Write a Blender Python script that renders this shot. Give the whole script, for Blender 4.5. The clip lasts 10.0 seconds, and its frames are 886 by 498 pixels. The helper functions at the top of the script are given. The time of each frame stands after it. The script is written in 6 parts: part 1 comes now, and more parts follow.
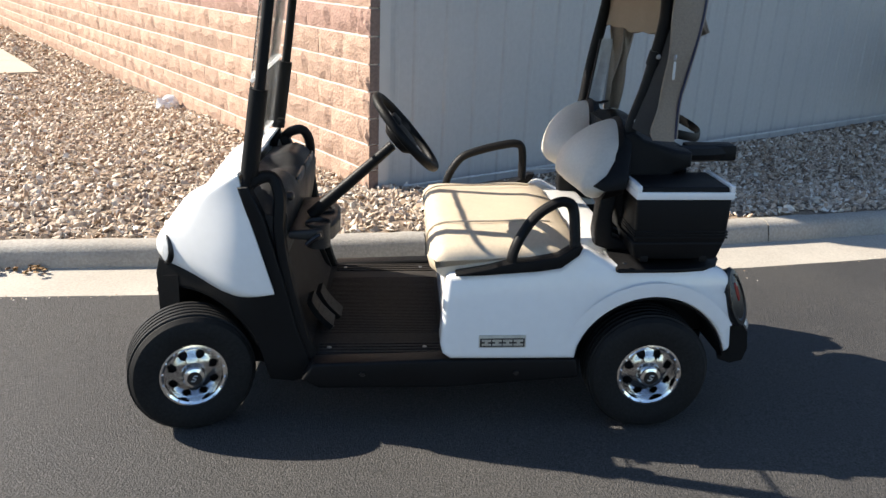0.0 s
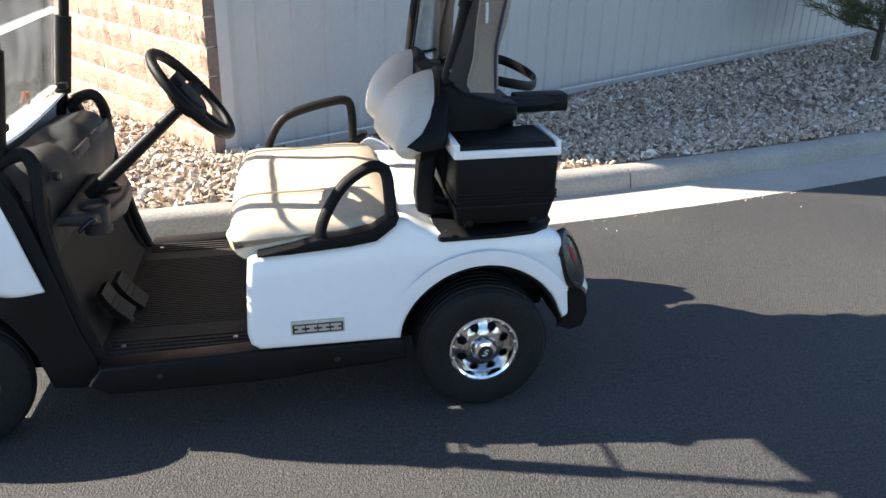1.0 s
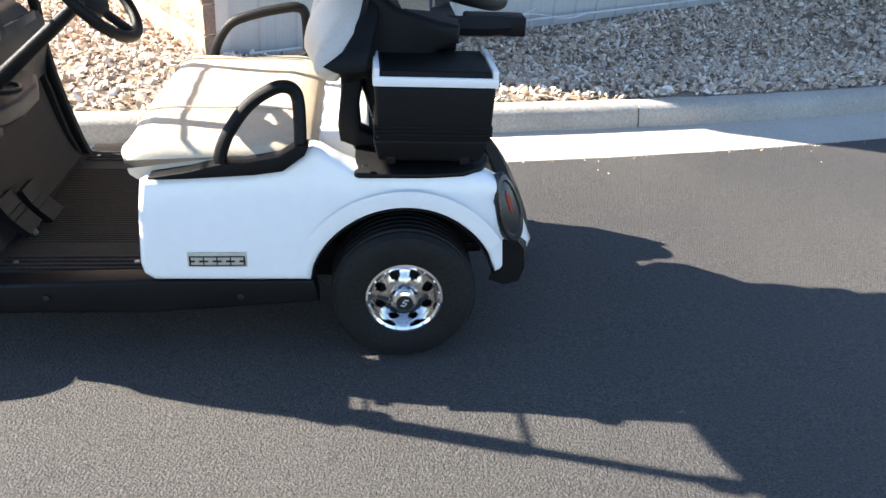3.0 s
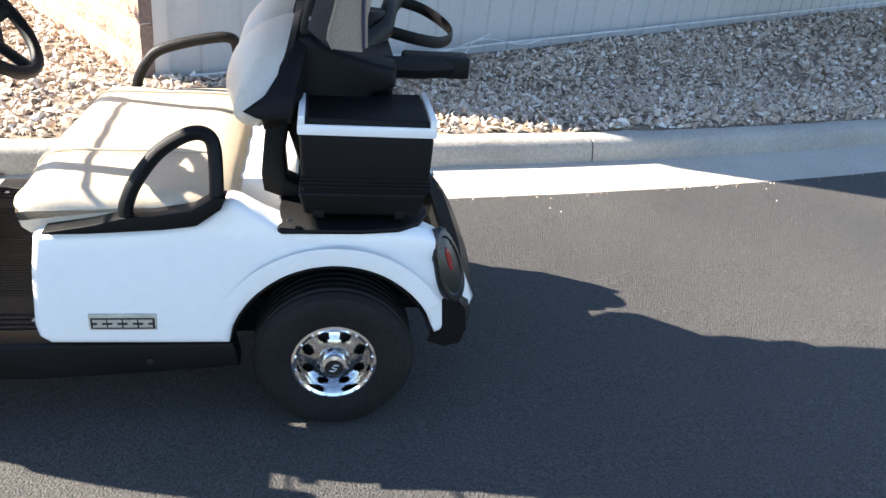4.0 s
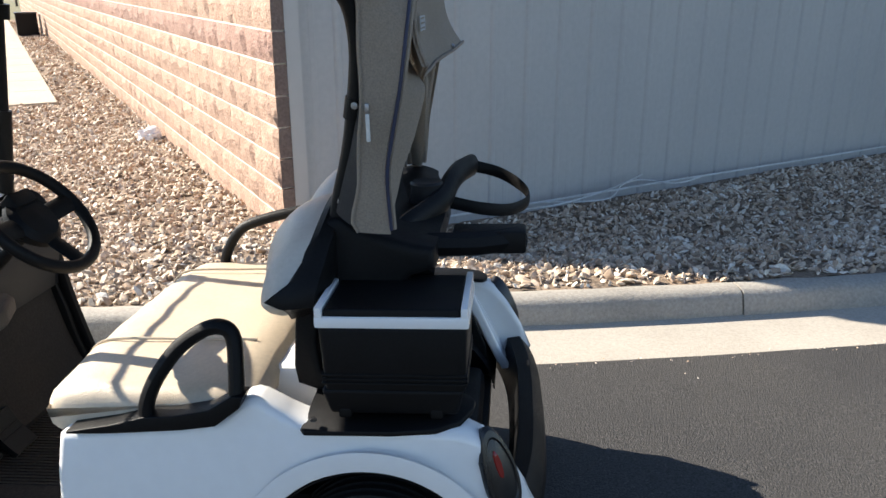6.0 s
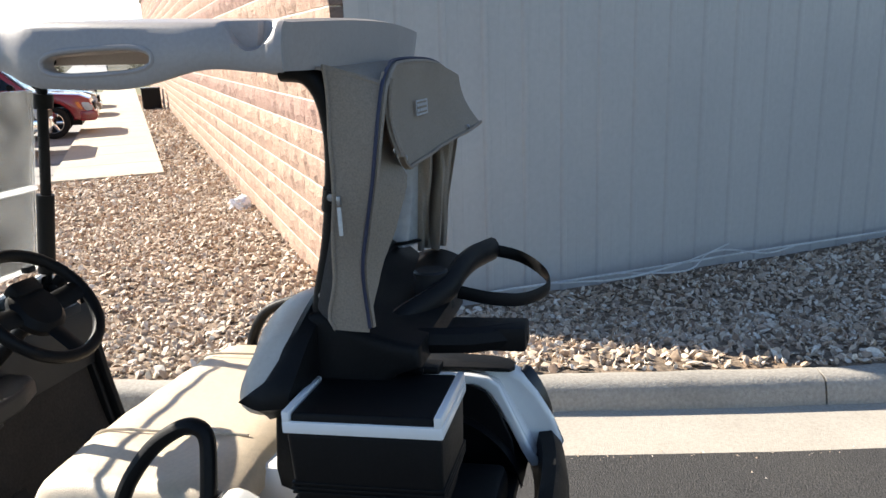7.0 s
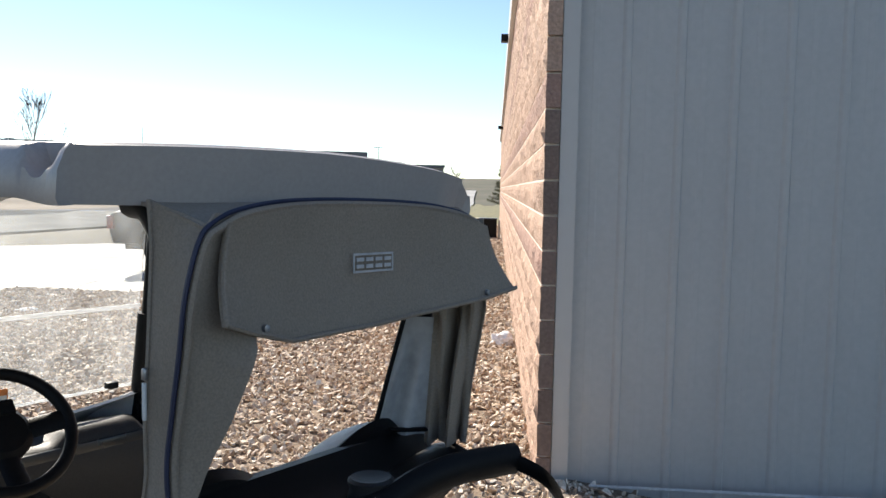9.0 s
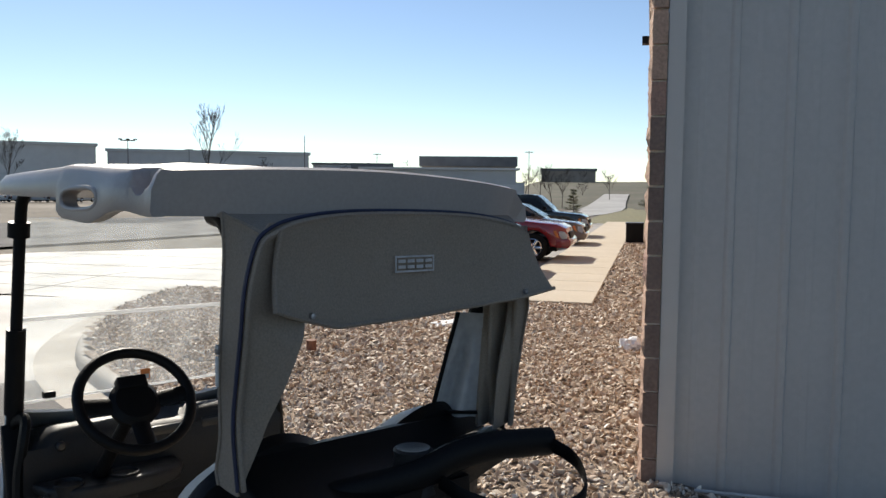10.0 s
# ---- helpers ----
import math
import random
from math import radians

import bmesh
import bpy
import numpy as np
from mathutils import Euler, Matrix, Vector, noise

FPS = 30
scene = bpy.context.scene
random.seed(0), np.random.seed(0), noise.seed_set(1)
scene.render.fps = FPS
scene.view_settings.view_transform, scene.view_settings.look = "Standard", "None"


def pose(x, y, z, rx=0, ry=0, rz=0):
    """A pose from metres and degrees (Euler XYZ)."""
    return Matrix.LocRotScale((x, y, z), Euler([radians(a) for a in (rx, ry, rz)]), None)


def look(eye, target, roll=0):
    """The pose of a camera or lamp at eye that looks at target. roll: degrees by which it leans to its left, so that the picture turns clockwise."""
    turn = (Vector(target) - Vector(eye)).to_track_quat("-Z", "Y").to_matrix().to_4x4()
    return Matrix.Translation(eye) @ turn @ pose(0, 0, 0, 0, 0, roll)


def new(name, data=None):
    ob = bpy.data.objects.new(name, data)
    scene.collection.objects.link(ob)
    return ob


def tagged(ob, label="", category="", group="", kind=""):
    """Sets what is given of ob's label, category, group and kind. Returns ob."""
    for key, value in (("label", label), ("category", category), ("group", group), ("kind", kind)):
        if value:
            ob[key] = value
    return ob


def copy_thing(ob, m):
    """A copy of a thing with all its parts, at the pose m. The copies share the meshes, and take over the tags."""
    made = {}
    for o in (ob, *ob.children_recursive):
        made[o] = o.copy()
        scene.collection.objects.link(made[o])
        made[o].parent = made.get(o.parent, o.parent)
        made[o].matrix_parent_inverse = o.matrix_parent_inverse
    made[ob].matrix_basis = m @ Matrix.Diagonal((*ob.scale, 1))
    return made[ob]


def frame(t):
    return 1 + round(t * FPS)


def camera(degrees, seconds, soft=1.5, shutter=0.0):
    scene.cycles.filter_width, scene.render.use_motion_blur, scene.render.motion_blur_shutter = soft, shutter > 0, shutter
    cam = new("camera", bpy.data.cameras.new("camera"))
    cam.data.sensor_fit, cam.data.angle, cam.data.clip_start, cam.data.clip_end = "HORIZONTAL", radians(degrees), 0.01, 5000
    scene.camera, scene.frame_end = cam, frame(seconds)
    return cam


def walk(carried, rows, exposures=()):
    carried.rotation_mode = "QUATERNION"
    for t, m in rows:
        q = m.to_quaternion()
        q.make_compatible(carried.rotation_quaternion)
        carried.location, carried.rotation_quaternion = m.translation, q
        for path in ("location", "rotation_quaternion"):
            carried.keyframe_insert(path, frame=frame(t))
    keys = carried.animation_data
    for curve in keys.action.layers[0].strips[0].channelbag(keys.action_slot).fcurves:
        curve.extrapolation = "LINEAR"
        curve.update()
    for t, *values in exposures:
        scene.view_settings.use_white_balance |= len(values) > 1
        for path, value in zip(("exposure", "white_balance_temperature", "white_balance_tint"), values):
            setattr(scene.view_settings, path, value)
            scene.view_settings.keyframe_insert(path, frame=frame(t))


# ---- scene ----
cam = camera(58.3, 10.0, soft=1.5)
PATH = [
    (0, (-0.016, -3.211, 1.666), (-0.009, -1.328, 0.993), 2.4),
    (0.5, (0.181, -3.115, 1.649), (0.221, -1.243, 0.944), 0.4),
    (1, (0.317, -2.908, 1.63), (0.562, -1.082, 0.853), 1.6),
    (1.5, (0.552, -2.739, 1.597), (0.782, -0.933, 0.77), 4.0),
    (2, (0.677, -2.674, 1.599), (0.806, -0.895, 0.694), 5.2),
    (2.5, (0.699, -2.665, 1.604), (0.817, -0.908, 0.656), 5.0),
    (3.8, (0.802, -2.51, 1.592), (1.007, -0.776, 0.617), 6.1),
    (4, (0.811, -2.42, 1.622), (1.043, -0.663, 0.694), 6.9),
    (4.5, (0.912, -2.282, 1.654), (1.156, -0.42, 0.966), 4.7),
    (5, (1.116, -2.153, 1.659), (0.954, -0.276, 0.988), 0.4),
    (5.2, (1.168, -2.124, 1.668), (0.909, -0.263, 0.981), -0.3),
    (6.3, (1.197, -2.099, 1.67), (0.929, -0.22, 1.042), -0.1),
    (6.5, (1.224, -2.062, 1.669), (0.969, -0.176, 1.056), 0.2),
    (7, (1.431, -1.91, 1.706), (0.896, -0.049, 1.207), -2.1),
    (7.5, (1.578, -1.76, 1.722), (0.917, 0.097, 1.387), -2.9),
    (8, (1.63, -1.502, 1.73), (0.861, 0.331, 1.512), -1.8),
    (8.5, (1.763, -1.213, 1.694), (0.691, 0.47, 1.559), -0.8),
    (9, (1.947, -1.035, 1.702), (0.65, 0.479, 1.548), 1.0),
    (9.5, (2.116, -1.014, 1.702), (0.665, 0.359, 1.606), 1.3),
    (10, (2.301, -1.026, 1.723), (0.74, 0.216, 1.575), 0.5),
]
walk(cam, [(t, look(eye, target, roll)) for t, eye, target, roll in PATH], ((0.0, 0.62), (1.0, 1.20), (2.0, 1.46), (2.5, 1.64), (4.0, 1.66), (4.5, 1.32), (5.0, 0.96), (6.5, 0.70), (8.0, 0.80), (8.7, 0.62), (9.3, 0.12), (10.0, -0.18)))

# ---- world, sun, exposure ----
SUN_AZ, SUN_EL = radians(165.0), radians(33.0)   # direction towards the sun, from +x anticlockwise
sun_dir = Vector((math.cos(SUN_AZ) * math.cos(SUN_EL), math.sin(SUN_AZ) * math.cos(SUN_EL), math.sin(SUN_EL)))
world = bpy.data.worlds.new("sky")
scene.world = world
world.use_nodes = True
wn = world.node_tree.nodes
sky = wn.new("ShaderNodeTexSky")
sky.sky_type = "NISHITA"
sky.sun_disc = False
sky.sun_elevation = SUN_EL
sky.sun_rotation = radians(90) - SUN_AZ
sky.air_density, sky.dust_density, sky.ozone_density = 0.82, 0.06, 1.2
sky.altitude = 400
wn["Background"].inputs[1].default_value = 0.138
world.node_tree.links.new(sky.outputs[0], wn["Background"].inputs[0])
sun_data = bpy.data.lights.new("sun", "SUN")
sun_data.energy, sun_data.angle, sun_data.color = 7.8, radians(0.53), (1.0, 0.915, 0.79)
sun_ob = new("sun", sun_data)
sun_ob.matrix_world = look(sun_dir * 60, (0, 0, 0))

# ---- materials ----


def mat(name, base, dark=None, rough=0.5, metal=0.0, s1=3.0, s2=45.0, amount=0.5, bump=0.0, bscale=120.0, spec=0.5,
        coat=0.0, rand=0.0, island=0.0, obj=False, rvar=0.08, fine=0.12):
    """Procedural surface: two scales of colour noise, a fine relief and roughness wear."""
    m = bpy.data.materials.new(name)
    m.use_nodes = True
    nt = m.node_tree
    n, lk = nt.nodes, nt.links.new
    bs = n["Principled BSDF"]
    if obj:
        co = n.new("ShaderNodeTexCoord").outputs["Object"]
    else:
        co = n.new("ShaderNodeNewGeometry").outputs["Position"]
    dark = dark or tuple(c * 0.6 for c in base)
    big = n.new("ShaderNodeTexNoise")
    big.inputs["Scale"].default_value, big.inputs["Detail"].default_value = s1, 5
    lk(co, big.inputs["Vector"])
    ramp = n.new("ShaderNodeMapRange")
    ramp.inputs[1].default_value, ramp.inputs[2].default_value = 0.35, 0.7
    ramp.inputs[3].default_value, ramp.inputs[4].default_value = 0.0, amount
    lk(big.outputs["Fac"], ramp.inputs[0])
    mix = n.new("ShaderNodeMix")
    mix.data_type = "RGBA"
    mix.inputs[6].default_value, mix.inputs[7].default_value = (*base, 1), (*dark, 1)
    lk(ramp.outputs[0], mix.inputs[0])
    small = n.new("ShaderNodeTexNoise")
    small.inputs["Scale"].default_value, small.inputs["Detail"].default_value = s2, 4
    lk(co, small.inputs["Vector"])
    val = n.new("ShaderNodeMapRange")
    val.inputs[1].default_value, val.inputs[2].default_value = 0.3, 0.7
    val.inputs[3].default_value, val.inputs[4].default_value = 1 - fine, 1 + fine
    lk(small.outputs["Fac"], val.inputs[0])
    out = val.outputs[0]
    if rand or island:
        src = n.new("ShaderNodeObjectInfo").outputs["Random"] if rand else n.new("ShaderNodeNewGeometry").outputs["Random Per Island"]
        rr = n.new("ShaderNodeMapRange")
        rr.inputs[3].default_value, rr.inputs[4].default_value = 1 - (rand or island), 1 + (rand or island)
        lk(src, rr.inputs[0])
        mul = n.new("ShaderNodeMath")
        mul.operation = "MULTIPLY"
        lk(out, mul.inputs[0])
        lk(rr.outputs[0], mul.inputs[1])
        out = mul.outputs[0]
    hsv = n.new("ShaderNodeHueSaturation")
    lk(mix.outputs[2], hsv.inputs["Color"])
    lk(out, hsv.inputs["Value"])
    lk(hsv.outputs[0], bs.inputs["Base Color"])
    rg = n.new("ShaderNodeMapRange")
    rg.inputs[1].default_value, rg.inputs[2].default_value = 0.3, 0.7
    rg.inputs[3].default_value, rg.inputs[4].default_value = max(0.02, rough - rvar), min(1, rough + rvar)
    lk(big.outputs["Fac"], rg.inputs[0])
    lk(rg.outputs[0], bs.inputs["Roughness"])
    bs.inputs["Metallic"].default_value = metal
    bs.inputs["Specular IOR Level"].default_value = spec
    bs.inputs["Coat Weight"].default_value = coat
    bs.inputs["Coat Roughness"].default_value = 0.05
    if bump:
        fn = n.new("ShaderNodeTexNoise")
        fn.inputs["Scale"].default_value, fn.inputs["Detail"].default_value = bscale, 6
        lk(co, fn.inputs["Vector"])
        bp = n.new("ShaderNodeBump")
        bp.inputs["Strength"].default_value, bp.inputs["Distance"].default_value = min(1, bump), 0.004 + 0.01 * bump
        lk(fn.outputs["Fac"], bp.inputs["Height"])
        lk(bp.outputs[0], bs.inputs["Normal"])
    return m


def ramp_island(name, stops, rough=0.85, bump=0.25, bscale=90, fine=0.2, s2=70):
    """Loose pieces in one mesh, each with a colour out of a short range."""
    m = mat(name, (0.4, 0.4, 0.4), rough=rough, bump=bump, bscale=bscale, s2=s2, fine=fine, amount=0.0)
    nt = m.node_tree
    n, lk = nt.nodes, nt.links.new
    geo = n.new("ShaderNodeNewGeometry")
    cr = n.new("ShaderNodeValToRGB")
    cr.color_ramp.interpolation = "LINEAR"
    while len(cr.color_ramp.elements) < len(stops):
        cr.color_ramp.elements.new(0.5)
    for el, (p, c) in zip(cr.color_ramp.elements, stops):
        el.position, el.color = p, (*c, 1)
    lk(geo.outputs["Random Per Island"], cr.inputs[0])
    hsv = [k for k in n if k.bl_idname == "ShaderNodeHueSaturation"][0]
    lk(cr.outputs[0], hsv.inputs["Color"])
    return m


ASPHALT = mat("asphalt", (0.046, 0.0445, 0.044), (0.070, 0.066, 0.061), rough=0.75, spec=0.3, s1=0.55, s2=130, fine=0.5, amount=0.8, bump=0.75, bscale=150)


def speckle(m, scale, low, high, colour):
    """Scattered lighter grains worn into a surface."""
    nt = m.node_tree
    n, lk = nt.nodes, nt.links.new
    bs = n["Principled BSDF"]
    src = bs.inputs["Base Color"].links[0].from_socket
    tex = n.new("ShaderNodeTexVoronoi")
    tex.inputs["Scale"].default_value = scale
    lk(n.new("ShaderNodeNewGeometry").outputs["Position"], tex.inputs["Vector"])
    lum = n.new("ShaderNodeSeparateColor")
    lk(tex.outputs["Color"], lum.inputs[0])
    pick = n.new("ShaderNodeMapRange")
    pick.inputs[1].default_value, pick.inputs[2].default_value = low, high
    lk(lum.outputs[0], pick.inputs[0])
    spot = n.new("ShaderNodeMapRange")
    spot.inputs[1].default_value, spot.inputs[2].default_value = 0.45, 0.25
    lk(tex.outputs["Distance"], spot.inputs[0])
    both = n.new("ShaderNodeMath")
    both.operation = "MULTIPLY"
    lk(pick.outputs[0], both.inputs[0])
    lk(spot.outputs[0], both.inputs[1])
    mix = n.new("ShaderNodeMix")
    mix.data_type = "RGBA"
    mix.inputs[7].default_value = (*colour, 1)
    lk(src, mix.inputs[6])
    lk(both.outputs[0], mix.inputs[0])
    lk(mix.outputs[2], bs.inputs["Base Color"])


speckle(ASPHALT, 105, 0.84, 1.0, (0.115, 0.108, 0.10))
DRIVE = mat("drive_concrete", (0.30, 0.288, 0.268), (0.21, 0.20, 0.185), rough=0.7, s1=0.4, s2=18, bump=0.2, bscale=160)
JOINT = mat("joint_sealant", (0.05, 0.048, 0.045), rough=0.9, s1=3, s2=40)
LOT = mat("lot_asphalt", (0.10, 0.097, 0.095), (0.07, 0.068, 0.066), rough=0.92, spec=0.2, s1=0.5, s2=60, fine=0.3, bump=0.4)
CONCRETE = mat("curb_concrete", (0.37, 0.34, 0.295), (0.24, 0.22, 0.19), rough=0.85, s1=2.2, s2=60, fine=0.16, amount=0.55, bump=0.5, bscale=110)
GUTTER = mat("gutter_concrete", (0.44, 0.40, 0.34), (0.33, 0.29, 0.24), rough=0.85, s1=1.6, s2=70, fine=0.12, amount=0.5, bump=0.35, bscale=140)
WALKWAY = mat("sidewalk_concrete", (0.50, 0.44, 0.345), (0.43, 0.375, 0.29), rough=0.85, s1=0.8, s2=30, fine=0.08, bump=0.25)
SOIL = mat("gravel_bed", (0.26, 0.190, 0.130), (0.13, 0.10, 0.075), rough=0.95, s1=6, s2=55, fine=0.5, amount=0.9, bump=1.0, bscale=45)
STONES = ramp_island("river_stones", [(0.0, (0.22, 0.145, 0.100)), (0.14, (0.46, 0.335, 0.230)), (0.38, (0.58, 0.460, 0.345)),
                                      (0.56, (0.34, 0.265, 0.205)), (0.78, (0.65, 0.545, 0.42)), (1.0, (0.80, 0.745, 0.65))], rough=0.75)
HILL = mat("olive_grass", (0.075, 0.064, 0.037), (0.048, 0.052, 0.025), rough=0.95, s1=0.08, s2=1.2, fine=0.3, amount=0.9)
GRASS = mat("dry_grass", (0.125, 0.096, 0.062), (0.08, 0.066, 0.042), rough=0.95, s1=0.06, s2=2.0, fine=0.3, amount=0.9, bump=0.4, bscale=8)
BLOCK = mat("split_face_block", (0.445, 0.297, 0.218), (0.355, 0.235, 0.172), rough=0.92, s1=5, s2=60, fine=0.22, amount=0.6, bump=1.0, bscale=48, rand=0.10)
# block tan darkened for the ends: shade of the corner is in the colour
BLOCK_END_SHADED = mat("block_end_shaded", (0.19, 0.135, 0.110), (0.15, 0.105, 0.085), rough=0.95, s1=6, s2=50, fine=0.2, bump=0.5, bscale=60, rand=0.10)
BLOCK_FAR = mat("split_face_block_far", (0.445, 0.297, 0.218), (0.355, 0.235, 0.172), rough=0.92, s1=5, s2=60, fine=0.22, amount=0.6, bump=1.0, bscale=48, island=0.10)
BLOCK_DARK = mat("split_face_accent", (0.36, 0.225, 0.175), (0.28, 0.175, 0.14), rough=0.92, s1=5, s2=60, fine=0.22, bump=1.0, bscale=48, rand=0.12)
BLOCK_DARK_FAR = mat("split_face_accent_far", (0.36, 0.225, 0.175), (0.28, 0.175, 0.14), rough=0.92, s1=5, s2=60, fine=0.22, bump=1.0, bscale=48, island=0.12)
MORTAR = mat("mortar", (0.76, 0.69, 0.60), (0.67, 0.60, 0.51), rough=0.95, s1=4, s2=80, bump=0.4)
SIDING = mat("metal_siding", (0.440, 0.428, 0.410), (0.398, 0.386, 0.368), rough=0.45, s1=0.9, s2=26, fine=0.035, amount=0.5, spec=0.4)
TRIM = mat("metal_trim", (0.48, 0.46, 0.43), (0.43, 0.41, 0.39), rough=0.45, s1=1.2, s2=12, fine=0.015)
ROOFING = mat("roof_metal", (0.42, 0.44, 0.45), rough=0.5)
WHITE = mat("white_gelcoat", (0.81, 0.805, 0.79), (0.75, 0.745, 0.73), rough=0.22, s1=1.5, s2=30, fine=0.015, amount=0.5, coat=0.35, obj=True, rvar=0.05)
BLACK = mat("black_plastic", (0.005, 0.005, 0.0055), (0.008, 0.008, 0.0085), spec=0.15, rough=0.48, s1=5, s2=160, fine=0.2, bump=0.18, bscale=420, obj=True)
BLACKG = mat("black_powder_coat", (0.008, 0.008, 0.009), (0.02, 0.02, 0.021), rough=0.32, s1=6, s2=120, fine=0.2, obj=True)
DASHM = mat("dash_plastic", (0.015, 0.015, 0.016), (0.022, 0.022, 0.023), spec=0.3, rough=0.5, s1=6, s2=180, fine=0.2, bump=0.2, bscale=500, obj=True)
RUBBER = mat("tyre_rubber", (0.008, 0.008, 0.008), (0.020, 0.019, 0.017), spec=0.22, rough=0.72, s1=7, s2=90, fine=0.3, bump=0.2, obj=True)
MATM = mat("floor_mat_rubber", (0.022, 0.019, 0.017), (0.036, 0.031, 0.027), rough=0.85, spec=0.25, s1=5, s2=120, fine=0.25, amount=0.8, bump=0.3, obj=True)
CHROME = mat("polished_aluminium", (0.86, 0.87, 0.88), (0.7, 0.71, 0.72), rough=0.1, metal=1.0, s1=6, s2=60, fine=0.04, obj=True, rvar=0.05)
DULL = mat("dull_steel", (0.35, 0.35, 0.36), rough=0.4, metal=0.9, obj=True)
VINYL = mat("tan_vinyl", (0.58, 0.485, 0.365), (0.52, 0.425, 0.31), rough=0.42, s1=3, s2=90, fine=0.06, amount=0.6, bump=0.25, bscale=260, obj=True)
VINYLG = mat("stone_vinyl", (0.50, 0.475, 0.43), (0.43, 0.405, 0.36), rough=0.42, s1=3, s2=90, fine=0.05, bump=0.22, bscale=260, obj=True)
CANVAS = mat("taupe_canvas", (0.300, 0.246, 0.193), (0.248, 0.203, 0.159), rough=0.85, s1=4, s2=240, fine=0.15, amount=0.6, bump=0.5, bscale=700, obj=True)
LININGM = mat("dark_lining", (0.026, 0.025, 0.025), (0.019, 0.018, 0.018), rough=0.8, s1=5, s2=120, bump=0.3, bscale=500, obj=True)
ZIPPER = mat("navy_zipper", (0.018, 0.022, 0.055), rough=0.6, obj=True)
MARKM = mat("grey_embroidery", (0.46, 0.45, 0.44), rough=0.8, obj=True)
CANOPY = mat("sand_canopy_plastic", (0.365, 0.322, 0.292), (0.31, 0.272, 0.248), rough=0.4, s1=3, s2=120, fine=0.05, bump=0.15, bscale=500, obj=True)
CLEARV = mat("clear_vinyl", (0.36, 0.36, 0.36), (0.29, 0.29, 0.29), rough=0.4, s1=6, s2=40, obj=True)
PALE = mat("pale_print", (0.62, 0.62, 0.60), rough=0.6, obj=True)
BADGE = mat("badge_silver", (0.50, 0.475, 0.41), rough=0.38, metal=0.3, obj=True)
ORANGE = mat("warning_orange", (0.70, 0.22, 0.05), rough=0.6, obj=True)
REDL = mat("red_lens", (0.22, 0.008, 0.007), rough=0.15, coat=0.5, obj=True)
LENS = mat("clear_lens", (0.42, 0.44, 0.46), (0.28, 0.30, 0.33), rough=0.12, coat=0.6, obj=True)


def acrylic_mat():
    """Clear sheet with a film of dust that catches low sun."""
    m = bpy.data.materials.new("windshield_acrylic")
    m.use_nodes = True
    nt = m.node_tree
    n, lk = nt.nodes, nt.links.new
    clear = n.new("ShaderNodeBsdfTransparent")
    clear.inputs[0].default_value = (0.93, 0.95, 0.955, 1)
    dust = n.new("ShaderNodeBsdfTranslucent")
    dust.inputs[0].default_value = (0.85, 0.87, 0.88, 1)
    gloss = n.new("ShaderNodeBsdfGlossy")
    gloss.inputs["Roughness"].default_value = 0.06
    no = n.new("ShaderNodeTexNoise")
    no.inputs["Scale"].default_value, no.inputs["Detail"].default_value = 7.0, 6
    co = n.new("ShaderNodeTexCoord")
    lk(co.outputs["Object"], no.inputs["Vector"])
    mr = n.new("ShaderNodeMapRange")
    mr.inputs[1].default_value, mr.inputs[2].default_value = 0.3, 0.75
    mr.inputs[3].default_value, mr.inputs[4].default_value = 0.03, 0.10
    lk(no.outputs["Fac"], mr.inputs[0])
    a = n.new("ShaderNodeMixShader")
    lk(mr.outputs[0], a.inputs[0])
    lk(clear.outputs[0], a.inputs[1])
    lk(dust.outputs[0], a.inputs[2])
    fr = n.new("ShaderNodeFresnel")
    fr.inputs[0].default_value = 1.3
    b = n.new("ShaderNodeMixShader")
    lk(fr.outputs[0], b.inputs[0])
    lk(a.outputs[0], b.inputs[1])
    lk(gloss.outputs[0], b.inputs[2])
    lk(b.outputs[0], n["Material Output"].inputs[0])
    return m


GLASS = acrylic_mat()
CARGLASS = mat("dark_auto_glass", (0.02, 0.025, 0.028), rough=0.06, coat=0.8, obj=True)


def strip_mat():
    """Milky plastic that lets light through."""
    m = bpy.data.materials.new("milky_strip")
    m.use_nodes = True
    nt = m.node_tree
    bs = nt.nodes["Principled BSDF"]
    bs.inputs["Base Color"].default_value = (0.9, 0.9, 0.9, 1)
    bs.inputs["Roughness"].default_value = 0.35
    tr = nt.nodes.new("ShaderNodeBsdfTranslucent")
    tr.inputs[0].default_value = (0.9, 0.9, 0.9, 1)
    mx = nt.nodes.new("ShaderNodeMixShader")
    mx.inputs[0].default_value = 0.6
    nt.links.new(bs.outputs[0], mx.inputs[1])
    nt.links.new(tr.outputs[0], mx.inputs[2])
    nt.links.new(mx.outputs[0], nt.nodes["Material Output"].inputs[0])
    return m


STRIP = strip_mat()
SNOW = mat("old_snow", (0.82, 0.83, 0.85), (0.6, 0.6, 0.6), rough=0.8, s1=8, s2=60, bump=0.5)
CABLE = mat("white_cable", (0.62, 0.62, 0.60), rough=0.6, obj=True)
RUST = mat("rusty_steel", (0.19, 0.085, 0.05), (0.1, 0.05, 0.035), rough=0.9, obj=True)
BARK = mat("bark", (0.085, 0.065, 0.052), (0.055, 0.045, 0.037), rough=0.95, s1=9, s2=60, bump=0.7)
NEEDLE = ramp_island("pine_needles", [(0.0, (0.040, 0.052, 0.022)), (0.5, (0.085, 0.095, 0.040)), (1.0, (0.17, 0.155, 0.07))], rough=0.7, bump=0)
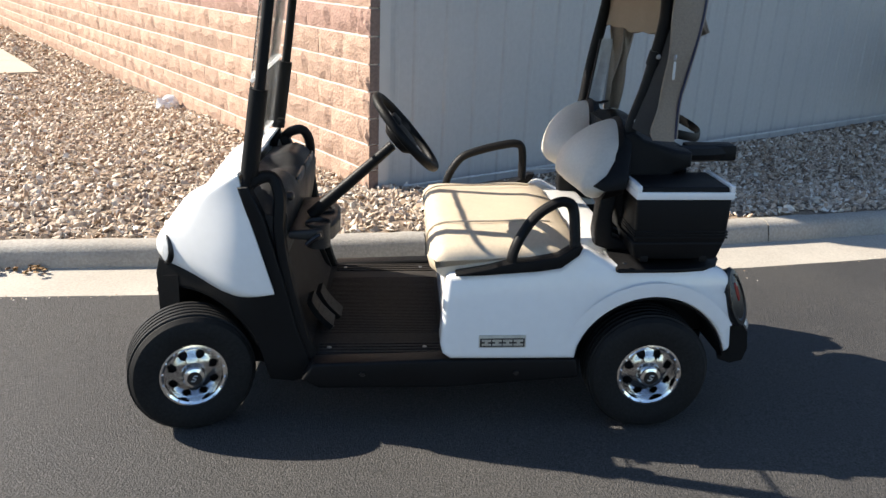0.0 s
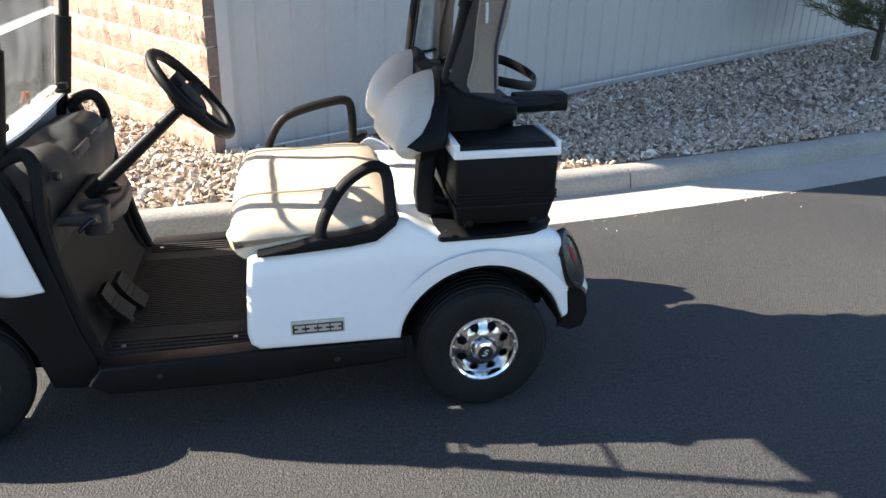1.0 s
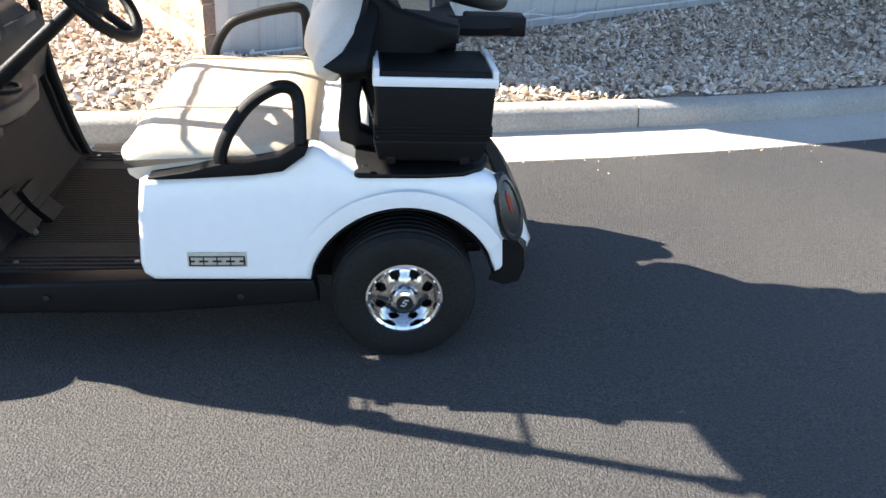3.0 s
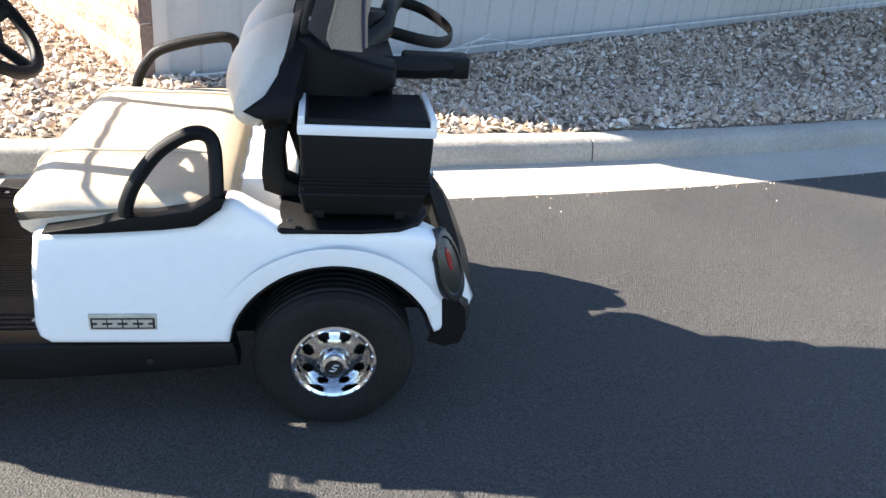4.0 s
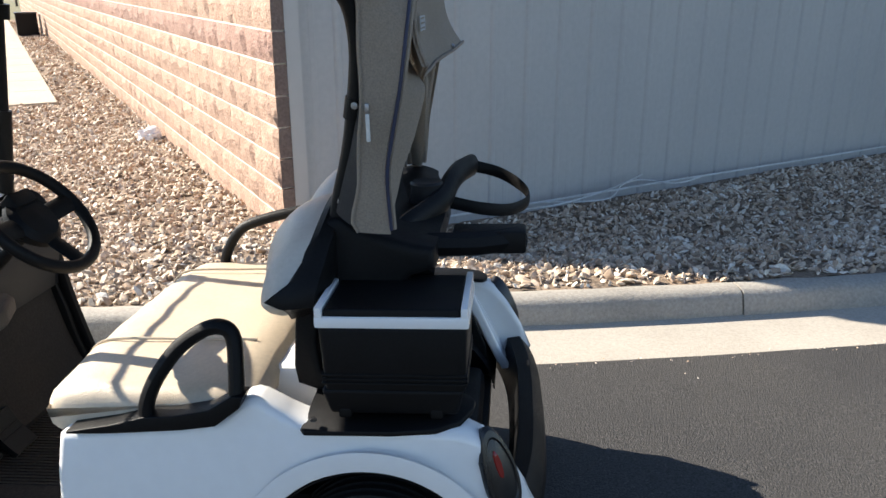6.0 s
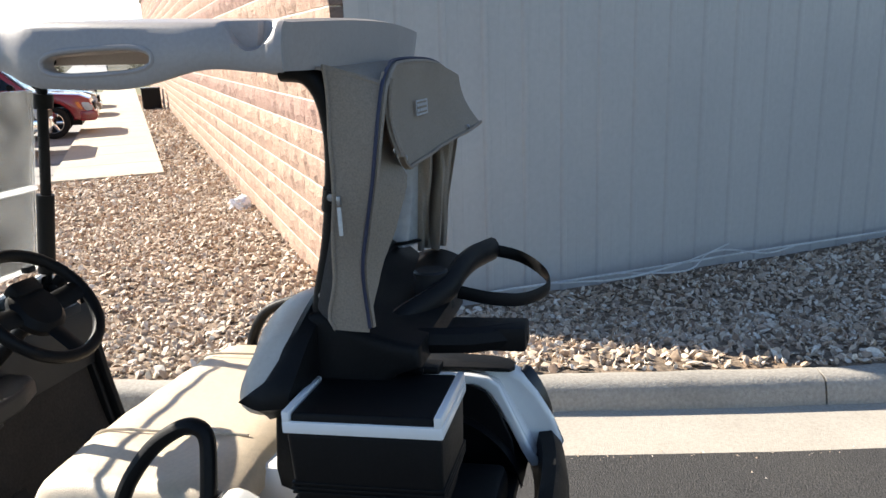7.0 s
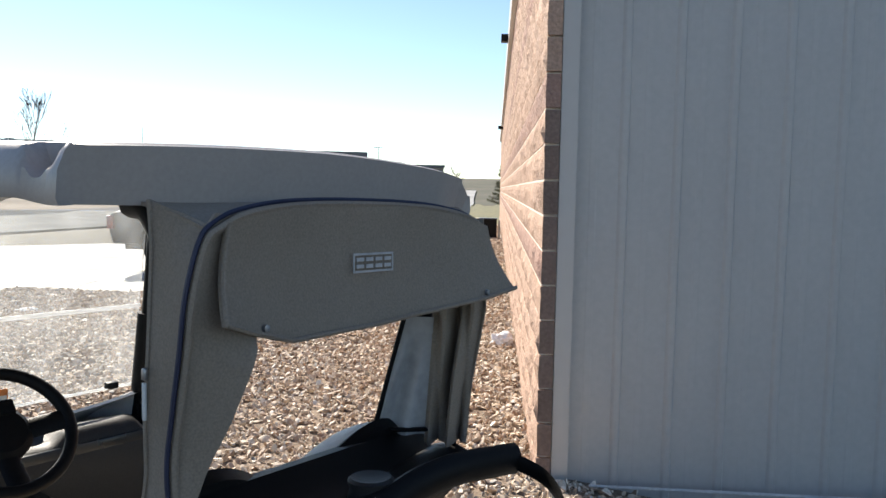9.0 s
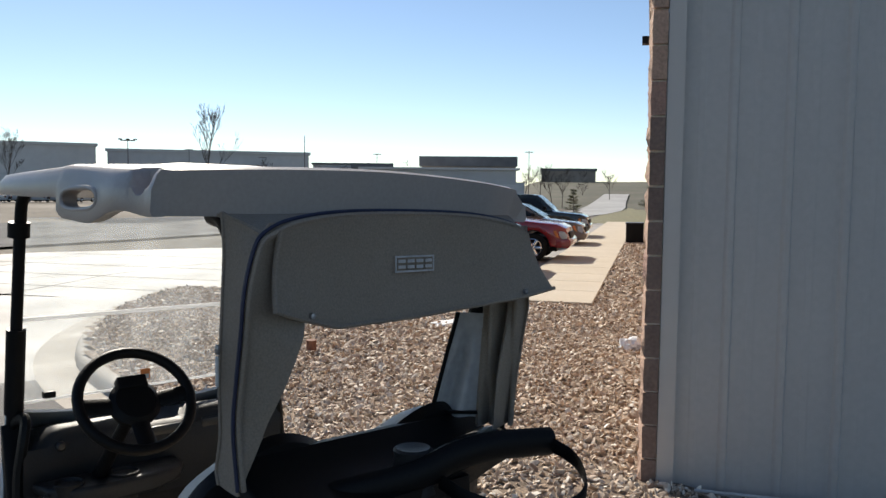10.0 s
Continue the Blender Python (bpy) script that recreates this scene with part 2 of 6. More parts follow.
LITTER = ramp_island("dead_leaves", [(0.0, (0.10, 0.05, 0.02)), (1.0, (0.28, 0.16, 0.06))], rough=0.8, bump=0)

# ---- mesh helpers ----


def finish(ob, parent, label, angle, smooth):
    if smooth:
        ob.data.shade_smooth()
        ob.data.set_sharp_from_angle(angle=radians(angle))
    if parent is not None:
        ob.parent = parent
    if label:
        ob["label"] = label
    return ob


def solid(name, verts, faces, material, parent=None, label="", smooth=True, angle=38):
    me = bpy.data.meshes.new(name)
    me.from_pydata([tuple(v) for v in verts], [], faces)
    me.validate()
    me.materials.append(material)
    return finish(new(name, me), parent, label, angle, smooth)


def part(name, bm, material, parent=None, label="", smooth=True, angle=38):
    me = bpy.data.meshes.new(name)
    bmesh.ops.recalc_face_normals(bm, faces=bm.faces)
    bm.to_mesh(me)
    bm.free()
    me.materials.append(material)
    return finish(new(name, me), parent, label, angle, smooth)


def merge(bm, other):
    me = bpy.data.meshes.new("tmp")
    other.to_mesh(me)
    other.free()
    bm.from_mesh(me)
    bpy.data.meshes.remove(me)
    return bm


def box(x0, x1, y0, y1, z0, z1, bevel=0.0, seg=2, bm=None):
    b = bmesh.new()
    bmesh.ops.create_cube(b, size=1.0)
    for v in b.verts:
        v.co = Vector(((x0 + x1) / 2 + v.co.x * (x1 - x0), (y0 + y1) / 2 + v.co.y * (y1 - y0), (z0 + z1) / 2 + v.co.z * (z1 - z0)))
    if bevel:
        bmesh.ops.bevel(b, geom=b.edges[:], offset=bevel, segments=seg, profile=0.5, affect="EDGES", clamp_overlap=True)
    return merge(bm, b) if bm is not None else b


def prism(profile, y0, y1, bevel=0.0, seg=2, bm=None, plane="xz"):
    """A side profile drawn out along the third axis, with rounded rims."""
    b = bmesh.new()

    def at(p, d):
        return (p[0], d, p[1]) if plane == "xz" else ((d, p[0], p[1]) if plane == "yz" else (p[0], p[1], d))
    lo = [b.verts.new(at(p, y0)) for p in profile]
    hi = [b.verts.new(at(p, y1)) for p in profile]
    n = len(profile)
    b.faces.new(lo)
    b.faces.new(hi[::-1])
    for i in range(n):
        b.faces.new((lo[i], hi[i], hi[(i + 1) % n], lo[(i + 1) % n]))
    bmesh.ops.recalc_face_normals(b, faces=b.faces)
    if bevel:
        caps = [e for e in b.edges if (e.verts[0] in lo) == (e.verts[1] in lo)]
        bmesh.ops.bevel(b, geom=caps, offset=bevel, segments=seg, profile=0.5, affect="EDGES", clamp_overlap=True)
    return merge(bm, b) if bm is not None else b


def smooth_path(pts, n=6, closed=False):
    """Catmull-Rom through the points."""
    P = [Vector(p) for p in pts]
    out = []
    m = len(P)
    for i in range(m if closed else m - 1):
        a = P[i - 1] if (closed or i > 0) else P[0] * 2 - P[1]
        b, c = P[i], P[(i + 1) % m]
        d = P[(i + 2) % m] if (closed or i + 2 < m) else P[-1] * 2 - P[-2]
        for k in range(n):
            t = k / n
            out.append(0.5 * (2 * b + (c - a) * t + (2 * a - 5 * b + 4 * c - d) * t * t + (3 * b - a - 3 * c + d) * t ** 3))
    if not closed:
        out.append(P[-1])
    return out


def tube(path, r, n=8, closed=False, flat=1.0, bm=None, taper=None, up=None):
    """A round or flattened bar along a path."""
    b = bmesh.new()
    P = [Vector(p) for p in path]
    m = len(P)
    rings = []
    ref = Vector(up) if up else None
    for i in range(m):
        a = P[i - 1] if (closed or i > 0) else P[i]
        c = P[(i + 1) % m] if (closed or i + 1 < m) else P[i]
        tan = (c - a).normalized()
        if ref is None:
            ref = Vector((0, 0, 1)) if abs(tan.z) < 0.9 else Vector((1, 0, 0))
        side = tan.cross(ref).normalized()
        nor = side.cross(tan)
        if not up:
            ref = nor
        rr = r if taper is None else r * (taper[0] + (taper[1] - taper[0]) * i / (m - 1))
        rings.append([b.verts.new(P[i] + side * rr * math.cos(2 * math.pi * k / n) + nor * rr * flat * math.sin(2 * math.pi * k / n)) for k in range(n)])
    for i in range(m if closed else m - 1):
        A, B = rings[i], rings[(i + 1) % m]
        for k in range(n):
            b.faces.new((A[k], A[(k + 1) % n], B[(k + 1) % n], B[k]))
    if not closed:
        b.faces.new(rings[0][::-1])
        b.faces.new(rings[-1])
    return merge(bm, b) if bm is not None else b


def lathe(profile, n=40, center=(0, 0, 0), axis="y", bm=None):
    """A profile of (radius, along) turned round an axis."""
    b = bmesh.new()
    rings = []
    for r, a in profile:
        ring = []
        for k in range(n):
            c, s = r * math.cos(2 * math.pi * k / n), r * math.sin(2 * math.pi * k / n)
            p = (c, a, s) if axis == "y" else ((c, s, a) if axis == "z" else (a, c, s))
            ring.append(b.verts.new(Vector(p) + Vector(center)))
        rings.append(ring)
    for A, B in zip(rings, rings[1:]):
        for k in range(n):
            b.faces.new((A[k], A[(k + 1) % n], B[(k + 1) % n], B[k]))
    for ring, r in ((rings[0], profile[0][0]), (rings[-1], profile[-1][0])):
        if r < 0.06:
            b.faces.new(ring)
    return merge(bm, b) if bm is not None else b


def surf(fn, nu, nv, thick=0.0, bm=None, closed_u=False):
    """A sheet fn(u, v) over the unit square, made solid."""
    b = bmesh.new()
    g = [[b.verts.new(fn(i / nu, j / nv)) for j in range(nv + 1)] for i in range(nu + (0 if closed_u else 1))]
    for i in range(nu):
        A, B = g[i], g[(i + 1) % len(g)]
        for j in range(nv):
            b.faces.new((A[j], B[j], B[j + 1], A[j + 1]))
    bmesh.ops.recalc_face_normals(b, faces=b.faces)
    if thick:
        bmesh.ops.solidify(b, geom=b.faces[:], thickness=thick)
    return merge(bm, b) if bm is not None else b


def loft(rings, bm=None, caps=True):
    b = bmesh.new()
    R = [[b.verts.new(p) for p in ring] for ring in rings]
    n = len(R[0])
    for A, B in zip(R, R[1:]):
        for k in range(n):
            b.faces.new((A[k], A[(k + 1) % n], B[(k + 1) % n], B[k]))
    if caps:
        b.faces.new(R[0][::-1])
        b.faces.new(R[-1])
    bmesh.ops.recalc_face_normals(b, faces=b.faces)
    return merge(bm, b) if bm is not None else b


def lerp(a, b, t):
    return a + (b - a) * t


def sstep(a, b, x):
    t = min(1, max(0, (x - a) / (b - a)))
    return t * t * (3 - 2 * t)


# ---- plan of the ground ----
CORNER = Vector((-0.588, 2.812))
UDIR = Vector((-0.600, 0.800))   # along the block wall
VDIR = Vector((0.800, 0.600))    # along the metal wall
SX, SY, GC = 0.026, -0.0236, -0.012   # fall of the drive


def wall_pt(u, v, z):
    p = CORNER + UDIR * u + VDIR * v
    return Vector((p.x, p.y, z))


def uv_of(x, y):
    d = Vector((x, y)) - CORNER
    return d.dot(UDIR), d.dot(VDIR)


def lot_z(x, y):
    s = GC + SX * min(x, 1.0) + 0.008 * max(0.0, x - 1.0) + SY * y
    if s > 0.3:
        return 0.3 + 0.2 * (1 - math.exp(-(s - 0.3) / 0.2))
    if s < -0.22:
        return -0.22 - 0.1 * (1 - math.exp((s + 0.22) / 0.1))
    return s


def face_y(x):
    """Foot of the kerb's face."""
    if x < -3.5:
        return 1.007
    if x > 6:
        return 3.280 + 0.453 * (x - 6)
    return 1.372 + 0.183 * x + 0.0225 * x * x


NOSE, NOSE_R = Vector((-5.2, 1.007 + 9.0)), 9.0
kerb_path = [Vector((x, face_y(x))) for x in np.arange(16.0, -5.2, -0.2)]
kerb_path += [NOSE + Vector((-math.sin(a), -math.cos(a))) * NOSE_R for a in np.linspace(0.0, radians(48), 38)]


def normals(path):
    out = []
    for i in range(len(path)):
        t = (path[min(i + 1, len(path) - 1)] - path[max(i - 1, 0)]).normalized()
        out.append(Vector((t.y, -t.x)))   # towards the gravel
    return out


kerb_nor = normals(kerb_path)


def bed_dist(x, y):
    u, v = uv_of(x, y)
    if u > 6.0 and v > -0.95:
        return 2.0
    if x > -5.2:
        d = (y - face_y(x)) * 0.975 - 0.20
    else:
        d = NOSE_R - math.hypot(x - NOSE.x, y - NOSE.y) - 0.20
    return d


def in_bed(x, y):
    u, v = uv_of(x, y)
    if u > 0 and v > 0:
        return False
    if u > 7.85 and v < -0.85:
        return False
    return bed_dist(x, y) > 0.0


def bed_z(x, y):
    d = bed_dist(x, y)
    xx = max(x, -5.2)
    top = lot_z(xx, face_y(xx)) + 0.125
    u, v = uv_of(x, y)
    foot = -0.02 - 0.06 * sstep(2.0, 7.0, u) - 0.105 * sstep(0.05, 0.9, v)
    return lerp(top, foot, sstep(0.0, 1.7, d)) + 0.018 * noise.noise(Vector((x * 1.3, y * 1.3, 0)))


def sweep_strip(name, cross, path, nor, zfun, material, parent=None, smooth=True):
    verts, faces = [], []
    k = len(cross)
    for p, n in zip(path, nor):
        zb = zfun(p.x, p.y)
        for off, dz in cross:
            q = p + n * off
            verts.append((q.x, q.y, zb + dz))
    for i in range(len(path) - 1):
        for j in range(k - 1):
            a = i * k + j
            faces.append((a, a + 1, a + k + 1, a + k))
    return solid(name, verts, faces, material, parent, smooth=smooth)


# ground sheet to the horizon
def ground_sheet():
    xs = [-1600, -900, -500, -260, -140, -80, -50, -30, -18, -10, -4, 0, 4, 10, 18, 30, 60, 120, 300, 800, 1600]
    verts = [(x, y, -0.42) for x in xs for y in xs]
    n = len(xs)
    faces = [(i * n + j, (i + 1) * n + j, (i + 1) * n + j + 1, i * n + j + 1) for i in range(n - 1) for j in range(n - 1)]
    g = solid("ground", verts, faces, GRASS, smooth=False)
    tagged(g, "dry brown winter grass field reaching the horizon", "ground", kind="structure")


ground_sheet()


def drive_sheet(name, i0, i1, material, label):
    ds = [-46 if i0 == 0 else -12.5, -24 if i0 == 0 else -11, -10, -7, -4.5, -3.2, -2.4, -1.8, -1.3, -0.9, -0.6, -0.412]
    verts, faces = [], []
    idx = list(range(i0, i1))
    k = len(ds)
    for i in idx:
        p, n = kerb_path[i], kerb_nor[i]
        for d in ds:
            q = p + n * d
            jig = 0.007 * noise.noise(Vector((q.x * 9, q.y * 9, 3))) if d > -0.5 else 0
            q = p + n * (d + jig)
            z = lot_z(q.x, q.y)
            if d < -12 and i0 == 0:
                z = lerp(z, -0.1, 0.5)
            verts.append((q.x, q.y, z + 0.003 * noise.noise(Vector((q.x * 2, q.y * 2, 0)))))
    for i in range(len(idx) - 1):
        for j in range(k - 1):
            a = i * k + j
            faces.append((a, a + k, a + k + 1, a + 1))
    ob = solid(name, verts, faces, material)
    tagged(ob, label, name.replace("_", " "), kind="structure")


N_ROAD = 112
drive_sheet("road", 0, N_ROAD, ASPHALT, "dark grey worn asphalt drive sloping to the gutter")
drive_sheet("driveway", N_ROAD - 1, len(kerb_path), DRIVE, "pale concrete driveway apron shining in low sun")

# gutter and kerb, in cast lengths
gutter = sweep_strip("gutter", [(-0.43, -0.03), (-0.422, 0.006), (-0.3, 0.002), (-0.12, -0.002), (0.02, 0.012)], kerb_path, kerb_nor, lot_z, GUTTER)
tagged(gutter, "tan concrete gutter pan beside the asphalt", "gutter", kind="structure")
kerb_base = new("curb")
tagged(kerb_base, "weathered rounded concrete curb edging the gravel bed", "curb", kind="structure")
KERB_CROSS = [(0.0, -0.04), (0.008, 0.04), (0.022, 0.098), (0.04, 0.124), (0.068, 0.138), (0.13, 0.142), (0.172, 0.134), (0.195, 0.112), (0.20, 0.0), (0.20, -0.2)]


def dense(path, nor, step=0.09):
    P, N = [], []
    for a, b, na, nb in zip(path, path[1:], nor, nor[1:]):
        m = max(1, int((b - a).length / step))
        for k in range(m):
            P.append(a.lerp(b, k / m))
            N.append(na.lerp(nb, k / m))
    P.append(path[-1])
    N.append(nor[-1])
    return P, N


kp, kn = dense(kerb_path, kerb_nor)
cuts = [0]
for cx in (13.2, 10.2, 7.2, 4.9, 2.21, -0.12, -3.1, -6.0):
    cuts.append(min(range(len(kp)), key=lambda i: abs(kp[i].x - cx) + (99 if kp[i].y > 4.4 and cx < 0 else 0)))
cuts.append(len(kp) - 1)
for a, b in zip(cuts, cuts[1:]):
    P, N = kp[a:b + 1], kn[a:b + 1]
    t0, t1 = (P[1] - P[0]).normalized(), (P[-1] - P[-2]).normalized()
    P = [P[0] + t0 * 0.005] + P[1:-1] + [P[-1] - t1 * 0.005]
    verts, faces = [], []
    k = len(KERB_CROSS)
    for p, n in zip(P, N):
        zb = lot_z(p.x, p.y)
        for off, dz in KERB_CROSS:
            w = 0.006 * noise.noise(Vector((p.x * 5, p.y * 5, off * 30 + dz * 30))) + 0.003 * noise.noise(Vector((p.x * 17, p.y * 17, off * 60)))
            q = p + n * (off + w)
            verts.append((q.x, q.y, zb + dz + (w if dz > 0.08 else 0)))
    for i in range(len(P) - 1):
        for j in range(k - 1):
            s = i * k + j
            faces.append((s, s + 1, s + k + 1, s + k))
    faces.append(tuple(range(k)))
    faces.append(tuple(range((len(P) - 1) * k, len(P) * k))[::-1])
    solid("curb_section", verts, faces, CONCRETE, kerb_base)


# gravel bed under the stones
def bed_sheet():
    step = 0.15
    verts, faces, ids = [], [], {}

    def vid(i, j):
        if (i, j) not in ids:
            x, y = i * step, j * step
            ids[(i, j)] = len(verts)
            verts.append((x, y, bed_z(x, y) - 0.004))
        return ids[(i, j)]
    for i in range(int(-36 / step), int(15 / step)):
        for j in range(int(0 / step), int(42 / step)):
            x, y = (i + 0.5) * step, (j + 0.5) * step
            u, v = uv_of(x, y)
            if u > 36 or v > 16 or bed_dist(x, y) < -0.06 or (u > 0.15 and v > 0.15) or (u > 7.95 and v < -0.95):
                continue
            faces.append((vid(i, j), vid(i + 1, j), vid(i + 1, j + 1), vid(i, j + 1)))
    ob = solid("gravel_bed", verts, faces, SOIL)
    tagged(ob, "brown soil and fines under river gravel", "gravel bed", kind="structure")


bed_sheet()

# sidewalk slabs along the parking row
walkway = new("sidewalk")
tagged(walkway, "pale concrete sidewalk between gravel and parked cars", "sidewalk", kind="structure")
for i in range(23):
    u0 = 7.9 + i * 1.52
    verts = []
    for z in (-0.35, -0.045):
        for u, v in ((u0, -2.46), (u0 + 1.513, -2.46), (u0 + 1.513, -0.85), (u0, -0.85)):
            verts.append(wall_pt(u, v, z))
    b = bmesh.new()
    vs = [b.verts.new(p) for p in verts]
    for f in ((0, 1, 2, 3), (4, 5, 6, 7), (0, 1, 5, 4), (1, 2, 6, 5), (2, 3, 7, 6), (3, 0, 4, 7)):
        b.faces.new([vs[k] for k in f])
    bmesh.ops.recalc_face_normals(b, faces=b.faces)
    bmesh.ops.bevel(b, geom=b.edges[:], offset=0.01, segments=1, affect="EDGES")
    part("slab", b, WALKWAY, walkway, smooth=False)


def lot_sheet():
    vv = (-2.44, -5.6, -8.2, -12, -16, -20)
    verts = [wall_pt(u, v * (1 - 0.5 * sstep(10, 20, u)), -0.10 - 0.003 * max(0, u - 9) - 0.25 * sstep(-5.6, -8.2, v) * sstep(15, 7.8, u)) for u in (7.8, 9, 10.5, 12, 14, 20, 27, 36, 44) for v in vv]
    k = len(vv)
    faces = [(i * k + j, i * k + j + 1, i * k + j + k + 1, i * k + j + k) for i in range(8) for j in range(k - 1)]
    ob = solid("parking_lot", verts, faces, DRIVE, smooth=False)
    tagged(ob, "pale concrete parking lot beside the sidewalk", "parking lot", kind="structure")


lot_sheet()


def slab_joints():
    """Dark sealed joints between the cast bays of the lot."""
    us, vs = (7.8, 9, 10.5, 12, 14, 20, 27, 36, 44), (-2.44, -5.6, -8.2, -12, -16, -20)
    zf = lambda u, v: -0.10 - 0.003 * max(0, u - 9) - 0.25 * sstep(-5.6, -8.2, v) * sstep(15, 7.8, u) + 0.004
    holder = bpy.data.objects["parking_lot"]
    for u in us[1:6]:
        verts = [wall_pt(u + d, v * (1 - 0.5 * sstep(10, 20, u)), zf(u, v)) for v in vs for d in (-0.02, 0.02)]
        solid("joint", verts, [(2 * i, 2 * i + 1, 2 * i + 3, 2 * i + 2) for i in range(len(vs) - 1)], JOINT, holder, smooth=False)
    for v in vs[2:5]:
        verts = [wall_pt(u, (v + d) * (1 - 0.5 * sstep(10, 20, u)), zf(u, v)) for u in us for d in (-0.02, 0.02)]
        solid("joint", verts, [(2 * i, 2 * i + 1, 2 * i + 3, 2 * i + 2) for i in range(len(us) - 1)], JOINT, holder, smooth=False)


slab_joints()


# ---- the building ----
WALL_TOP, FASCIA_TOP, U_LEN, V_LEN = 4.5, 4.95, 44.0, 26.0


def slab_uv(name, u0, u1, v0, v1, z0, z1, material, parent=None, label="", category="", kind="structure"):
    verts = [wall_pt(u, v, z) for z in (z0, z1) for u, v in ((u0, v0), (u1, v0), (u1, v1), (u0, v1))]
    ob = solid(name, verts, [(0, 3, 2, 1), (4, 5, 6, 7), (0, 1, 5, 4), (1, 2, 6, 5), (2, 3, 7, 6), (3, 0, 4, 7)], material, parent, smooth=False)
    if category:
        tagged(ob, label, category, kind=kind)
    return ob


wall_west = slab_uv("wall_west", 0.032, U_LEN, -0.0036, 0.080, -0.35, WALL_TOP, MORTAR, None,
                    "tan split-face concrete block wall with pale mortar joints", "wall")
wall_south = slab_uv("wall_south", 0.075, 0.20, 0.203, V_LEN, -0.35, FASCIA_TOP, SIDING, None,
                     "pale blue-grey ribbed metal siding wall in shade", "wall")
slab_uv("wall_north", U_LEN - 0.2, U_LEN, 0.203, V_LEN, -0.35, WALL_TOP, SIDING, None, "plain metal end wall of the building", "wall")
slab_uv("wall_east", 0.203, U_LEN - 0.203, V_LEN - 0.2, V_LEN - 0.003, -0.35, WALL_TOP, SIDING, None, "plain metal rear wall of the building", "wall")
slab_uv("roof", 0.21, U_LEN, 0.21, V_LEN, WALL_TOP + 0.01, WALL_TOP + 0.12, ROOFING, None, "flat grey metal roof of the building", "roof")
slab_uv("fascia", 0.0, U_LEN + 0.1, -0.10, 0.20, WALL_TOP + 0.003, FASCIA_TOP, TRIM, None, "pale metal fascia along the wall top", "fascia")
slab_uv("corner_trim", 0.010, 0.074, 0.082, 0.178, -0.35, FASCIA_TOP - 0.45, TRIM, None, "pale metal corner trim beside the block", "trim")


def siding_panels():
    """Ribbed panels, one shallow rib every 0.305 m with a faint stiffener between."""
    prof = []
    for r in range(3):
        o = r * 0.3048
        prof += [(o + 0.0, 0.0), (o + 0.020, 0.001), (o + 0.034, 0.012), (o + 0.044, 0.015), (o + 0.066, 0.015), (o + 0.071, 0.012), (o + 0.077, 0.0),
                 (o + 0.155, 0.0), (o + 0.165, 0.0016), (o + 0.195, 0.0016), (o + 0.205, 0.0)]
    prof.append((0.9130, 0.0))
    u_face = 0.073
    shared = None
    x = 0.10
    while x < V_LEN - 1:
        if shared is None:
            verts, faces = [], []
            for z in (-0.3, 1.0, 2.5, FASCIA_TOP):
                for a, d in prof:
                    p = UDIR * (u_face - d) + VDIR * a
                    verts.append((p.x, p.y, z))
            n = len(prof)
            for r in range(3):
                for i in range(n - 1):
                    faces.append((r * n + i, r * n + i + 1, (r + 1) * n + i + 1, (r + 1) * n + i))
            shared = bpy.data.meshes.new("siding_panel")
            shared.from_pydata(verts, [], faces)
            shared.materials.append(SIDING)
        ob = new("siding_panel", shared)
        ob.parent = wall_south
        p = CORNER + VDIR * x
        ob.location = (p.x, p.y, 0)
        x += 0.9144


siding_panels()

# ---- golf cart; built level, x towards its tail, y towards its far side ----
CYAW = radians(3.2)
ex = Vector((math.cos(CYAW), math.sin(CYAW), 0.026)).normalized()
nz = ex.cross(Vector((-math.sin(CYAW), math.cos(CYAW), -0.018))).normalized()
ey = nz.cross(ex)
CART = Matrix(((ex.x, ey.x, nz.x, -0.088), (ex.y, ey.y, nz.y, -0.0147), (ex.z, ey.z, nz.z, -0.0162), (0, 0, 0, 1))) @ Matrix.Diagonal((1.015, 1.015, 1.035, 1.0))


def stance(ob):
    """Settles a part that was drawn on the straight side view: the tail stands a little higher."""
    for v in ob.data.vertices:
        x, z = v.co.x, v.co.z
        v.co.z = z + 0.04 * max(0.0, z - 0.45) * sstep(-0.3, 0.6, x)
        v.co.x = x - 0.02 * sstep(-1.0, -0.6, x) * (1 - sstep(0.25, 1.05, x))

cart = new("golf_cart")
cart.matrix_basis = CART
tagged(cart, "white two-seat golf cart with tan seat and sand canopy", "golf cart")


def arc(cx, cz, r, a0, a1, n):
    return [(cx + r * math.cos(radians(lerp(a0, a1, i / n))), cz + r * math.sin(radians(lerp(a0, a1, i / n)))) for i in range(n + 1)]


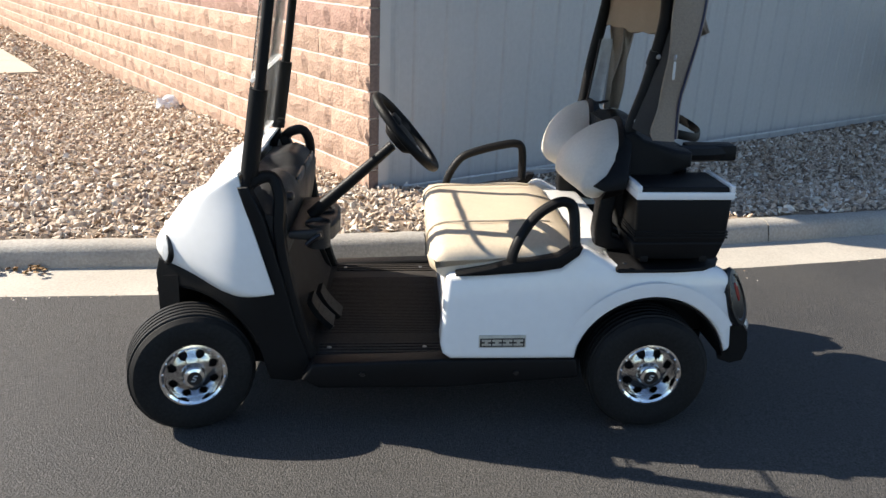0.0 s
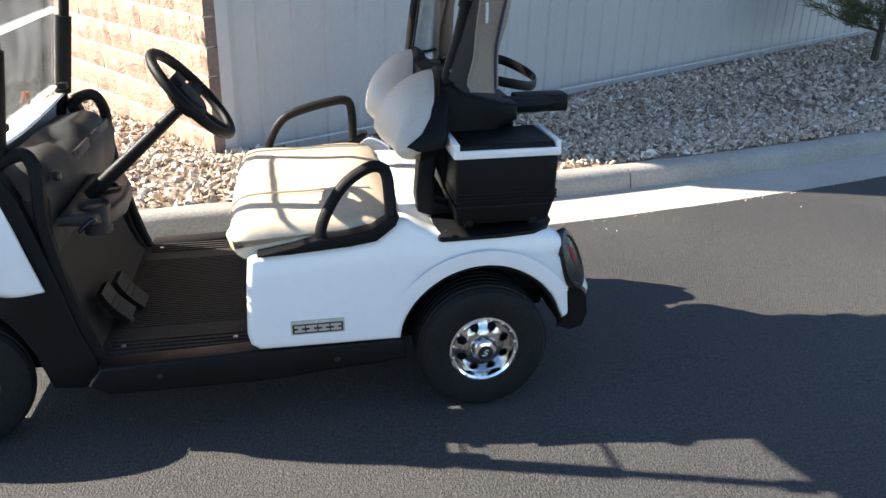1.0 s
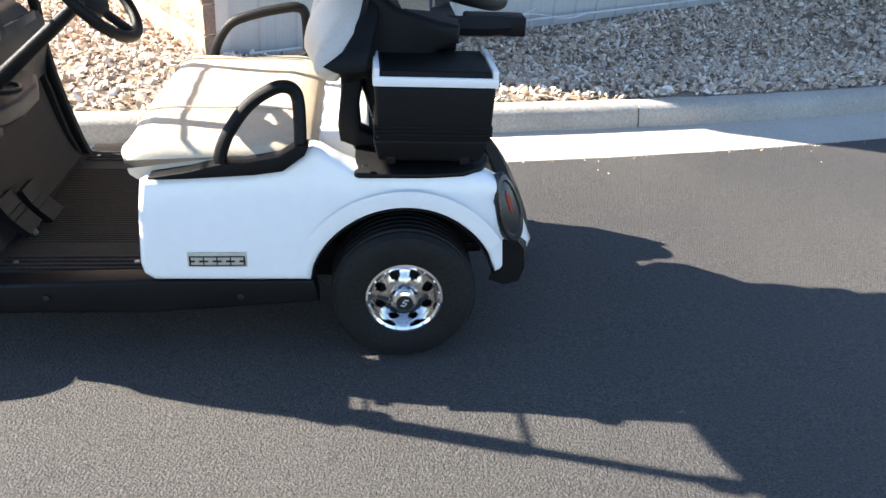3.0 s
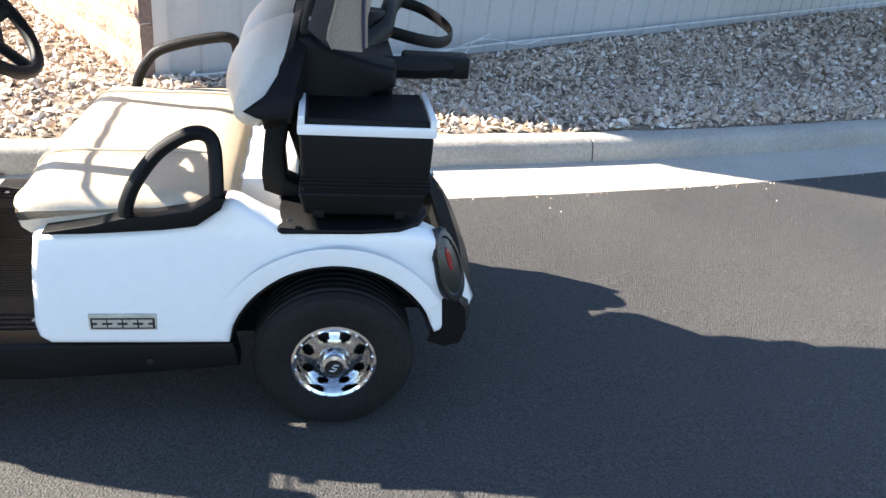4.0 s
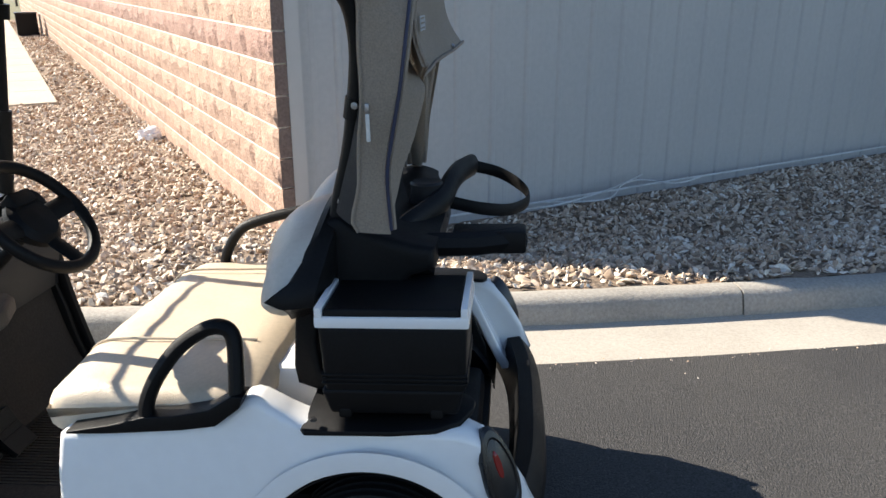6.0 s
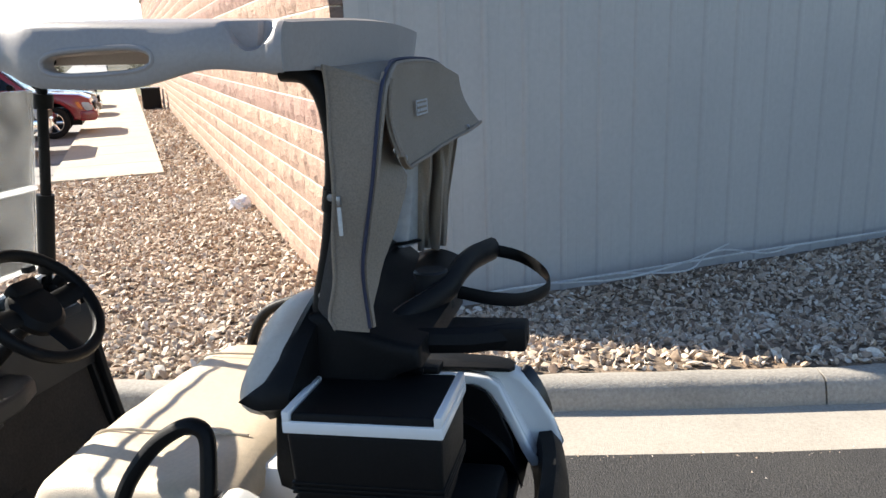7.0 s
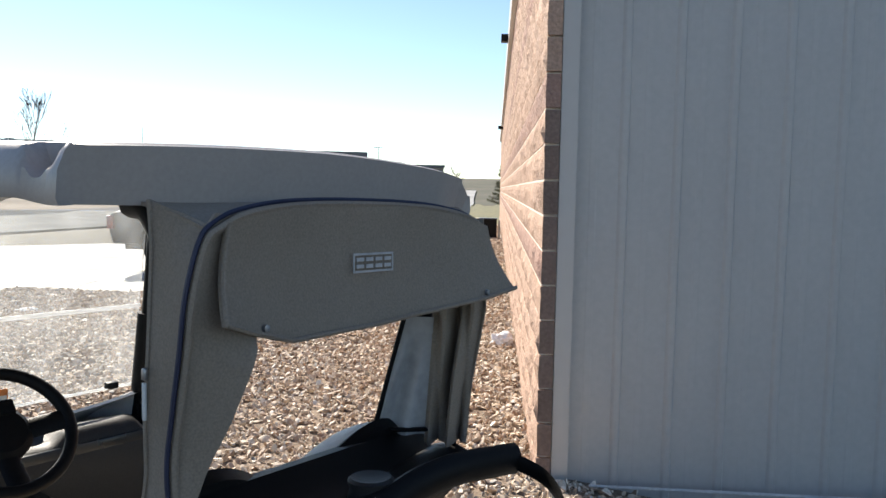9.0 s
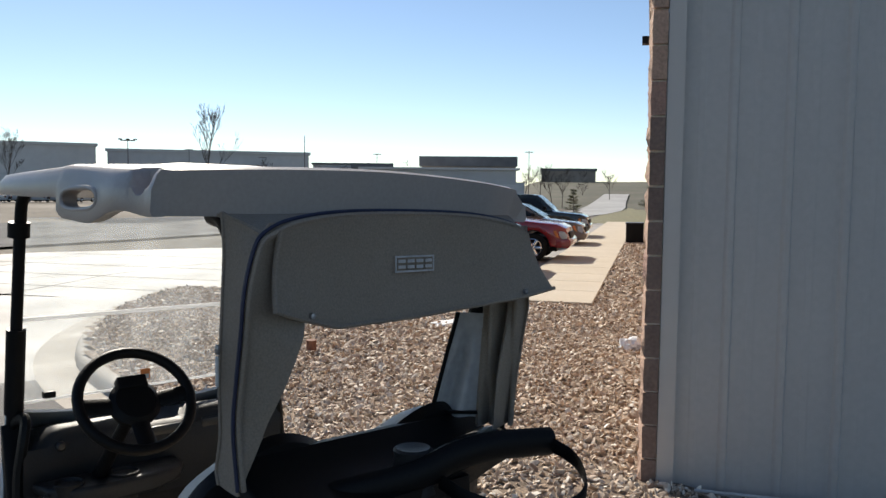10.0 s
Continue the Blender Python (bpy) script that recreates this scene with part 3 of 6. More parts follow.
def wheel(x, y, side):
    """Tyre with grooved tread; polished rim with eight round holes. side: -1 for the driver's flank."""
    R = 0.226
    s = side
    prof = [(0.120, -0.088 * s), (0.150, -0.097 * s), (0.185, -0.098 * s), (0.207, -0.090 * s), (0.218, -0.076 * s)]
    for k in range(5):
        c = -0.056 + k * 0.028
        prof += [(R, (c - 0.010) * s), (R, (c + 0.006) * s), (R - 0.007, (c + 0.009) * s), (R - 0.007, (c + 0.014) * s)]
    prof = sorted(set(prof[5:]), key=lambda q: q[1] * s)
    full = [(0.120, -0.088 * s), (0.150, -0.097 * s), (0.185, -0.098 * s), (0.207, -0.090 * s), (0.219, -0.074 * s)] + prof + \
           [(0.219, 0.074 * s), (0.207, 0.090 * s), (0.185, 0.098 * s), (0.150, 0.097 * s), (0.120, 0.088 * s)]
    bm = lathe(full, 56)
    for v in bm.verts:
        rr = math.hypot(v.co.x, v.co.z)
        if rr > R - 0.001:
            ang = math.atan2(v.co.z, v.co.x)
            v.co.y += 0.004 * math.sin(ang * 28)
        if rr > 0.16:
            k = 1 + (0.0 if v.co.z > -0.2 else -0.012)
            v.co.z *= k
    w = part("wheel", bm, RUBBER, cart, "black grooved tyre on a polished alloy rim", angle=30)
    w.location = (x, y, R)
    o = s  # outward
    rim = lathe([(0.124, 0.03 * o), (0.122, 0.080 * o), (0.119, 0.0885 * o), (0.112, 0.090 * o), (0.104, 0.086 * o), (0.101, 0.070 * o), (0.099, 0.060 * o)], 56)
    # wheel face with eight holes
    b2 = bmesh.new()
    N = 64
    rings = []
    for rad in (0.099, 0.0945, 0.0885, 0.078, 0.0675, 0.0615, 0.042):
        rings.append([(rad * math.cos(2 * math.pi * k / N), rad * math.sin(2 * math.pi * k / N)) for k in range(N)])
    vs = [[b2.verts.new((p[0], (0.060 + 0.016 * sstep(0.1, 0.042, math.hypot(*p))) * o, p[1])) for p in ring] for ring in rings]
    for i in range(len(vs) - 1):
        for k in range(N):
            mid = (k + 0.5) % 8
            if 1 <= i <= 4 and ((i in (1, 4) and 2.9 < mid < 5.1) or (i in (2, 3) and 1.9 < mid < 6.1)):
                continue
            b2.faces.new((vs[i][k], vs[i][(k + 1) % N], vs[i + 1][(k + 1) % N], vs[i + 1][k]))
    bmesh.ops.solidify(b2, geom=b2.faces[:], thickness=0.006)
    merge(rim, b2)
    for k in range(16):
        a = 2 * math.pi * (k + 0.5) / 16
        lathe([(0.004, 0.0865 * o), (0.0035, 0.0915 * o), (0.001, 0.093 * o)], 8, (0.1085 * math.cos(a), 0, 0.1085 * math.sin(a)), bm=rim)
    part("rim", rim, CHROME, w, "polished alloy rim with eight round holes", angle=30)
    hubm = lathe([(0.046, 0.070 * o), (0.044, 0.092 * o), (0.036, 0.108 * o), (0.026, 0.111 * o), (0.0245, 0.109 * o)], 32)
    part("hub", hubm, CHROME, w)
    capm = lathe([(0.025, 0.1085 * o), (0.024, 0.1115 * o), (0.0, 0.112 * o)], 24)
    part("center_cap", capm, BLACKG, w, "small black cap with a pale mark")
    mk = bmesh.new()
    for a in (-1, 1):
        tube([(a * 0.012, 0.1125 * o, 0.008 * a), (0.0, 0.1128 * o, 0.010 * a), (-a * 0.006, 0.1128 * o, 0.003 * a), (a * 0.004, 0.1128 * o, -0.002 * a)], 0.0024, 5, bm=mk)
    part("mark", mk, PALE, w)
    part("brake_drum", lathe([(0.0, -0.03 * o), (0.095, -0.03 * o), (0.098, 0.03 * o), (0.06, 0.045 * o), (0.0, 0.05 * o)], 24), BLACK, w)
    return w


for sd in (-1, 1):
    wheel(0.835, 0.50 * sd, sd)
    front = wheel(-0.858, 0.475 * sd, sd)
    front.rotation_euler.z = radians(19)

# underbody and axles, with sun-blocking trays
bm = box(-0.62, 1.02, -0.30, 0.30, 0.14, 0.27, 0.02)
# two unseen trays, added so no sunlit patch falls under the cart
box(-0.55, 0.55, -0.47, 0.47, 0.170, 0.232, 0.01, bm=bm)
box(-0.95, -0.54, -0.35, 0.35, 0.17, 0.34, 0.02, bm=bm)
for ax in (-0.835, 0.835):
    tube([(ax, -0.44, 0.22), (ax, 0.44, 0.22)], 0.03, 8, bm=bm)
box(0.62, 1.08, -0.26, 0.26, 0.20, 0.40, 0.03, bm=bm)
part("chassis", bm, BLACK, cart)

# rear body flanks
FLANK = [(0.082, 0.352), (0.090, 0.318), (0.118, 0.297)] + [(0.35, 0.295), (0.566, 0.294)] + \
        [(0.572, 0.33)] + arc(0.838, 0.235, 0.284, 158, 20, 18) + [(1.125, 0.300), (1.180, 0.300), (1.230, 0.330), (1.242, 0.375), (1.212, 0.455), (1.160, 0.535), (1.108, 0.59), (1.060, 0.613),
         (0.98, 0.622), (0.86, 0.624), (0.716, 0.620), (0.655, 0.648), (0.602, 0.678), (0.580, 0.683), (0.560, 0.678), (0.528, 0.652), (0.496, 0.628), (0.40, 0.616), (0.25, 0.608), (0.118, 0.601), (0.103, 0.59), (0.092, 0.50)]
bm = prism(FLANK, -0.588, -0.462, 0.022, 4)
for v in bm.verts:   # shoulders lean in, flank bulges a little
    if v.co.y < -0.5:
        v.co.y += 0.035 * sstep(0.45, 0.69, v.co.z) - 0.008 * sstep(0.45, 0.30, v.co.z)
        v.co.y += 0.06 * max(0.0, (v.co.x - 0.98) / 0.2) ** 2
    v.co.x -= 0.06 * sstep(1.09, 1.20, v.co.x) * max(0.0, (abs(v.co.y) - 0.44) / 0.15) ** 1.5
b2 = bm.copy()
for v in b2.verts:
    v.co.y *= -1
merge(bm, b2)
box(0.10, 0.60, -0.344, 0.344, 0.30, 0.585, 0.015, bm=bm)
box(0.50, 0.735, -0.36, 0.36, 0.50, 0.672, 0.02, bm=bm)
part("rear_body", bm, WHITE, cart, "glossy white rear body with flared wheel arches", angle=42)
well_rims = []
for sd in (-1, 1):
    rim_line = [(0.680, 0.636), (0.695, 0.640), (0.800, 0.634), (0.945, 0.632), (1.005, 0.622), (1.042, 0.598), (1.090, 0.490), (1.140, 0.380), (1.168, 0.330)]
    rim_low = [(1.135, 0.325), (1.105, 0.380), (1.055, 0.490), (1.015, 0.565), (0.975, 0.595), (0.815, 0.603), (0.695, 0.61)]
    well_rims.append(part("well_rim", prism(rim_line + rim_low, sd * 0.372, sd * 0.400, 0.008, 3), WHITE, cart, "white raised rim along the bag well"))
    well_rims.append(part("deck_top", prism([(0.70, 0.60), (0.70, 0.622), (0.96, 0.620), (1.03, 0.585), (1.10, 0.46), (1.15, 0.35), (1.12, 0.34), (1.06, 0.46), (1.0, 0.56), (0.95, 0.59)], sd * 0.392, sd * 0.50, 0.006, 2), WHITE, cart))
for sd in (-1, 1):
    outer = [(0.838 + 0.316 * math.cos(radians(a)), sd * 0.5862, 0.235 + 0.316 * math.sin(radians(a))) for a in np.linspace(164, 33, 30)]
    part("wheel_arch_lip", tube(outer, 0.024, 10, flat=0.06, up=(0, 1, 0)), WHITE, cart)
    part("wheel_well", surf(lambda u, v, s=sd: (0.838 + 0.279 * math.cos(radians(170 - 160 * u)), s * lerp(0.565, 0.31, v), 0.235 + 0.279 * math.sin(radians(170 - 160 * u))), 20, 2, 0.004), BLACK, cart)

# bag well, deck mats, bumper
bm = box(0.735, 1.10, -0.37, 0.37, 0.27, 0.31, 0.01)
box(0.72, 0.745, -0.37, 0.37, 0.31, 0.640, 0.005, bm=bm)
for y0, y1 in ((-0.371, -0.357), (0.357, 0.371)):
    prism([(0.745, 0.31), (1.09, 0.31), (1.08, 0.42), (1.04, 0.52), (1.0, 0.58), (0.96, 0.598), (0.745, 0.602)], y0, y1, 0.003, 1, bm=bm)
part("bag_well", bm, BLACK, cart)
for sd in (-1, 1):
    out = [(0.692, 0.566), (0.702, 0.578), (0.90, 0.575), (1.0, 0.562), (1.055, 0.53), (1.082, 0.48), (1.086, 0.44), (1.072, 0.415), (1.03, 0.404), (0.695, 0.402)]
    prof = [(p, q * sd) for p, q in out]
    bm = prism(prof, 0.626, 0.640, 0.005, 2, plane="xy")
    for v in bm.verts:
        v.co.z -= 0.018 * sstep(0.46, 0.58, abs(v.co.y)) + 0.008 * sstep(1.03, 1.09, v.co.x)
    part("deck_mat", bm, BLACK, cart, "textured black plastic deck pad")
    bolt = lathe([(0.008, 0.0), (0.007, 0.004), (0.0, 0.005)], 10, (0.722, sd * 0.56, 0.638), "z")
    part("bolt", bolt, BLACKG, cart)
bm = loft([[(1.148 + 0.065 * (1 - abs(t) ** 3) + dx, 0.575 * t * (1 - 0.04 * abs(t)), z) for dx, z in ((-0.05, 0.268), (0.0, 0.250), (0.045, 0.262), (0.060, 0.310), (0.052, 0.375), (0.022, 0.412), (-0.02, 0.405))]
           for t in np.linspace(-0.985, 0.985, 21)])
part("rear_bumper", bm, BLACK, cart, "curved black rear bumper")
for sd in (-1, 1):
    cen = Vector((1.135, sd * 0.520, 0.500))
    up_ = Vector((-0.30, -sd * 0.10, 0.95)).normalized()
    out = Vector((0.56, sd * 0.80, 0.26))
    out = (out - up_ * out.dot(up_)).normalized()
    wide = up_.cross(out)
    ringc = [wide * (0.046 * math.cos(a) * (1 - 0.18 * math.sin(a))) + up_ * (0.112 * math.sin(a)) for a in np.linspace(0, 2 * math.pi, 36, endpoint=False)]
    tl = part("taillight", loft([[cen + p * 0.9 - out * 0.02 for p in ringc], [cen + p + out * 0.016 for p in ringc], [cen + p * 0.92 + out * 0.026 for p in ringc], [cen + p * 0.78 + out * 0.028 for p in ringc], [cen + p * 0.72 + out * 0.024 for p in ringc], [cen + p * 0.4 + out * 0.030 for p in ringc], [cen + p * 0.06 + out * 0.032 for p in ringc]]), BLACKG, cart, "black oval rear lamp housing")
    lens = [wide * (0.008 * math.cos(a) + sd * 0.004) + up_ * (0.034 * math.sin(a) + 0.022) for a in np.linspace(0, 2 * math.pi, 20, endpoint=False)]
    part("lens", loft([[cen + p for p in lens], [cen + p + out * 0.031 for p in lens], [cen + p * 0.9 + out * 0.034 for p in lens]]), REDL, tl, "narrow red lamp lens")

# sills and floor
for sd in (-1, 1):
    prof = [(-0.42, 0.215), (-0.36, 0.18), (0.10, 0.178), (0.53, 0.208), (0.588, 0.215), (0.574, 0.290), (0.10, 0.291), (-0.38, 0.278)]
    bm = prism(prof, sd * 0.582, sd * 0.50, 0.012, 3)
    sill = part("sill", bm, BLACK, cart, "black plastic side sill")
    for bx in (-0.2, 0.36):
        part("bolt", lathe([(0.010, sd * 0.582), (0.009, sd * 0.588), (0.0, sd * 0.589)], 12, (bx, 0, 0.238)), BLACKG, sill)
bm = box(-0.46, 0.12, -0.505, 0.505, 0.235, 0.272, 0.006)
surf(lambda u, v: (lerp(-0.40, -0.535, u ** 0.75), lerp(-0.47, 0.47, v), 0.272 + 0.47 * u ** 1.35), 10, 4, -0.02, bm=bm)
fl = part("floor", bm, MATM, cart, "dusty brown-black ribbed floor mat")
bm = bmesh.new()
for i in range(40):
    y = -0.30 + i * 0.0155
    box(-0.38, 0.09, y, y + 0.008, 0.271, 0.2755, 0, bm=bm)
for y in (-0.48, -0.455, -0.43, -0.405, 0.405, 0.43, 0.455, 0.48):
    box(-0.37, 0.09, y, y + 0.010, 0.271, 0.277, 0, bm=bm)
part("mat_ribs", bm, MATM, fl)
for y in (-0.44, 0.44):
    for x in (-0.33, 0.03):
        part("rivet", lathe([(0.009, 0.274), (0.008, 0.280), (0.0, 0.281)], 10, (x, y, 0), "z"), DULL, fl)

# front cowl
RIM = smooth_path([(x, 0, z) for x, z in ((-0.512, 0.530), (-0.645, 0.508), (-0.79, 0.562), (-0.885, 0.595), (-0.925, 0.625), (-0.925, 0.672), (-0.895, 0.72), (-0.845, 0.785), (-0.79, 0.848), (-0.69, 0.906), (-0.612, 0.936))], 6)
SPINE = smooth_path([(x, 0, z) for x, z in ((-0.60, 0.50), (-0.72, 0.49), (-0.84, 0.50), (-0.935, 0.53), (-0.968, 0.58), (-0.955, 0.64), (-0.905, 0.692), (-0.845, 0.745), (-0.78, 0.795), (-0.71, 0.842), (-0.645, 0.890))], 6)
HEEL = smooth_path([(x, 0, z) for x, z in ((-0.510, 0.530), (-0.545, 0.66), (-0.590, 0.82), (-0.612, 0.936))], 6)


def along_path(path, t):
    t *= len(path) - 1
    i = min(len(path) - 2, int(t))
    return Vector(path[i]).lerp(Vector(path[i + 1]), t - i)


def nose(p):
    """Draws the front corners in, as the body narrows in plan towards the bumper."""
    k = sstep(-0.56, -1.02, p[0])
    return Vector((p[0] - 0.045 * k * min(1, abs(p[1]) / 0.5) ** 2, p[1] * (1 - 0.34 * k), p[2]))


def cowl(u, v):
    """u from bottom edge over the nose to the top rim, v from one flank over the crown to the other."""
    sx = lerp(-1.4, 1.4, v)
    a = abs(sx)
    sd = 1 if sx > 0 else -1
    A = along_path(RIM, u)
    if a <= 1:
        p = along_path(SPINE, u).lerp(A, a ** 2.0)
        y = 0.508 * a - 0.010 * sstep(0.8, 1.0, a)
    else:
        w = (a - 1) / 0.4
        p = A.lerp(along_path(HEEL, u), w)
        y = 0.498 + 0.020 * sstep(0.0, 0.30, w)
    y *= 1 - 0.06 * sstep(0.62, 0.94, p.z)
    return nose((p.x, sd * y, p.z))


bm = surf(cowl, 44, 56, -0.010)
part("front_cowl", bm, WHITE, cart, "glossy white sloping front cowl", angle=75)
for sd in (-1, 1):
    ring = [Vector((0, 0.055 * math.cos(a), 0.062 * math.sin(a))) for a in np.linspace(0, 2 * math.pi, 24, endpoint=False)]
    base = nose((-0.905, sd * 0.488, 0.640))
    out = Vector((-0.80, sd * 0.60, 0.10)).normalized()
    rot = out.to_track_quat("X", "Z")
    hl = part("headlight", loft([[base + rot @ (p * k) + out * d for p in ring] for k, d in ((1.0, -0.05), (1.0, 0.010), (0.94, 0.014), (0.80, 0.012))]), BLACKG, cart, "oval headlight in a dark rim")
    part("lens", loft([[base + rot @ (p * k) + out * d for p in ring] for k, d in ((0.80, 0.0), (0.78, 0.013), (0.5, 0.018), (0.1, 0.020))]), LENS, hl, "clear headlight lens")
# black apron: bumper, arch and foot of the pillar
for sd in (-1, 1):
    prof = [(-0.935, 0.60), (-0.885, 0.590), (-0.79, 0.557), (-0.645, 0.503), (-0.515, 0.525), (-0.550, 0.66), (-0.595, 0.82), (-0.618, 0.90), (-0.580, 0.905), (-0.535, 0.80), (-0.500, 0.66), (-0.465, 0.52),
            (-0.435, 0.37), (-0.395, 0.262), (-0.375, 0.20), (-0.46, 0.175), (-0.545, 0.185), (-0.562, 0.25)] + arc(-0.835, 0.235, 0.268, 15, 117, 16) + [(-0.950, 0.49), (-0.952, 0.54)]
    bm = prism(prof, sd * 0.512, sd * 0.455, 0.010, 3)
    bmesh.ops.triangulate(bm, faces=bm.faces[:])
    for v in bm.verts:
        v.co = nose(v.co)
    part("fender_apron", bm, BLACK, cart, "black plastic front fender apron")
    part("wheel_well", surf(lambda u, v, s=sd: nose((-0.835 + 0.264 * math.cos(radians(118 - 100 * u)), s * lerp(0.50, 0.28, v), 0.235 + 0.264 * math.sin(radians(118 - 100 * u)))), 18, 2, 0.004), BLACK, cart)
bm = loft([[nose((-0.905 - 0.025 * (1 - abs(t) ** 2.4) + dx, 0.515 * t, z)) for dx, z in ((0.03, 0.34), (-0.02, 0.335), (-0.045, 0.38), (-0.045, 0.48), (-0.02, 0.535), (0.04, 0.545))] for t in np.linspace(-1, 1, 19)])
part("front_bumper", bm, BLACK, cart, "curved black front bumper")

# dashboard with pods, tray and cup holders
bm = bmesh.new()
def dash_ring(y):
    a = abs(y)
    pod = sstep(0.08, 0.16, a) * sstep(0.46, 0.36, a)
    top = 0.850 + 0.042 * pod - 0.05 * sstep(0.36, 0.47, a)
    return [(-0.635, y, 0.870 - 0.02 * sstep(0.35, 0.5, a)), (-0.575, y, top - 0.012), (-0.53, y, top), (-0.495, y, top - 0.012), (-0.472, y, top - 0.035), (-0.468, y, 0.835), (-0.455, y, 0.79), (-0.465, y, 0.70),
            (-0.485, y, 0.60), (-0.56, y, 0.58), (-0.62, y, 0.75)]
loft([dash_ring(y) for y in np.linspace(-0.475, 0.475, 39)], bm=bm)
dash = part("dashboard", bm, DASHM, cart, "dark grey moulded dashboard", angle=50)
bm = bmesh.new()
prof = [(-0.46, 0.035), (-0.375, 0.030), (-0.335, 0.0), (-0.300, -0.10), (-0.290, -0.26), (-0.305, -0.36), (-0.36, -0.43), (-0.46, -0.45)]
b2 = prism(prof, 0.668, 0.732, 0.014, 3, plane="xy")
for v in b2.verts:
    v.co.z += 0.03 * sstep(-0.28, -0.43, v.co.x) * (1 if v.co.z < 0.70 else 0)
part("tray", b2, DASHM, dash, "moulded tray under the dash")
for y in (-0.365, -0.185):
    cup = lathe([(0.043, 0.650), (0.047, 0.735), (0.049, 0.741), (0.0445, 0.743), (0.042, 0.735), (0.039, 0.68), (0.0, 0.68)], 28, (-0.362, y, 0), "z")
    part("cup_holder", cup, DASHM, dash)
for y0, y1 in ((-0.10, 0.10), (0.14, 0.42)):
    b2 = box(-0.475, -0.4615, y0, y1, 0.79, 0.845, 0.006)
    part("glove_recess", b2, BLACKG, dash)
part("key_switch", lathe([(0.017, -0.470), (0.016, -0.452), (0.010, -0.446), (0.0, -0.445)], 16, (0, -0.36, 0.835), "x"), BLACKG, dash)
part("switch_lever", tube([(-0.40, -0.44, 0.68), (-0.36, -0.44, 0.71), (-0.345, -0.44, 0.715)], 0.012, 8, flat=0.6), BLACKG, dash)
for sd in (-1, 1):
    tr = tube(smooth_path([(-0.61, sd * 0.475, 0.88), (-0.56, sd * 0.465, 0.92), (-0.505, sd * 0.455, 0.925), (-0.48, sd * 0.47, 0.86), (-0.485, sd * 0.485, 0.74), (-0.465, sd * 0.488, 0.57), (-0.42, sd * 0.49, 0.36), (-0.385, sd * 0.49, 0.25)], 5), 0.022, 8, flat=0.8, up=(0, 1, 0))
    part("cowl_edge_trim", tr, BLACK, cart, "black rubber edge round the dash opening")

# steering
col0, col1 = Vector((-0.40, -0.255, 0.735)), Vector((-0.088, -0.26, 0.997))
part("steering_column", tube([col0, col0.lerp(col1, 0.5), col1], 0.021, 12, taper=(1.15, 0.9)), BLACK, cart)
axis = (col1 - col0).normalized()
WC = Vector((-0.056, -0.262, 1.030))
wq = axis.to_track_quat("Z", "Y")
ringp = [WC + wq @ Vector((0.166 * math.cos(a), 0.166 * math.sin(a), 0.022)) for a in np.linspace(0, 2 * math.pi, 44, endpoint=False)]
sw = part("steering_wheel", tube(ringp, 0.0165, 10, closed=True), BLACK, cart, "black three-spoke steering wheel")
bm = lathe([(0.0, -0.034), (0.052, -0.032), (0.076, -0.010), (0.078, 0.008), (0.060, 0.024), (0.0, 0.028)], 24, axis="z")
for v in bm.verts:
    v.co = WC + wq @ v.co
part("hub", bm, BLACK, sw)
for ang in (0, 180, 270):
    a = radians(ang)
    pts = [WC + wq @ Vector((r * math.cos(a), r * math.sin(a), z)) for r, z in ((0.03, 0.004), (0.08, 0.006), (0.13, 0.016), (0.163, 0.022))]
    part("spoke", tube(pts, 0.028, 8, flat=0.35, up=tuple(axis)), BLACK, sw)
bm = box(-0.045, 0.045, -0.012, 0.030, -0.004, 0.034, 0.006)
for v in bm.verts:
    v.co = WC + wq @ (v.co + Vector((0, 0.05, 0)))
part("clipboard", bm, BLACK, sw)
# pedals
for nm, y, x0, z0 in (("brake_pedal", -0.255, -0.425, 0.405), ("accelerator_pedal", -0.115, -0.405, 0.385)):
    b2 = surf(lambda u, v, y=y, x0=x0, z0=z0: (x0 + 0.085 * u - 0.012 * math.sin(math.pi * u), y + lerp(-0.055, 0.050, v), z0 - 0.115 * u), 6, 2, 0.022)
    pd = part(nm, b2, BLACK, cart, "ribbed black floor pedal")
    for k in range(6):
        t = k / 6 + 0.06
        part("rib", box(x0 + 0.085 * t + 0.004, x0 + 0.085 * t + 0.012, y - 0.050, y + 0.045, z0 - 0.115 * t, z0 - 0.115 * t + 0.009), BLACK, pd)
    part("lever", tube([(x0 + 0.03, y, z0 - 0.05), (x0 + 0.07, y + 0.01, z0 - 0.10), (x0 + 0.085, y + 0.01, 0.272)], 0.014, 8), BLACKG, pd)

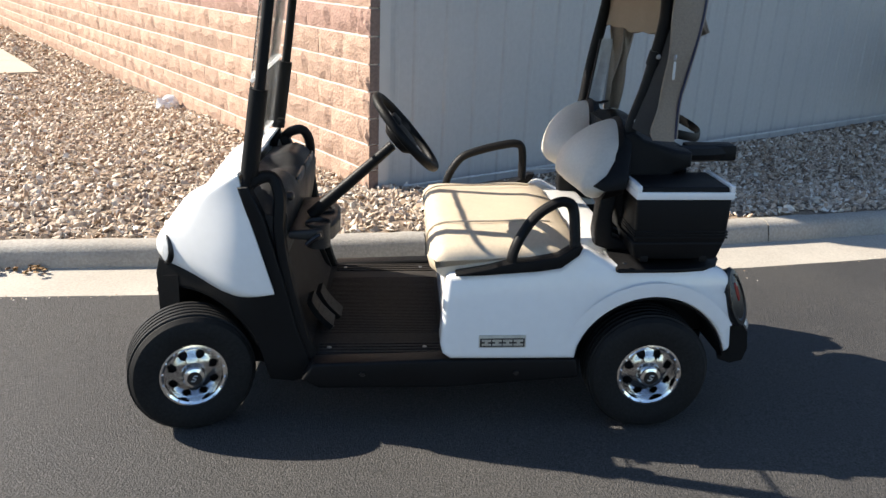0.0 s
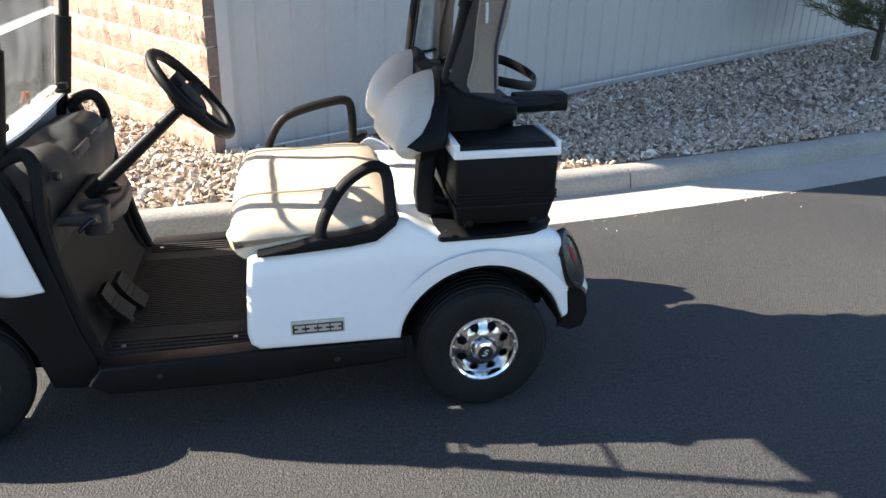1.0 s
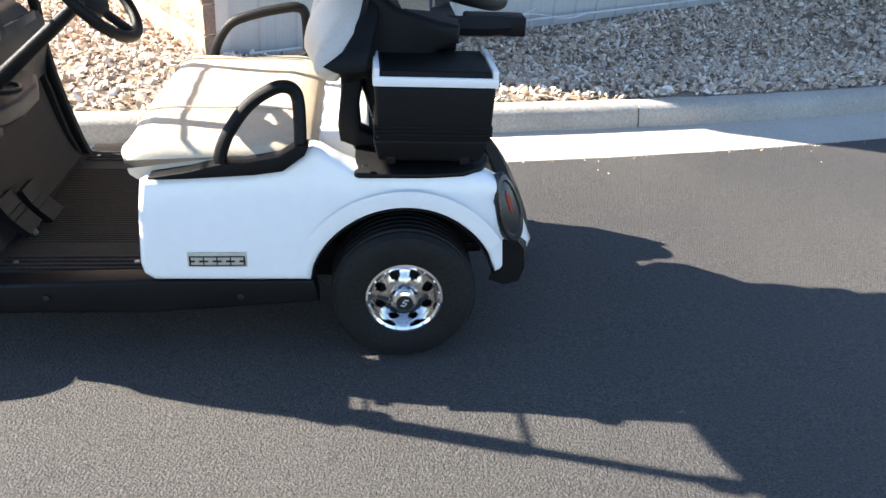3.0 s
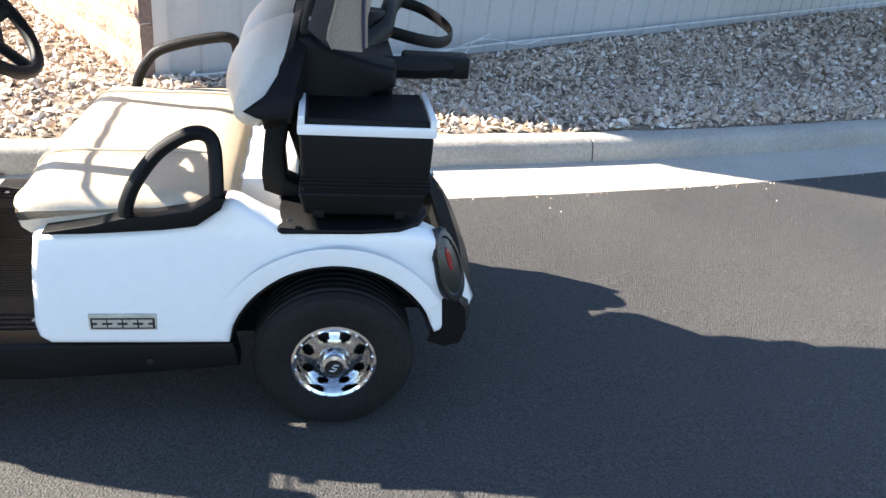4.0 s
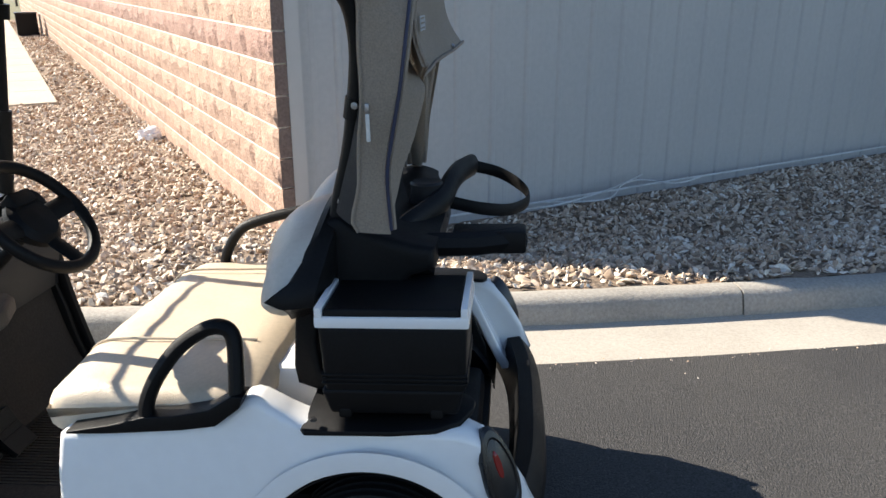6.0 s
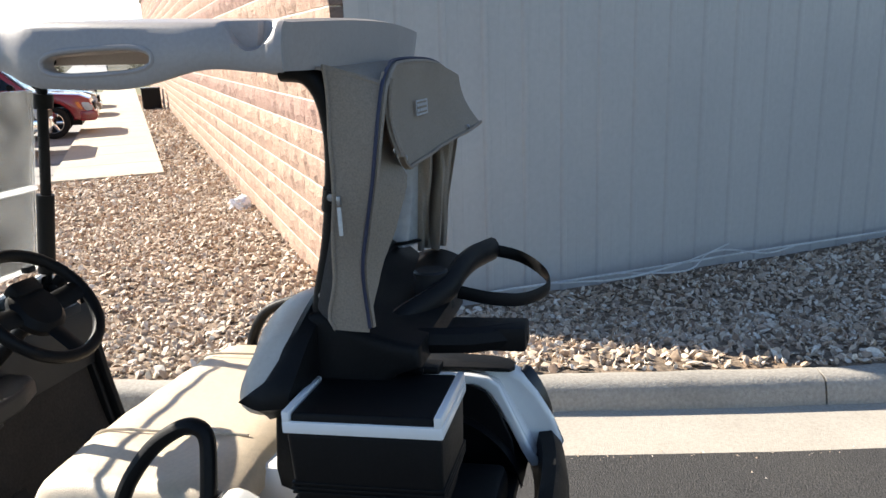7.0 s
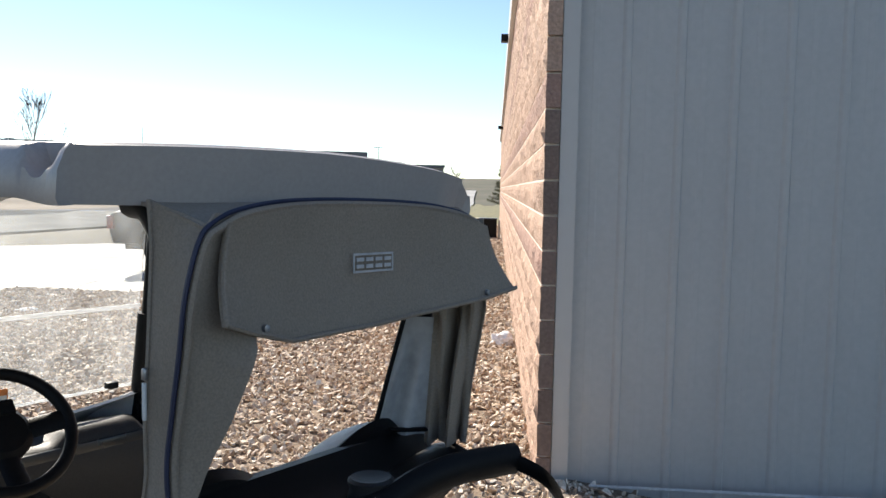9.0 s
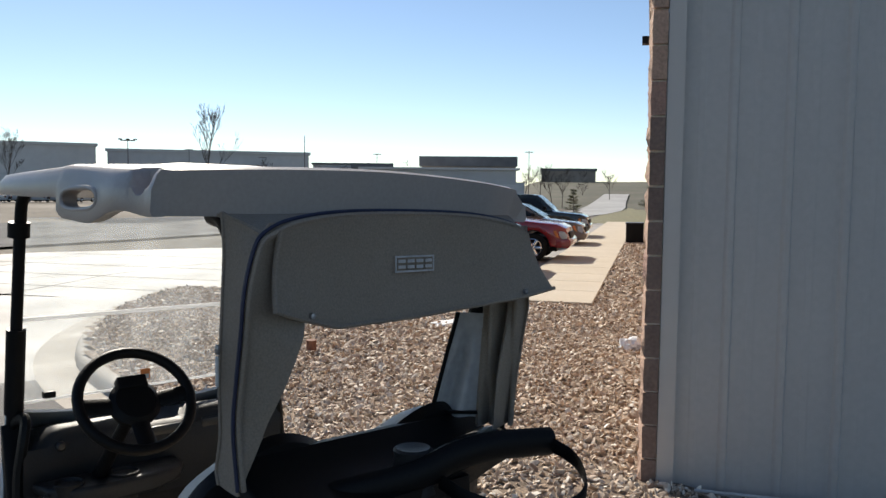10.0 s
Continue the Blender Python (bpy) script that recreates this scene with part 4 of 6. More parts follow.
# seat cushion with draped cover
bm = bmesh.new()
rings = []
for v in np.linspace(0, 1, 45):
    y = lerp(-1, 1, v)
    a = abs(y)
    e = sstep(0.93, 1.0, a)
    yy = 0.525 * y
    inx = 0.02 * e
    ft = []
    fold = 0.004 * math.sin(y * 31) + 0.004 * math.sin(y * 53 + 1)
    for xx, zz in ((0.074, 0.585), (0.054, 0.60), (0.044, 0.640), (0.049, 0.680), (0.070, 0.704), (0.11, 0.714), (0.18, 0.715), (0.28, 0.712), (0.38, 0.714), (0.48, 0.716), (0.565, 0.706), (0.592, 0.68), (0.585, 0.62), (0.40, 0.588), (0.2, 0.582)):
        z = zz - (0.032 * e if zz > 0.65 else 0) - 0.018 * sstep(0.55, 1.0, a) * (1 if zz > 0.65 else 0)
        z -= (0.014 + 0.012 * sstep(0.1, 1.0, y)) if zz > 0.65 else 0
        z += (0.0016 * math.sin(y * 22 + xx * 14) + 0.0014 * math.sin(xx * 40 + y * 6)) * (1 if 0.66 < zz else 0)
        x = xx + (inx if xx < 0.1 else (-inx if xx > 0.5 else 0)) + (fold if xx < 0.08 and zz < 0.69 else 0)
        ft.append((x, yy, z))
    rings.append(ft)
loft(rings, bm=bm)
seat = part("seat_cushion", bm, VINYL, cart, "tan vinyl bench cushion with loose cover", angle=60)
for y in (-0.265, 0.30):
    pts = [(0.048, y, 0.60), (0.040, y, 0.640), (0.048, y, 0.672), (0.08, y, 0.698), (0.14, y, 0.707), (0.28, y, 0.706), (0.42, y, 0.707), (0.51, y, 0.704)]
    part("piping", tube(smooth_path(pts, 4), 0.0038, 6), VINYL, seat, "raised tan seam")

# backrest: two padded lobes on a black shell
def back_top(y):
    a = abs(y)
    lobe = 0.5 + 0.5 * math.cos(math.pi * min(1, abs(a - 0.24) / 0.24))
    return 0.990 + 0.105 * lobe ** 0.7 - 0.07 * sstep(0.40, 0.48, a)


rings, shell = [], []
for y in np.linspace(-0.47, 0.47, 49):
    a = abs(y)
    tp = back_top(y)
    e = sstep(0.415, 0.47, a)
    mid = sstep(0.14, 0.0, a)
    bot = 0.845 + 0.035 * e + 0.02 * mid
    H = tp - bot
    full = (1 - 0.62 * e ** 1.5) * (1 - 0.42 * mid) * (1 - 0.42 * sstep(0.20, 0.43, a))
    bx = lambda z: 0.650 + 0.27 * (z - 0.85)
    ring = []
    for f, d in ((-0.01, 0.012), (0.0, 0.060), (0.06, 0.096), (0.18, 0.130), (0.40, 0.137), (0.60, 0.129), (0.78, 0.102), (0.91, 0.066), (0.985, 0.020), (1.0, -0.002), (0.96, -0.004), (0.6, 0.002), (0.2, 0.004)):
        z = bot + H * f
        ring.append((bx(z) - (0.028 + (d - 0.028) * full if d > 0.028 else d), y, z))
    rings.append([tuple(p) for p in smooth_path(ring, 2, closed=True)])
    wrap = 0.068 * sstep(0.435, 0.468, a)
    y *= 1 + 0.03 * sstep(0.40, 0.47, a)
    shell.append([(bx(bot) - 0.004 - 0.15 * wrap, y, bot - 0.010 + 0.2 * wrap), (bx(bot + 0.14 * H) - 0.4 * wrap, y, bot + 0.14 * H), (bx(bot + 0.5 * H) + 0.002 - wrap, y, bot + 0.5 * H), (bx(bot + 0.8 * H) - 0.75 * wrap, y, bot + 0.8 * H), (bx(tp) - 0.004 - 0.3 * wrap, y, tp - 0.004), (bx(tp) + 0.022, y, tp + 0.012), (bx(tp) + 0.050, y, tp - 0.004),
                  (bx(bot + 0.5 * H) + 0.075 - 0.02 * e, y, bot + 0.5 * H), (bx(bot) + 0.075 - 0.02 * e, y, bot + 0.012)])
bk = part("backrest", loft(rings), VINYLG, cart, "light stone vinyl backrest with two padded lobes", angle=60)
sh_ob = part("back_shell", loft(shell), BLACK, bk, "black plastic rear shell", angle=50)

# seat-back posts, black brackets
for sd in (-1, 1):
    y = sd * 0.37
    prof = [(0.652, 0.655), (0.645, 0.70), (0.655, 0.80), (0.662, 0.86), (0.722, 0.86), (0.706, 0.76), (0.712, 0.69), (0.76, 0.668), (0.86, 0.662), (0.86, 0.64), (0.70, 0.638)]
    part("seat_bracket", prism(prof, y - 0.045, y + 0.035, 0.010, 3), BLACK, cart, "black moulded seat support")

# hip restraints
for sd in (-1, 1):
    y = sd * 0.50
    loop = [(0.352, 0.628), (0.345, 0.672), (0.372, 0.735), (0.425, 0.800), (0.492, 0.842), (0.535, 0.845), (0.555, 0.818), (0.560, 0.75), (0.560, 0.69)]
    loop = [(px - 0.012, pz - 0.008) for px, pz in loop]
    if sd > 0:
        loop = [(0.145, 0.635), (0.162, 0.700), (0.200, 0.762), (0.245, 0.798), (0.34, 0.826), (0.43, 0.843), (0.475, 0.846), (0.500, 0.832), (0.508, 0.785), (0.508, 0.69)]
    loop = [(px, sd * (lerp(0.555, 0.512, sstep(0.66, 0.84, pz)) if sd < 0 else 0.50), pz) for px, pz in loop]
    ar = part("hip_restraint", tube(smooth_path(loop, 5), 0.0215, 10, flat=0.85), BLACK, cart, "black looped hip restraint beside the seat")
    prof = [(0.135, 0.604), (0.24, 0.606), (0.42, 0.617), (0.50, 0.628), (0.560, 0.672), (0.572, 0.70), (0.545, 0.702), (0.49, 0.668), (0.40, 0.652), (0.33, 0.648), (0.25, 0.628), (0.135, 0.610)]
    part("base", prism(prof, sd * 0.522, sd * 0.580, 0.010, 3), BLACK, ar)

# front and rear canopy posts
true_posts = []
for sd in (-1, 1):
    pts = [(-0.605, sd * 0.475, 0.85), (-0.572, sd * 0.475, 0.98), (-0.522, sd * 0.472, 1.25), (-0.470, sd * 0.468, 1.57), (-0.448, sd * 0.464, 1.645), (-0.40, sd * 0.455, 1.680)]
    pts = [(x - 0.045 * (sd > 0), y, z) for x, y, z in pts]
    ps = part("front_post", tube(smooth_path(pts, 4), 0.019, 10), BLACK, cart, "black front canopy post with clamps")
    for z0, z1, r in ((0.94, 1.225, 0.031), (1.525, 1.572, 0.034)):
        f = lambda z: Vector((-0.572 - 0.045 * (sd > 0) + (z - 0.98) * 0.1745, sd * 0.472, z))
        part("sleeve", tube([f(z0), f(z1)], r, 12), BLACK, ps)
    pts = [(0.738, sd * 0.335, 0.97), (0.764, sd * 0.335, 1.10), (0.798, sd * 0.345, 1.22), (0.820, sd * 0.355, 1.332), (0.836, sd * 0.370, 1.44), (0.833, sd * 0.382, 1.52), (0.818, sd * 0.388, 1.565), (0.79, sd * 0.39, 1.592), (0.74, sd * 0.39, 1.60)]
    if sd > 0:
        pts = [(0.705, 0.36, 0.97), (0.733, 0.36, 1.08), (0.748, 0.36, 1.19), (0.768, 0.36, 1.30), (0.798, 0.365, 1.44), (0.810, 0.372, 1.51), (0.804, 0.38, 1.56), (0.78, 0.385, 1.592), (0.73, 0.385, 1.60)]
    ps = part("rear_post", tube(smooth_path(pts, 4), 0.024, 10), BLACK, cart, "black rear canopy post")
    if sd > 0:
        true_posts.append(ps)
        continue
    part("strap", tube([(0.812, sd * 0.352, 1.30), (0.822, sd * 0.357, 1.347)], 0.027, 12), BLACK, ps)
    part("stud", lathe([(0.009, sd * 0.378), (0.008, sd * 0.385), (0.0, sd * 0.386)], 10, (0.820, 0, 1.332)), DULL, ps)
    part("stud", lathe([(0.009, sd * 0.352), (0.008, sd * 0.360), (0.0, sd * 0.361)], 10, (0.768, 0, 1.108)), DULL, ps)
    true_posts += [ps] + list(ps.children)

# folding windshield
def ws_x(z):
    return -0.60 + (z - 0.98) * 0.1745


ws = new("windshield")
ws.parent = cart
ws["label"] = "clear two-piece folding windshield"
for z0, z1 in ((0.965, 1.246), (1.256, 1.585)):
    pn = part("pane", surf(lambda u, v, a=z0, b=z1: (ws_x(lerp(a, b, u)) - 0.04 * v, lerp(-0.455, 0.455, v), lerp(a, b, u)), 1, 1, 0.005), GLASS, ws, smooth=False)
    pn.visible_shadow = False
for z, r in ((1.251, 0.0075), (0.965, 0.005)):
    part("hinge_bar", tube([(ws_x(z), -0.457, z), (ws_x(z) - 0.04, 0.457, z)], r, 8), STRIP, ws, "milky plastic hinge strip")
part("warning_label", box(ws_x(1.02) - 0.0115, ws_x(1.02) - 0.0095, -0.035, 0.0, 0.99, 1.03, 0), ORANGE, ws, "small orange warning label")
part("label_text", box(ws_x(1.02) - 0.0092, ws_x(1.02) - 0.0085, -0.032, -0.004, 0.993, 1.010, 0), PALE, ws)
for y in (-0.36, 0.34):
    part("clip", box(-0.60, -0.57, y - 0.02, y + 0.02, 0.975, 0.998, 0.004), BLACK, ws)

# canopy roof with grab handles
def roof_w(x):
    """Half width of the canopy: narrow brim in front, a step out to the handles, rounded in at the tail."""
    w = 0.548 - 0.055 * sstep(-0.30, -0.70, x) ** 1.6
    return w + 0.028 * sstep(0.19, 0.28, x) - 0.018 * sstep(0.62, 0.78, x)


def roof_top(x):
    return 1.690 + 0.031 * sstep(0.85, 0.15, x) - 0.014 * sstep(-0.45, -0.74, x)


def roof_depth(x):
    grip = sstep(0.13, 0.32, x) * sstep(0.72, 0.46, x)
    return lerp(0.056, 0.078, sstep(-0.7, 0.1, x)) + 0.018 * sstep(0.6, 0.8, x) + 0.050 * grip


outer, inner = [], []
steps = list(np.linspace(0.0, 0.88, 50)) + list(np.linspace(0.884, 1.0, 44))
NS = len(steps) - 1
for s in steps:
    o, n_ = [], []
    sec = []
    for t in (-1.0, -1.0, -1.0, -1.0, -0.985, -0.965, -0.945, -0.925) + tuple(np.linspace(-0.9, 0.9, 19)) + (0.925, 0.945, 0.965, 0.985, 1.0, 1.0, 1.0, 1.0):
        xr = 0.815 + 0.055 * (1 - abs(t) ** 3.0) - (0.04 if t > 0.6 else 0.0) * (t - 0.6) / 0.4
        xf = -0.66 + 0.09 * abs(t) ** 3
        x = lerp(xf, xr, s)
        w, zt = roof_w(x), roof_top(x)
        dep = roof_depth(x)
        sec.append((x, t, w, zt, dep))
    K = len(sec)
    for k, (x, t, w, zt, dep) in enumerate(sec):
        sg = -1 if t < 0 else 1
        e = min(k, K - 1 - k)
        ramp_f, ramp_r = sstep(0.03, 0.0, s), sstep(0.94, 0.955, s)
        edge = 0.006 * sstep(0.985, 1.0, s) + 0.010 * sstep(0.03, 0.0, s)
        rib = 0.006 * sstep(0.1, 0.0, abs(abs(t) - 0.52)) * sstep(0.02, 0.15, s) * sstep(0.98, 0.85, s)
        crown = 0.014 * (1 - t * t) + rib
        low = zt - dep
        table = ((0.990, low), (1.0, low + 0.010), (0.994, zt - dep * 0.45), (0.972, zt - 0.014), (0.958, zt - 0.004))
        tin = ((0.945, low + 0.001), (0.938, low + 0.010), (0.934, zt - dep * 0.45), (0.918, zt - 0.034), (0.905, zt - 0.026))
        if e < 5:
            o.append((x, sg * w * table[e][0], table[e][1]))
            n_.append((x - 0.012 * ramp_r, sg * w * tin[e][0], lerp(tin[e][1], min(tin[e][1], low + 0.002), max(ramp_r, ramp_f))))
        else:
            y = t * w * 0.948
            o.append((x, y, zt + crown - edge))
            zi = zt + crown - 0.022
            n_.append((x - 0.016 * ramp_r, y * 0.955, lerp(zi, low + 0.002, max(ramp_r, ramp_f))))
    outer.append(o)
    inner.append(n_)
# fuller underside at the tail, where the drain notches are cut
def notched(p, gap):
    """Drain channel that runs out over each rear corner."""
    sd = -1 if p[1] < 0 else 1
    q = Vector((p[0] - 0.742, p[1] - sd * 0.535))
    a, d = q.dot(Vector((0.93, -sd * 0.36))), q.dot(Vector((-0.30, -sd * 0.95)))
    floor_z = 1.636 - gap + 0.056 * (abs(a) / (0.044 if a < 0 else 0.060)) ** 2.2 + (0.25 * max(0.0, d) if d < 0.04 else 1.0)
    return (p[0], p[1], min(p[2], floor_z)) if abs(p[1]) > 0.4 and p[0] > 0.6 else p


def settle(p):
    return (p[0], p[1], p[2] - 0.014 * sstep(-0.1, 0.5, p[1]) * sstep(0.1, 0.8, p[0]))


outer = [[settle(notched(p, 0.0)) for p in r] for r in outer]
inner = [[settle(notched(p, 0.010)) for p in r] for r in inner]
bm = bmesh.new()
VO = [[bm.verts.new(p) for p in r] for r in outer]
VI = [[bm.verts.new(p) for p in r] for r in inner]
for i in range(NS):
    for k in range(K - 1):
        bm.faces.new((VO[i][k], VO[i][k + 1], VO[i + 1][k + 1], VO[i + 1][k]))
        bm.faces.new((VI[i][k], VI[i + 1][k], VI[i + 1][k + 1], VI[i][k + 1]))
    for k in (0, K - 1):
        bm.faces.new((VO[i][k], VO[i + 1][k], VI[i + 1][k], VI[i][k]) if k == 0 else (VO[i][k], VI[i][k], VI[i + 1][k], VO[i + 1][k]))
for i in (0, NS):
    for k in range(K - 1):
        bm.faces.new((VO[i][k], VI[i][k], VI[i][k + 1], VO[i][k + 1]) if i == 0 else (VO[i][k], VO[i][k + 1], VI[i][k + 1], VI[i][k]))
bmesh.ops.recalc_face_normals(bm, faces=bm.faces[:])
roof = part("canopy", bm, CANOPY, cart, "sand-grey moulded canopy roof with grab handles", angle=50)
cut_bm = bmesh.new()
for sd in (-1, 1):
    P = [(0.434 + 0.119 * math.copysign(abs(math.cos(a)) ** 0.55, math.cos(a)), 1.634 + 0.0215 * math.copysign(abs(math.sin(a)) ** 0.8, math.sin(a))) for a in np.linspace(0, 2 * math.pi, 40, endpoint=False)]
    prism(P, sd * 0.50, sd * 0.66, bm=cut_bm)
bmesh.ops.recalc_face_normals(cut_bm, faces=cut_bm.faces[:])
cut_me = bpy.data.meshes.new("cutter")
cut_bm.to_mesh(cut_me)
cut_ob = bpy.data.objects.new("cutter", cut_me)
bpy.context.scene.collection.objects.link(cut_ob)
keep = roof.matrix_basis.copy()
roof.parent = None
bl = roof.modifiers.new("openings", "BOOLEAN")
bl.operation, bl.object, bl.solver = "DIFFERENCE", cut_ob, "EXACT"
dg = bpy.context.evaluated_depsgraph_get()
dg.update()
cut_result = bpy.data.meshes.new_from_object(roof.evaluated_get(dg))
roof.modifiers.remove(bl)
roof.data = cut_result
roof.parent = cart
bpy.data.objects.remove(cut_ob)
for sd in (-1, 1):
    rim_p = [(0.434 + 0.123 * math.copysign(abs(math.cos(a)) ** 0.55, math.cos(a)), 1.634 + 0.0245 * math.copysign(abs(math.sin(a)) ** 0.8, math.sin(a))) for a in np.linspace(0, 2 * math.pi, 40, endpoint=False)]
    part("handle_rim", tube([(a, sd * (roof_w(a) * 0.994 - 0.001), b) for a, b in rim_p], 0.006, 8, closed=True), CANOPY, roof)

# rear weather curtain hung from the canopy
cur = new("rear_curtain")
cur.parent = cart
cur.location, cur.scale = (-0.025, -0.0105, 0.0), (1.0, 0.955, 1.0)
cur["label"] = "taupe canvas rear curtain, rolled open"


def by_z(z, table):
    """Straight steps through (height, value) pairs given from the bottom up."""
    return float(np.interp(z, [a for a, b in table], [b for a, b in table]))


def front_x(z):
    return by_z(z, ((1.05, 0.846), (1.08, 0.828), (1.16, 0.848), (1.25, 0.858), (1.32, 0.864), (1.42, 0.868), (1.51, 0.868), (1.61, 0.866)))


def zip_x(z):
    return by_z(z, ((1.05, 0.918), (1.18, 0.915), (1.27, 0.931), (1.37, 0.952), (1.46, 0.967), (1.52, 0.975), (1.60, 0.985)))


def zip_y(z):
    return by_z(z, ((1.05, -0.424), (1.2, -0.434), (1.45, -0.434), (1.52, -0.425), (1.56, -0.405), (1.60, -0.375)))


def side_leg(u, v):
    z = lerp(1.606 - 0.040 * v, 1.052 - 0.006 * v, u)
    x = lerp(front_x(z), zip_x(z), v) + 0.002 * math.sin(u * 17 + v * 3)
    y = lerp(-0.432, zip_y(z), v ** 1.6) + 0.004 * math.sin(u * 9 + v * 2)
    return (x, y, z)


part("side_panel", surf(side_leg, 30, 10, 0.006), CANVAS, cur, "taupe canvas side panel")
part("hem", tube([Vector(side_leg(k / 24, 0.03)) + Vector((0, -0.001, 0)) for k in range(25)], 0.0045, 6), CANVAS, cur)


def inner_leg(u, v):
    z = lerp(1.585, 1.056, u)
    wid = by_z(z, ((1.05, 0.006), (1.14, 0.044), (1.25, 0.084), (1.37, 0.120), (1.42, 0.150), (1.60, 0.19)))
    return (zip_x(z) + v * by_z(z, ((1.05, 0.0), (1.14, 0.022), (1.25, 0.042), (1.36, 0.050), (1.42, 0.0), (1.5, -0.035), (1.6, -0.045))) + 0.004 * math.sin(v * 4 + u * 7), zip_y(z) + wid * v, z)


part("rear_panel", surf(inner_leg, 24, 8, 0.005), CANVAS, cur, "taupe canvas rear panel")
zp = [(zip_x(z) + 0.004, zip_y(z) - 0.004, z) for z in (1.54, 1.46, 1.37, 1.27, 1.18, 1.056)]
over = [(0.945, 0.425, 1.535), (0.950, 0.375, 1.578), (0.950, 0.22, 1.604), (0.949, 0.0, 1.611), (0.956, -0.2, 1.607), (0.976, -0.33, 1.592), (0.982, -0.392, 1.570)]
part("zipper", tube(smooth_path(over + zp, 6), 0.0042, 6), ZIPPER, cur, "dark navy zip seam")
part("zip_hem", tube(smooth_path([(x + 0.004, y + 0.012, z - 0.008) for x, y, z in over] + [(x + 0.005, y + 0.011, z) for x, y, z in zp], 6), 0.0065, 6), CANVAS, cur)


def arch_z(y):
    a = (y + 0.01) / 0.40
    return 1.606 - 0.032 * abs(a) ** 3.2 - 0.010 * a * a


def hood(u, v):
    y = lerp(-0.436, 0.455, v)
    x1 = 0.948 + 0.032 * min(1, max(0, -y) / 0.4) - 0.012 * max(0, y / 0.45) ** 3
    return (lerp(0.855, x1, u), y * lerp(1.0, 0.925, u), lerp(1.602, max(1.562, min(arch_z(y), 1.606)), u) + 0.004 * math.sin(math.pi * u))


part("hood", surf(hood, 6, 24, 0.006), CANVAS, cur, "canvas top strip under the canopy edge")


def flap(u, v):
    """Hanging valance, lower rim pointed near one end, a free corner at the other."""
    yt = lerp(-0.366, 0.388, v)
    yb = lerp(-0.389, 0.430, v)
    top = arch_z(yt) - 0.006
    bot = by_z(yb, ((-0.389, 1.414), (-0.33, 1.395), (-0.217, 1.366), (0.0, 1.371), (0.2, 1.384), (0.33, 1.398), (0.43, 1.418)))
    y = lerp(yt, yb, u)
    s = lerp(-1, 1, v)
    x = 0.957 + 0.033 * abs(s) ** 2.2 + 0.016 * u * u - 0.010 * math.sin(math.pi * u) + 0.004 * math.sin(s * 5 + 1) * u
    x += 0.036 * sstep(0.2, 1.0, s) * u
    return (x, y, lerp(top, bot, u))


fp = part("flap", surf(flap, 12, 44, 0.007), CANVAS, cur, "grey-taupe canvas flap with a pale embroidered mark", angle=60)
part("flap_edge", tube([Vector(flap(1.0, k / 44)) + Vector((0.003, 0, 0.003)) for k in range(45)], 0.0048, 6), CANVAS, fp)
part("flap_edge", tube([Vector(flap(k / 12, 0.0)) + Vector((0.002, 0.002, 0)) for k in range(13)], 0.0055, 6), CANVAS, fp)
b2 = bmesh.new()
fx = 0.9615
LY, LZ = 0.017, 1.492
for y0, y1, z0, z1 in ((-0.060, 0.060, 0.0145, 0.0185), (-0.060, 0.060, -0.0185, -0.0145), (-0.060, -0.0565, -0.0145, 0.0145), (0.0565, 0.060, -0.0145, 0.0145)):
    box(fx, fx + 0.002, LY + y0, LY + y1, LZ + z0, LZ + z1, bm=b2)
for k in range(4):
    y0 = LY - 0.0505 + k * 0.0275
    box(fx, fx + 0.002, y0, y0 + 0.021, LZ - 0.010, LZ - 0.003, bm=b2)
    box(fx, fx + 0.002, y0, y0 + 0.021, LZ + 0.003, LZ + 0.010, bm=b2)
part("mark", b2, MARKM, fp, "pale embroidered rectangle mark")
for v_ in (0.90, 0.12):
    c = Vector(flap(0.93, v_))
    part("snap", lathe([(0.007, c.x + 0.002), (0.006, c.x + 0.009), (0.0, c.x + 0.010)], 10, (0, c.y, c.z), "x"), DULL, fp)


def far_leg(u, v):
    z = lerp(1.575, 1.050, u)
    x0, y0 = by_z(z, ((1.05, 0.842), (1.3, 0.858), (1.575, 0.83))), by_z(z, ((1.05, 0.345), (1.3, 0.352), (1.575, 0.395)))
    x1, y1 = by_z(z, ((1.05, 0.915), (1.2, 0.935), (1.37, 0.972), (1.56, 0.962))), 0.415
    fold = 0.030 * sstep(0.02, 0.3, u) * math.sin(math.pi * v)
    n = fold * (math.sin(v * 13 + 3.5 * u) + 0.6 * math.sin(v * 23 - 4 * u))
    return (lerp(x0, x1, v) - 0.5 * n, lerp(y0, y1, v) + n, z)


part("rear_panel", surf(far_leg, 30, 34, 0.003), CANVAS, cur, "gathered taupe canvas panel with folds")


def clear_panel(u, v):
    """Window sheet drawn in towards the seat, creased, dark-bound along its free edge."""
    z = lerp(1.345, 1.070, u)
    n = 0.016 * math.sin(v * 8 + u * 3) * sstep(0.1, 0.5, u) * math.sin(math.pi * min(1, v * 1.2))
    return (lerp(lerp(0.800, 0.745, u), lerp(0.862, 0.850, u), v) + n, lerp(lerp(0.318, 0.268, u), 0.352, v) - n, z)


cp = part("clear_window", surf(clear_panel, 14, 16, 0.003), CLEARV, cur, "folded clear vinyl window")
part("edge_strap", tube([Vector(clear_panel(t, 0.0)) for t in (0.0, 0.3, 0.7, 1.0)], 0.010, 8, flat=0.5), BLACK, cp)


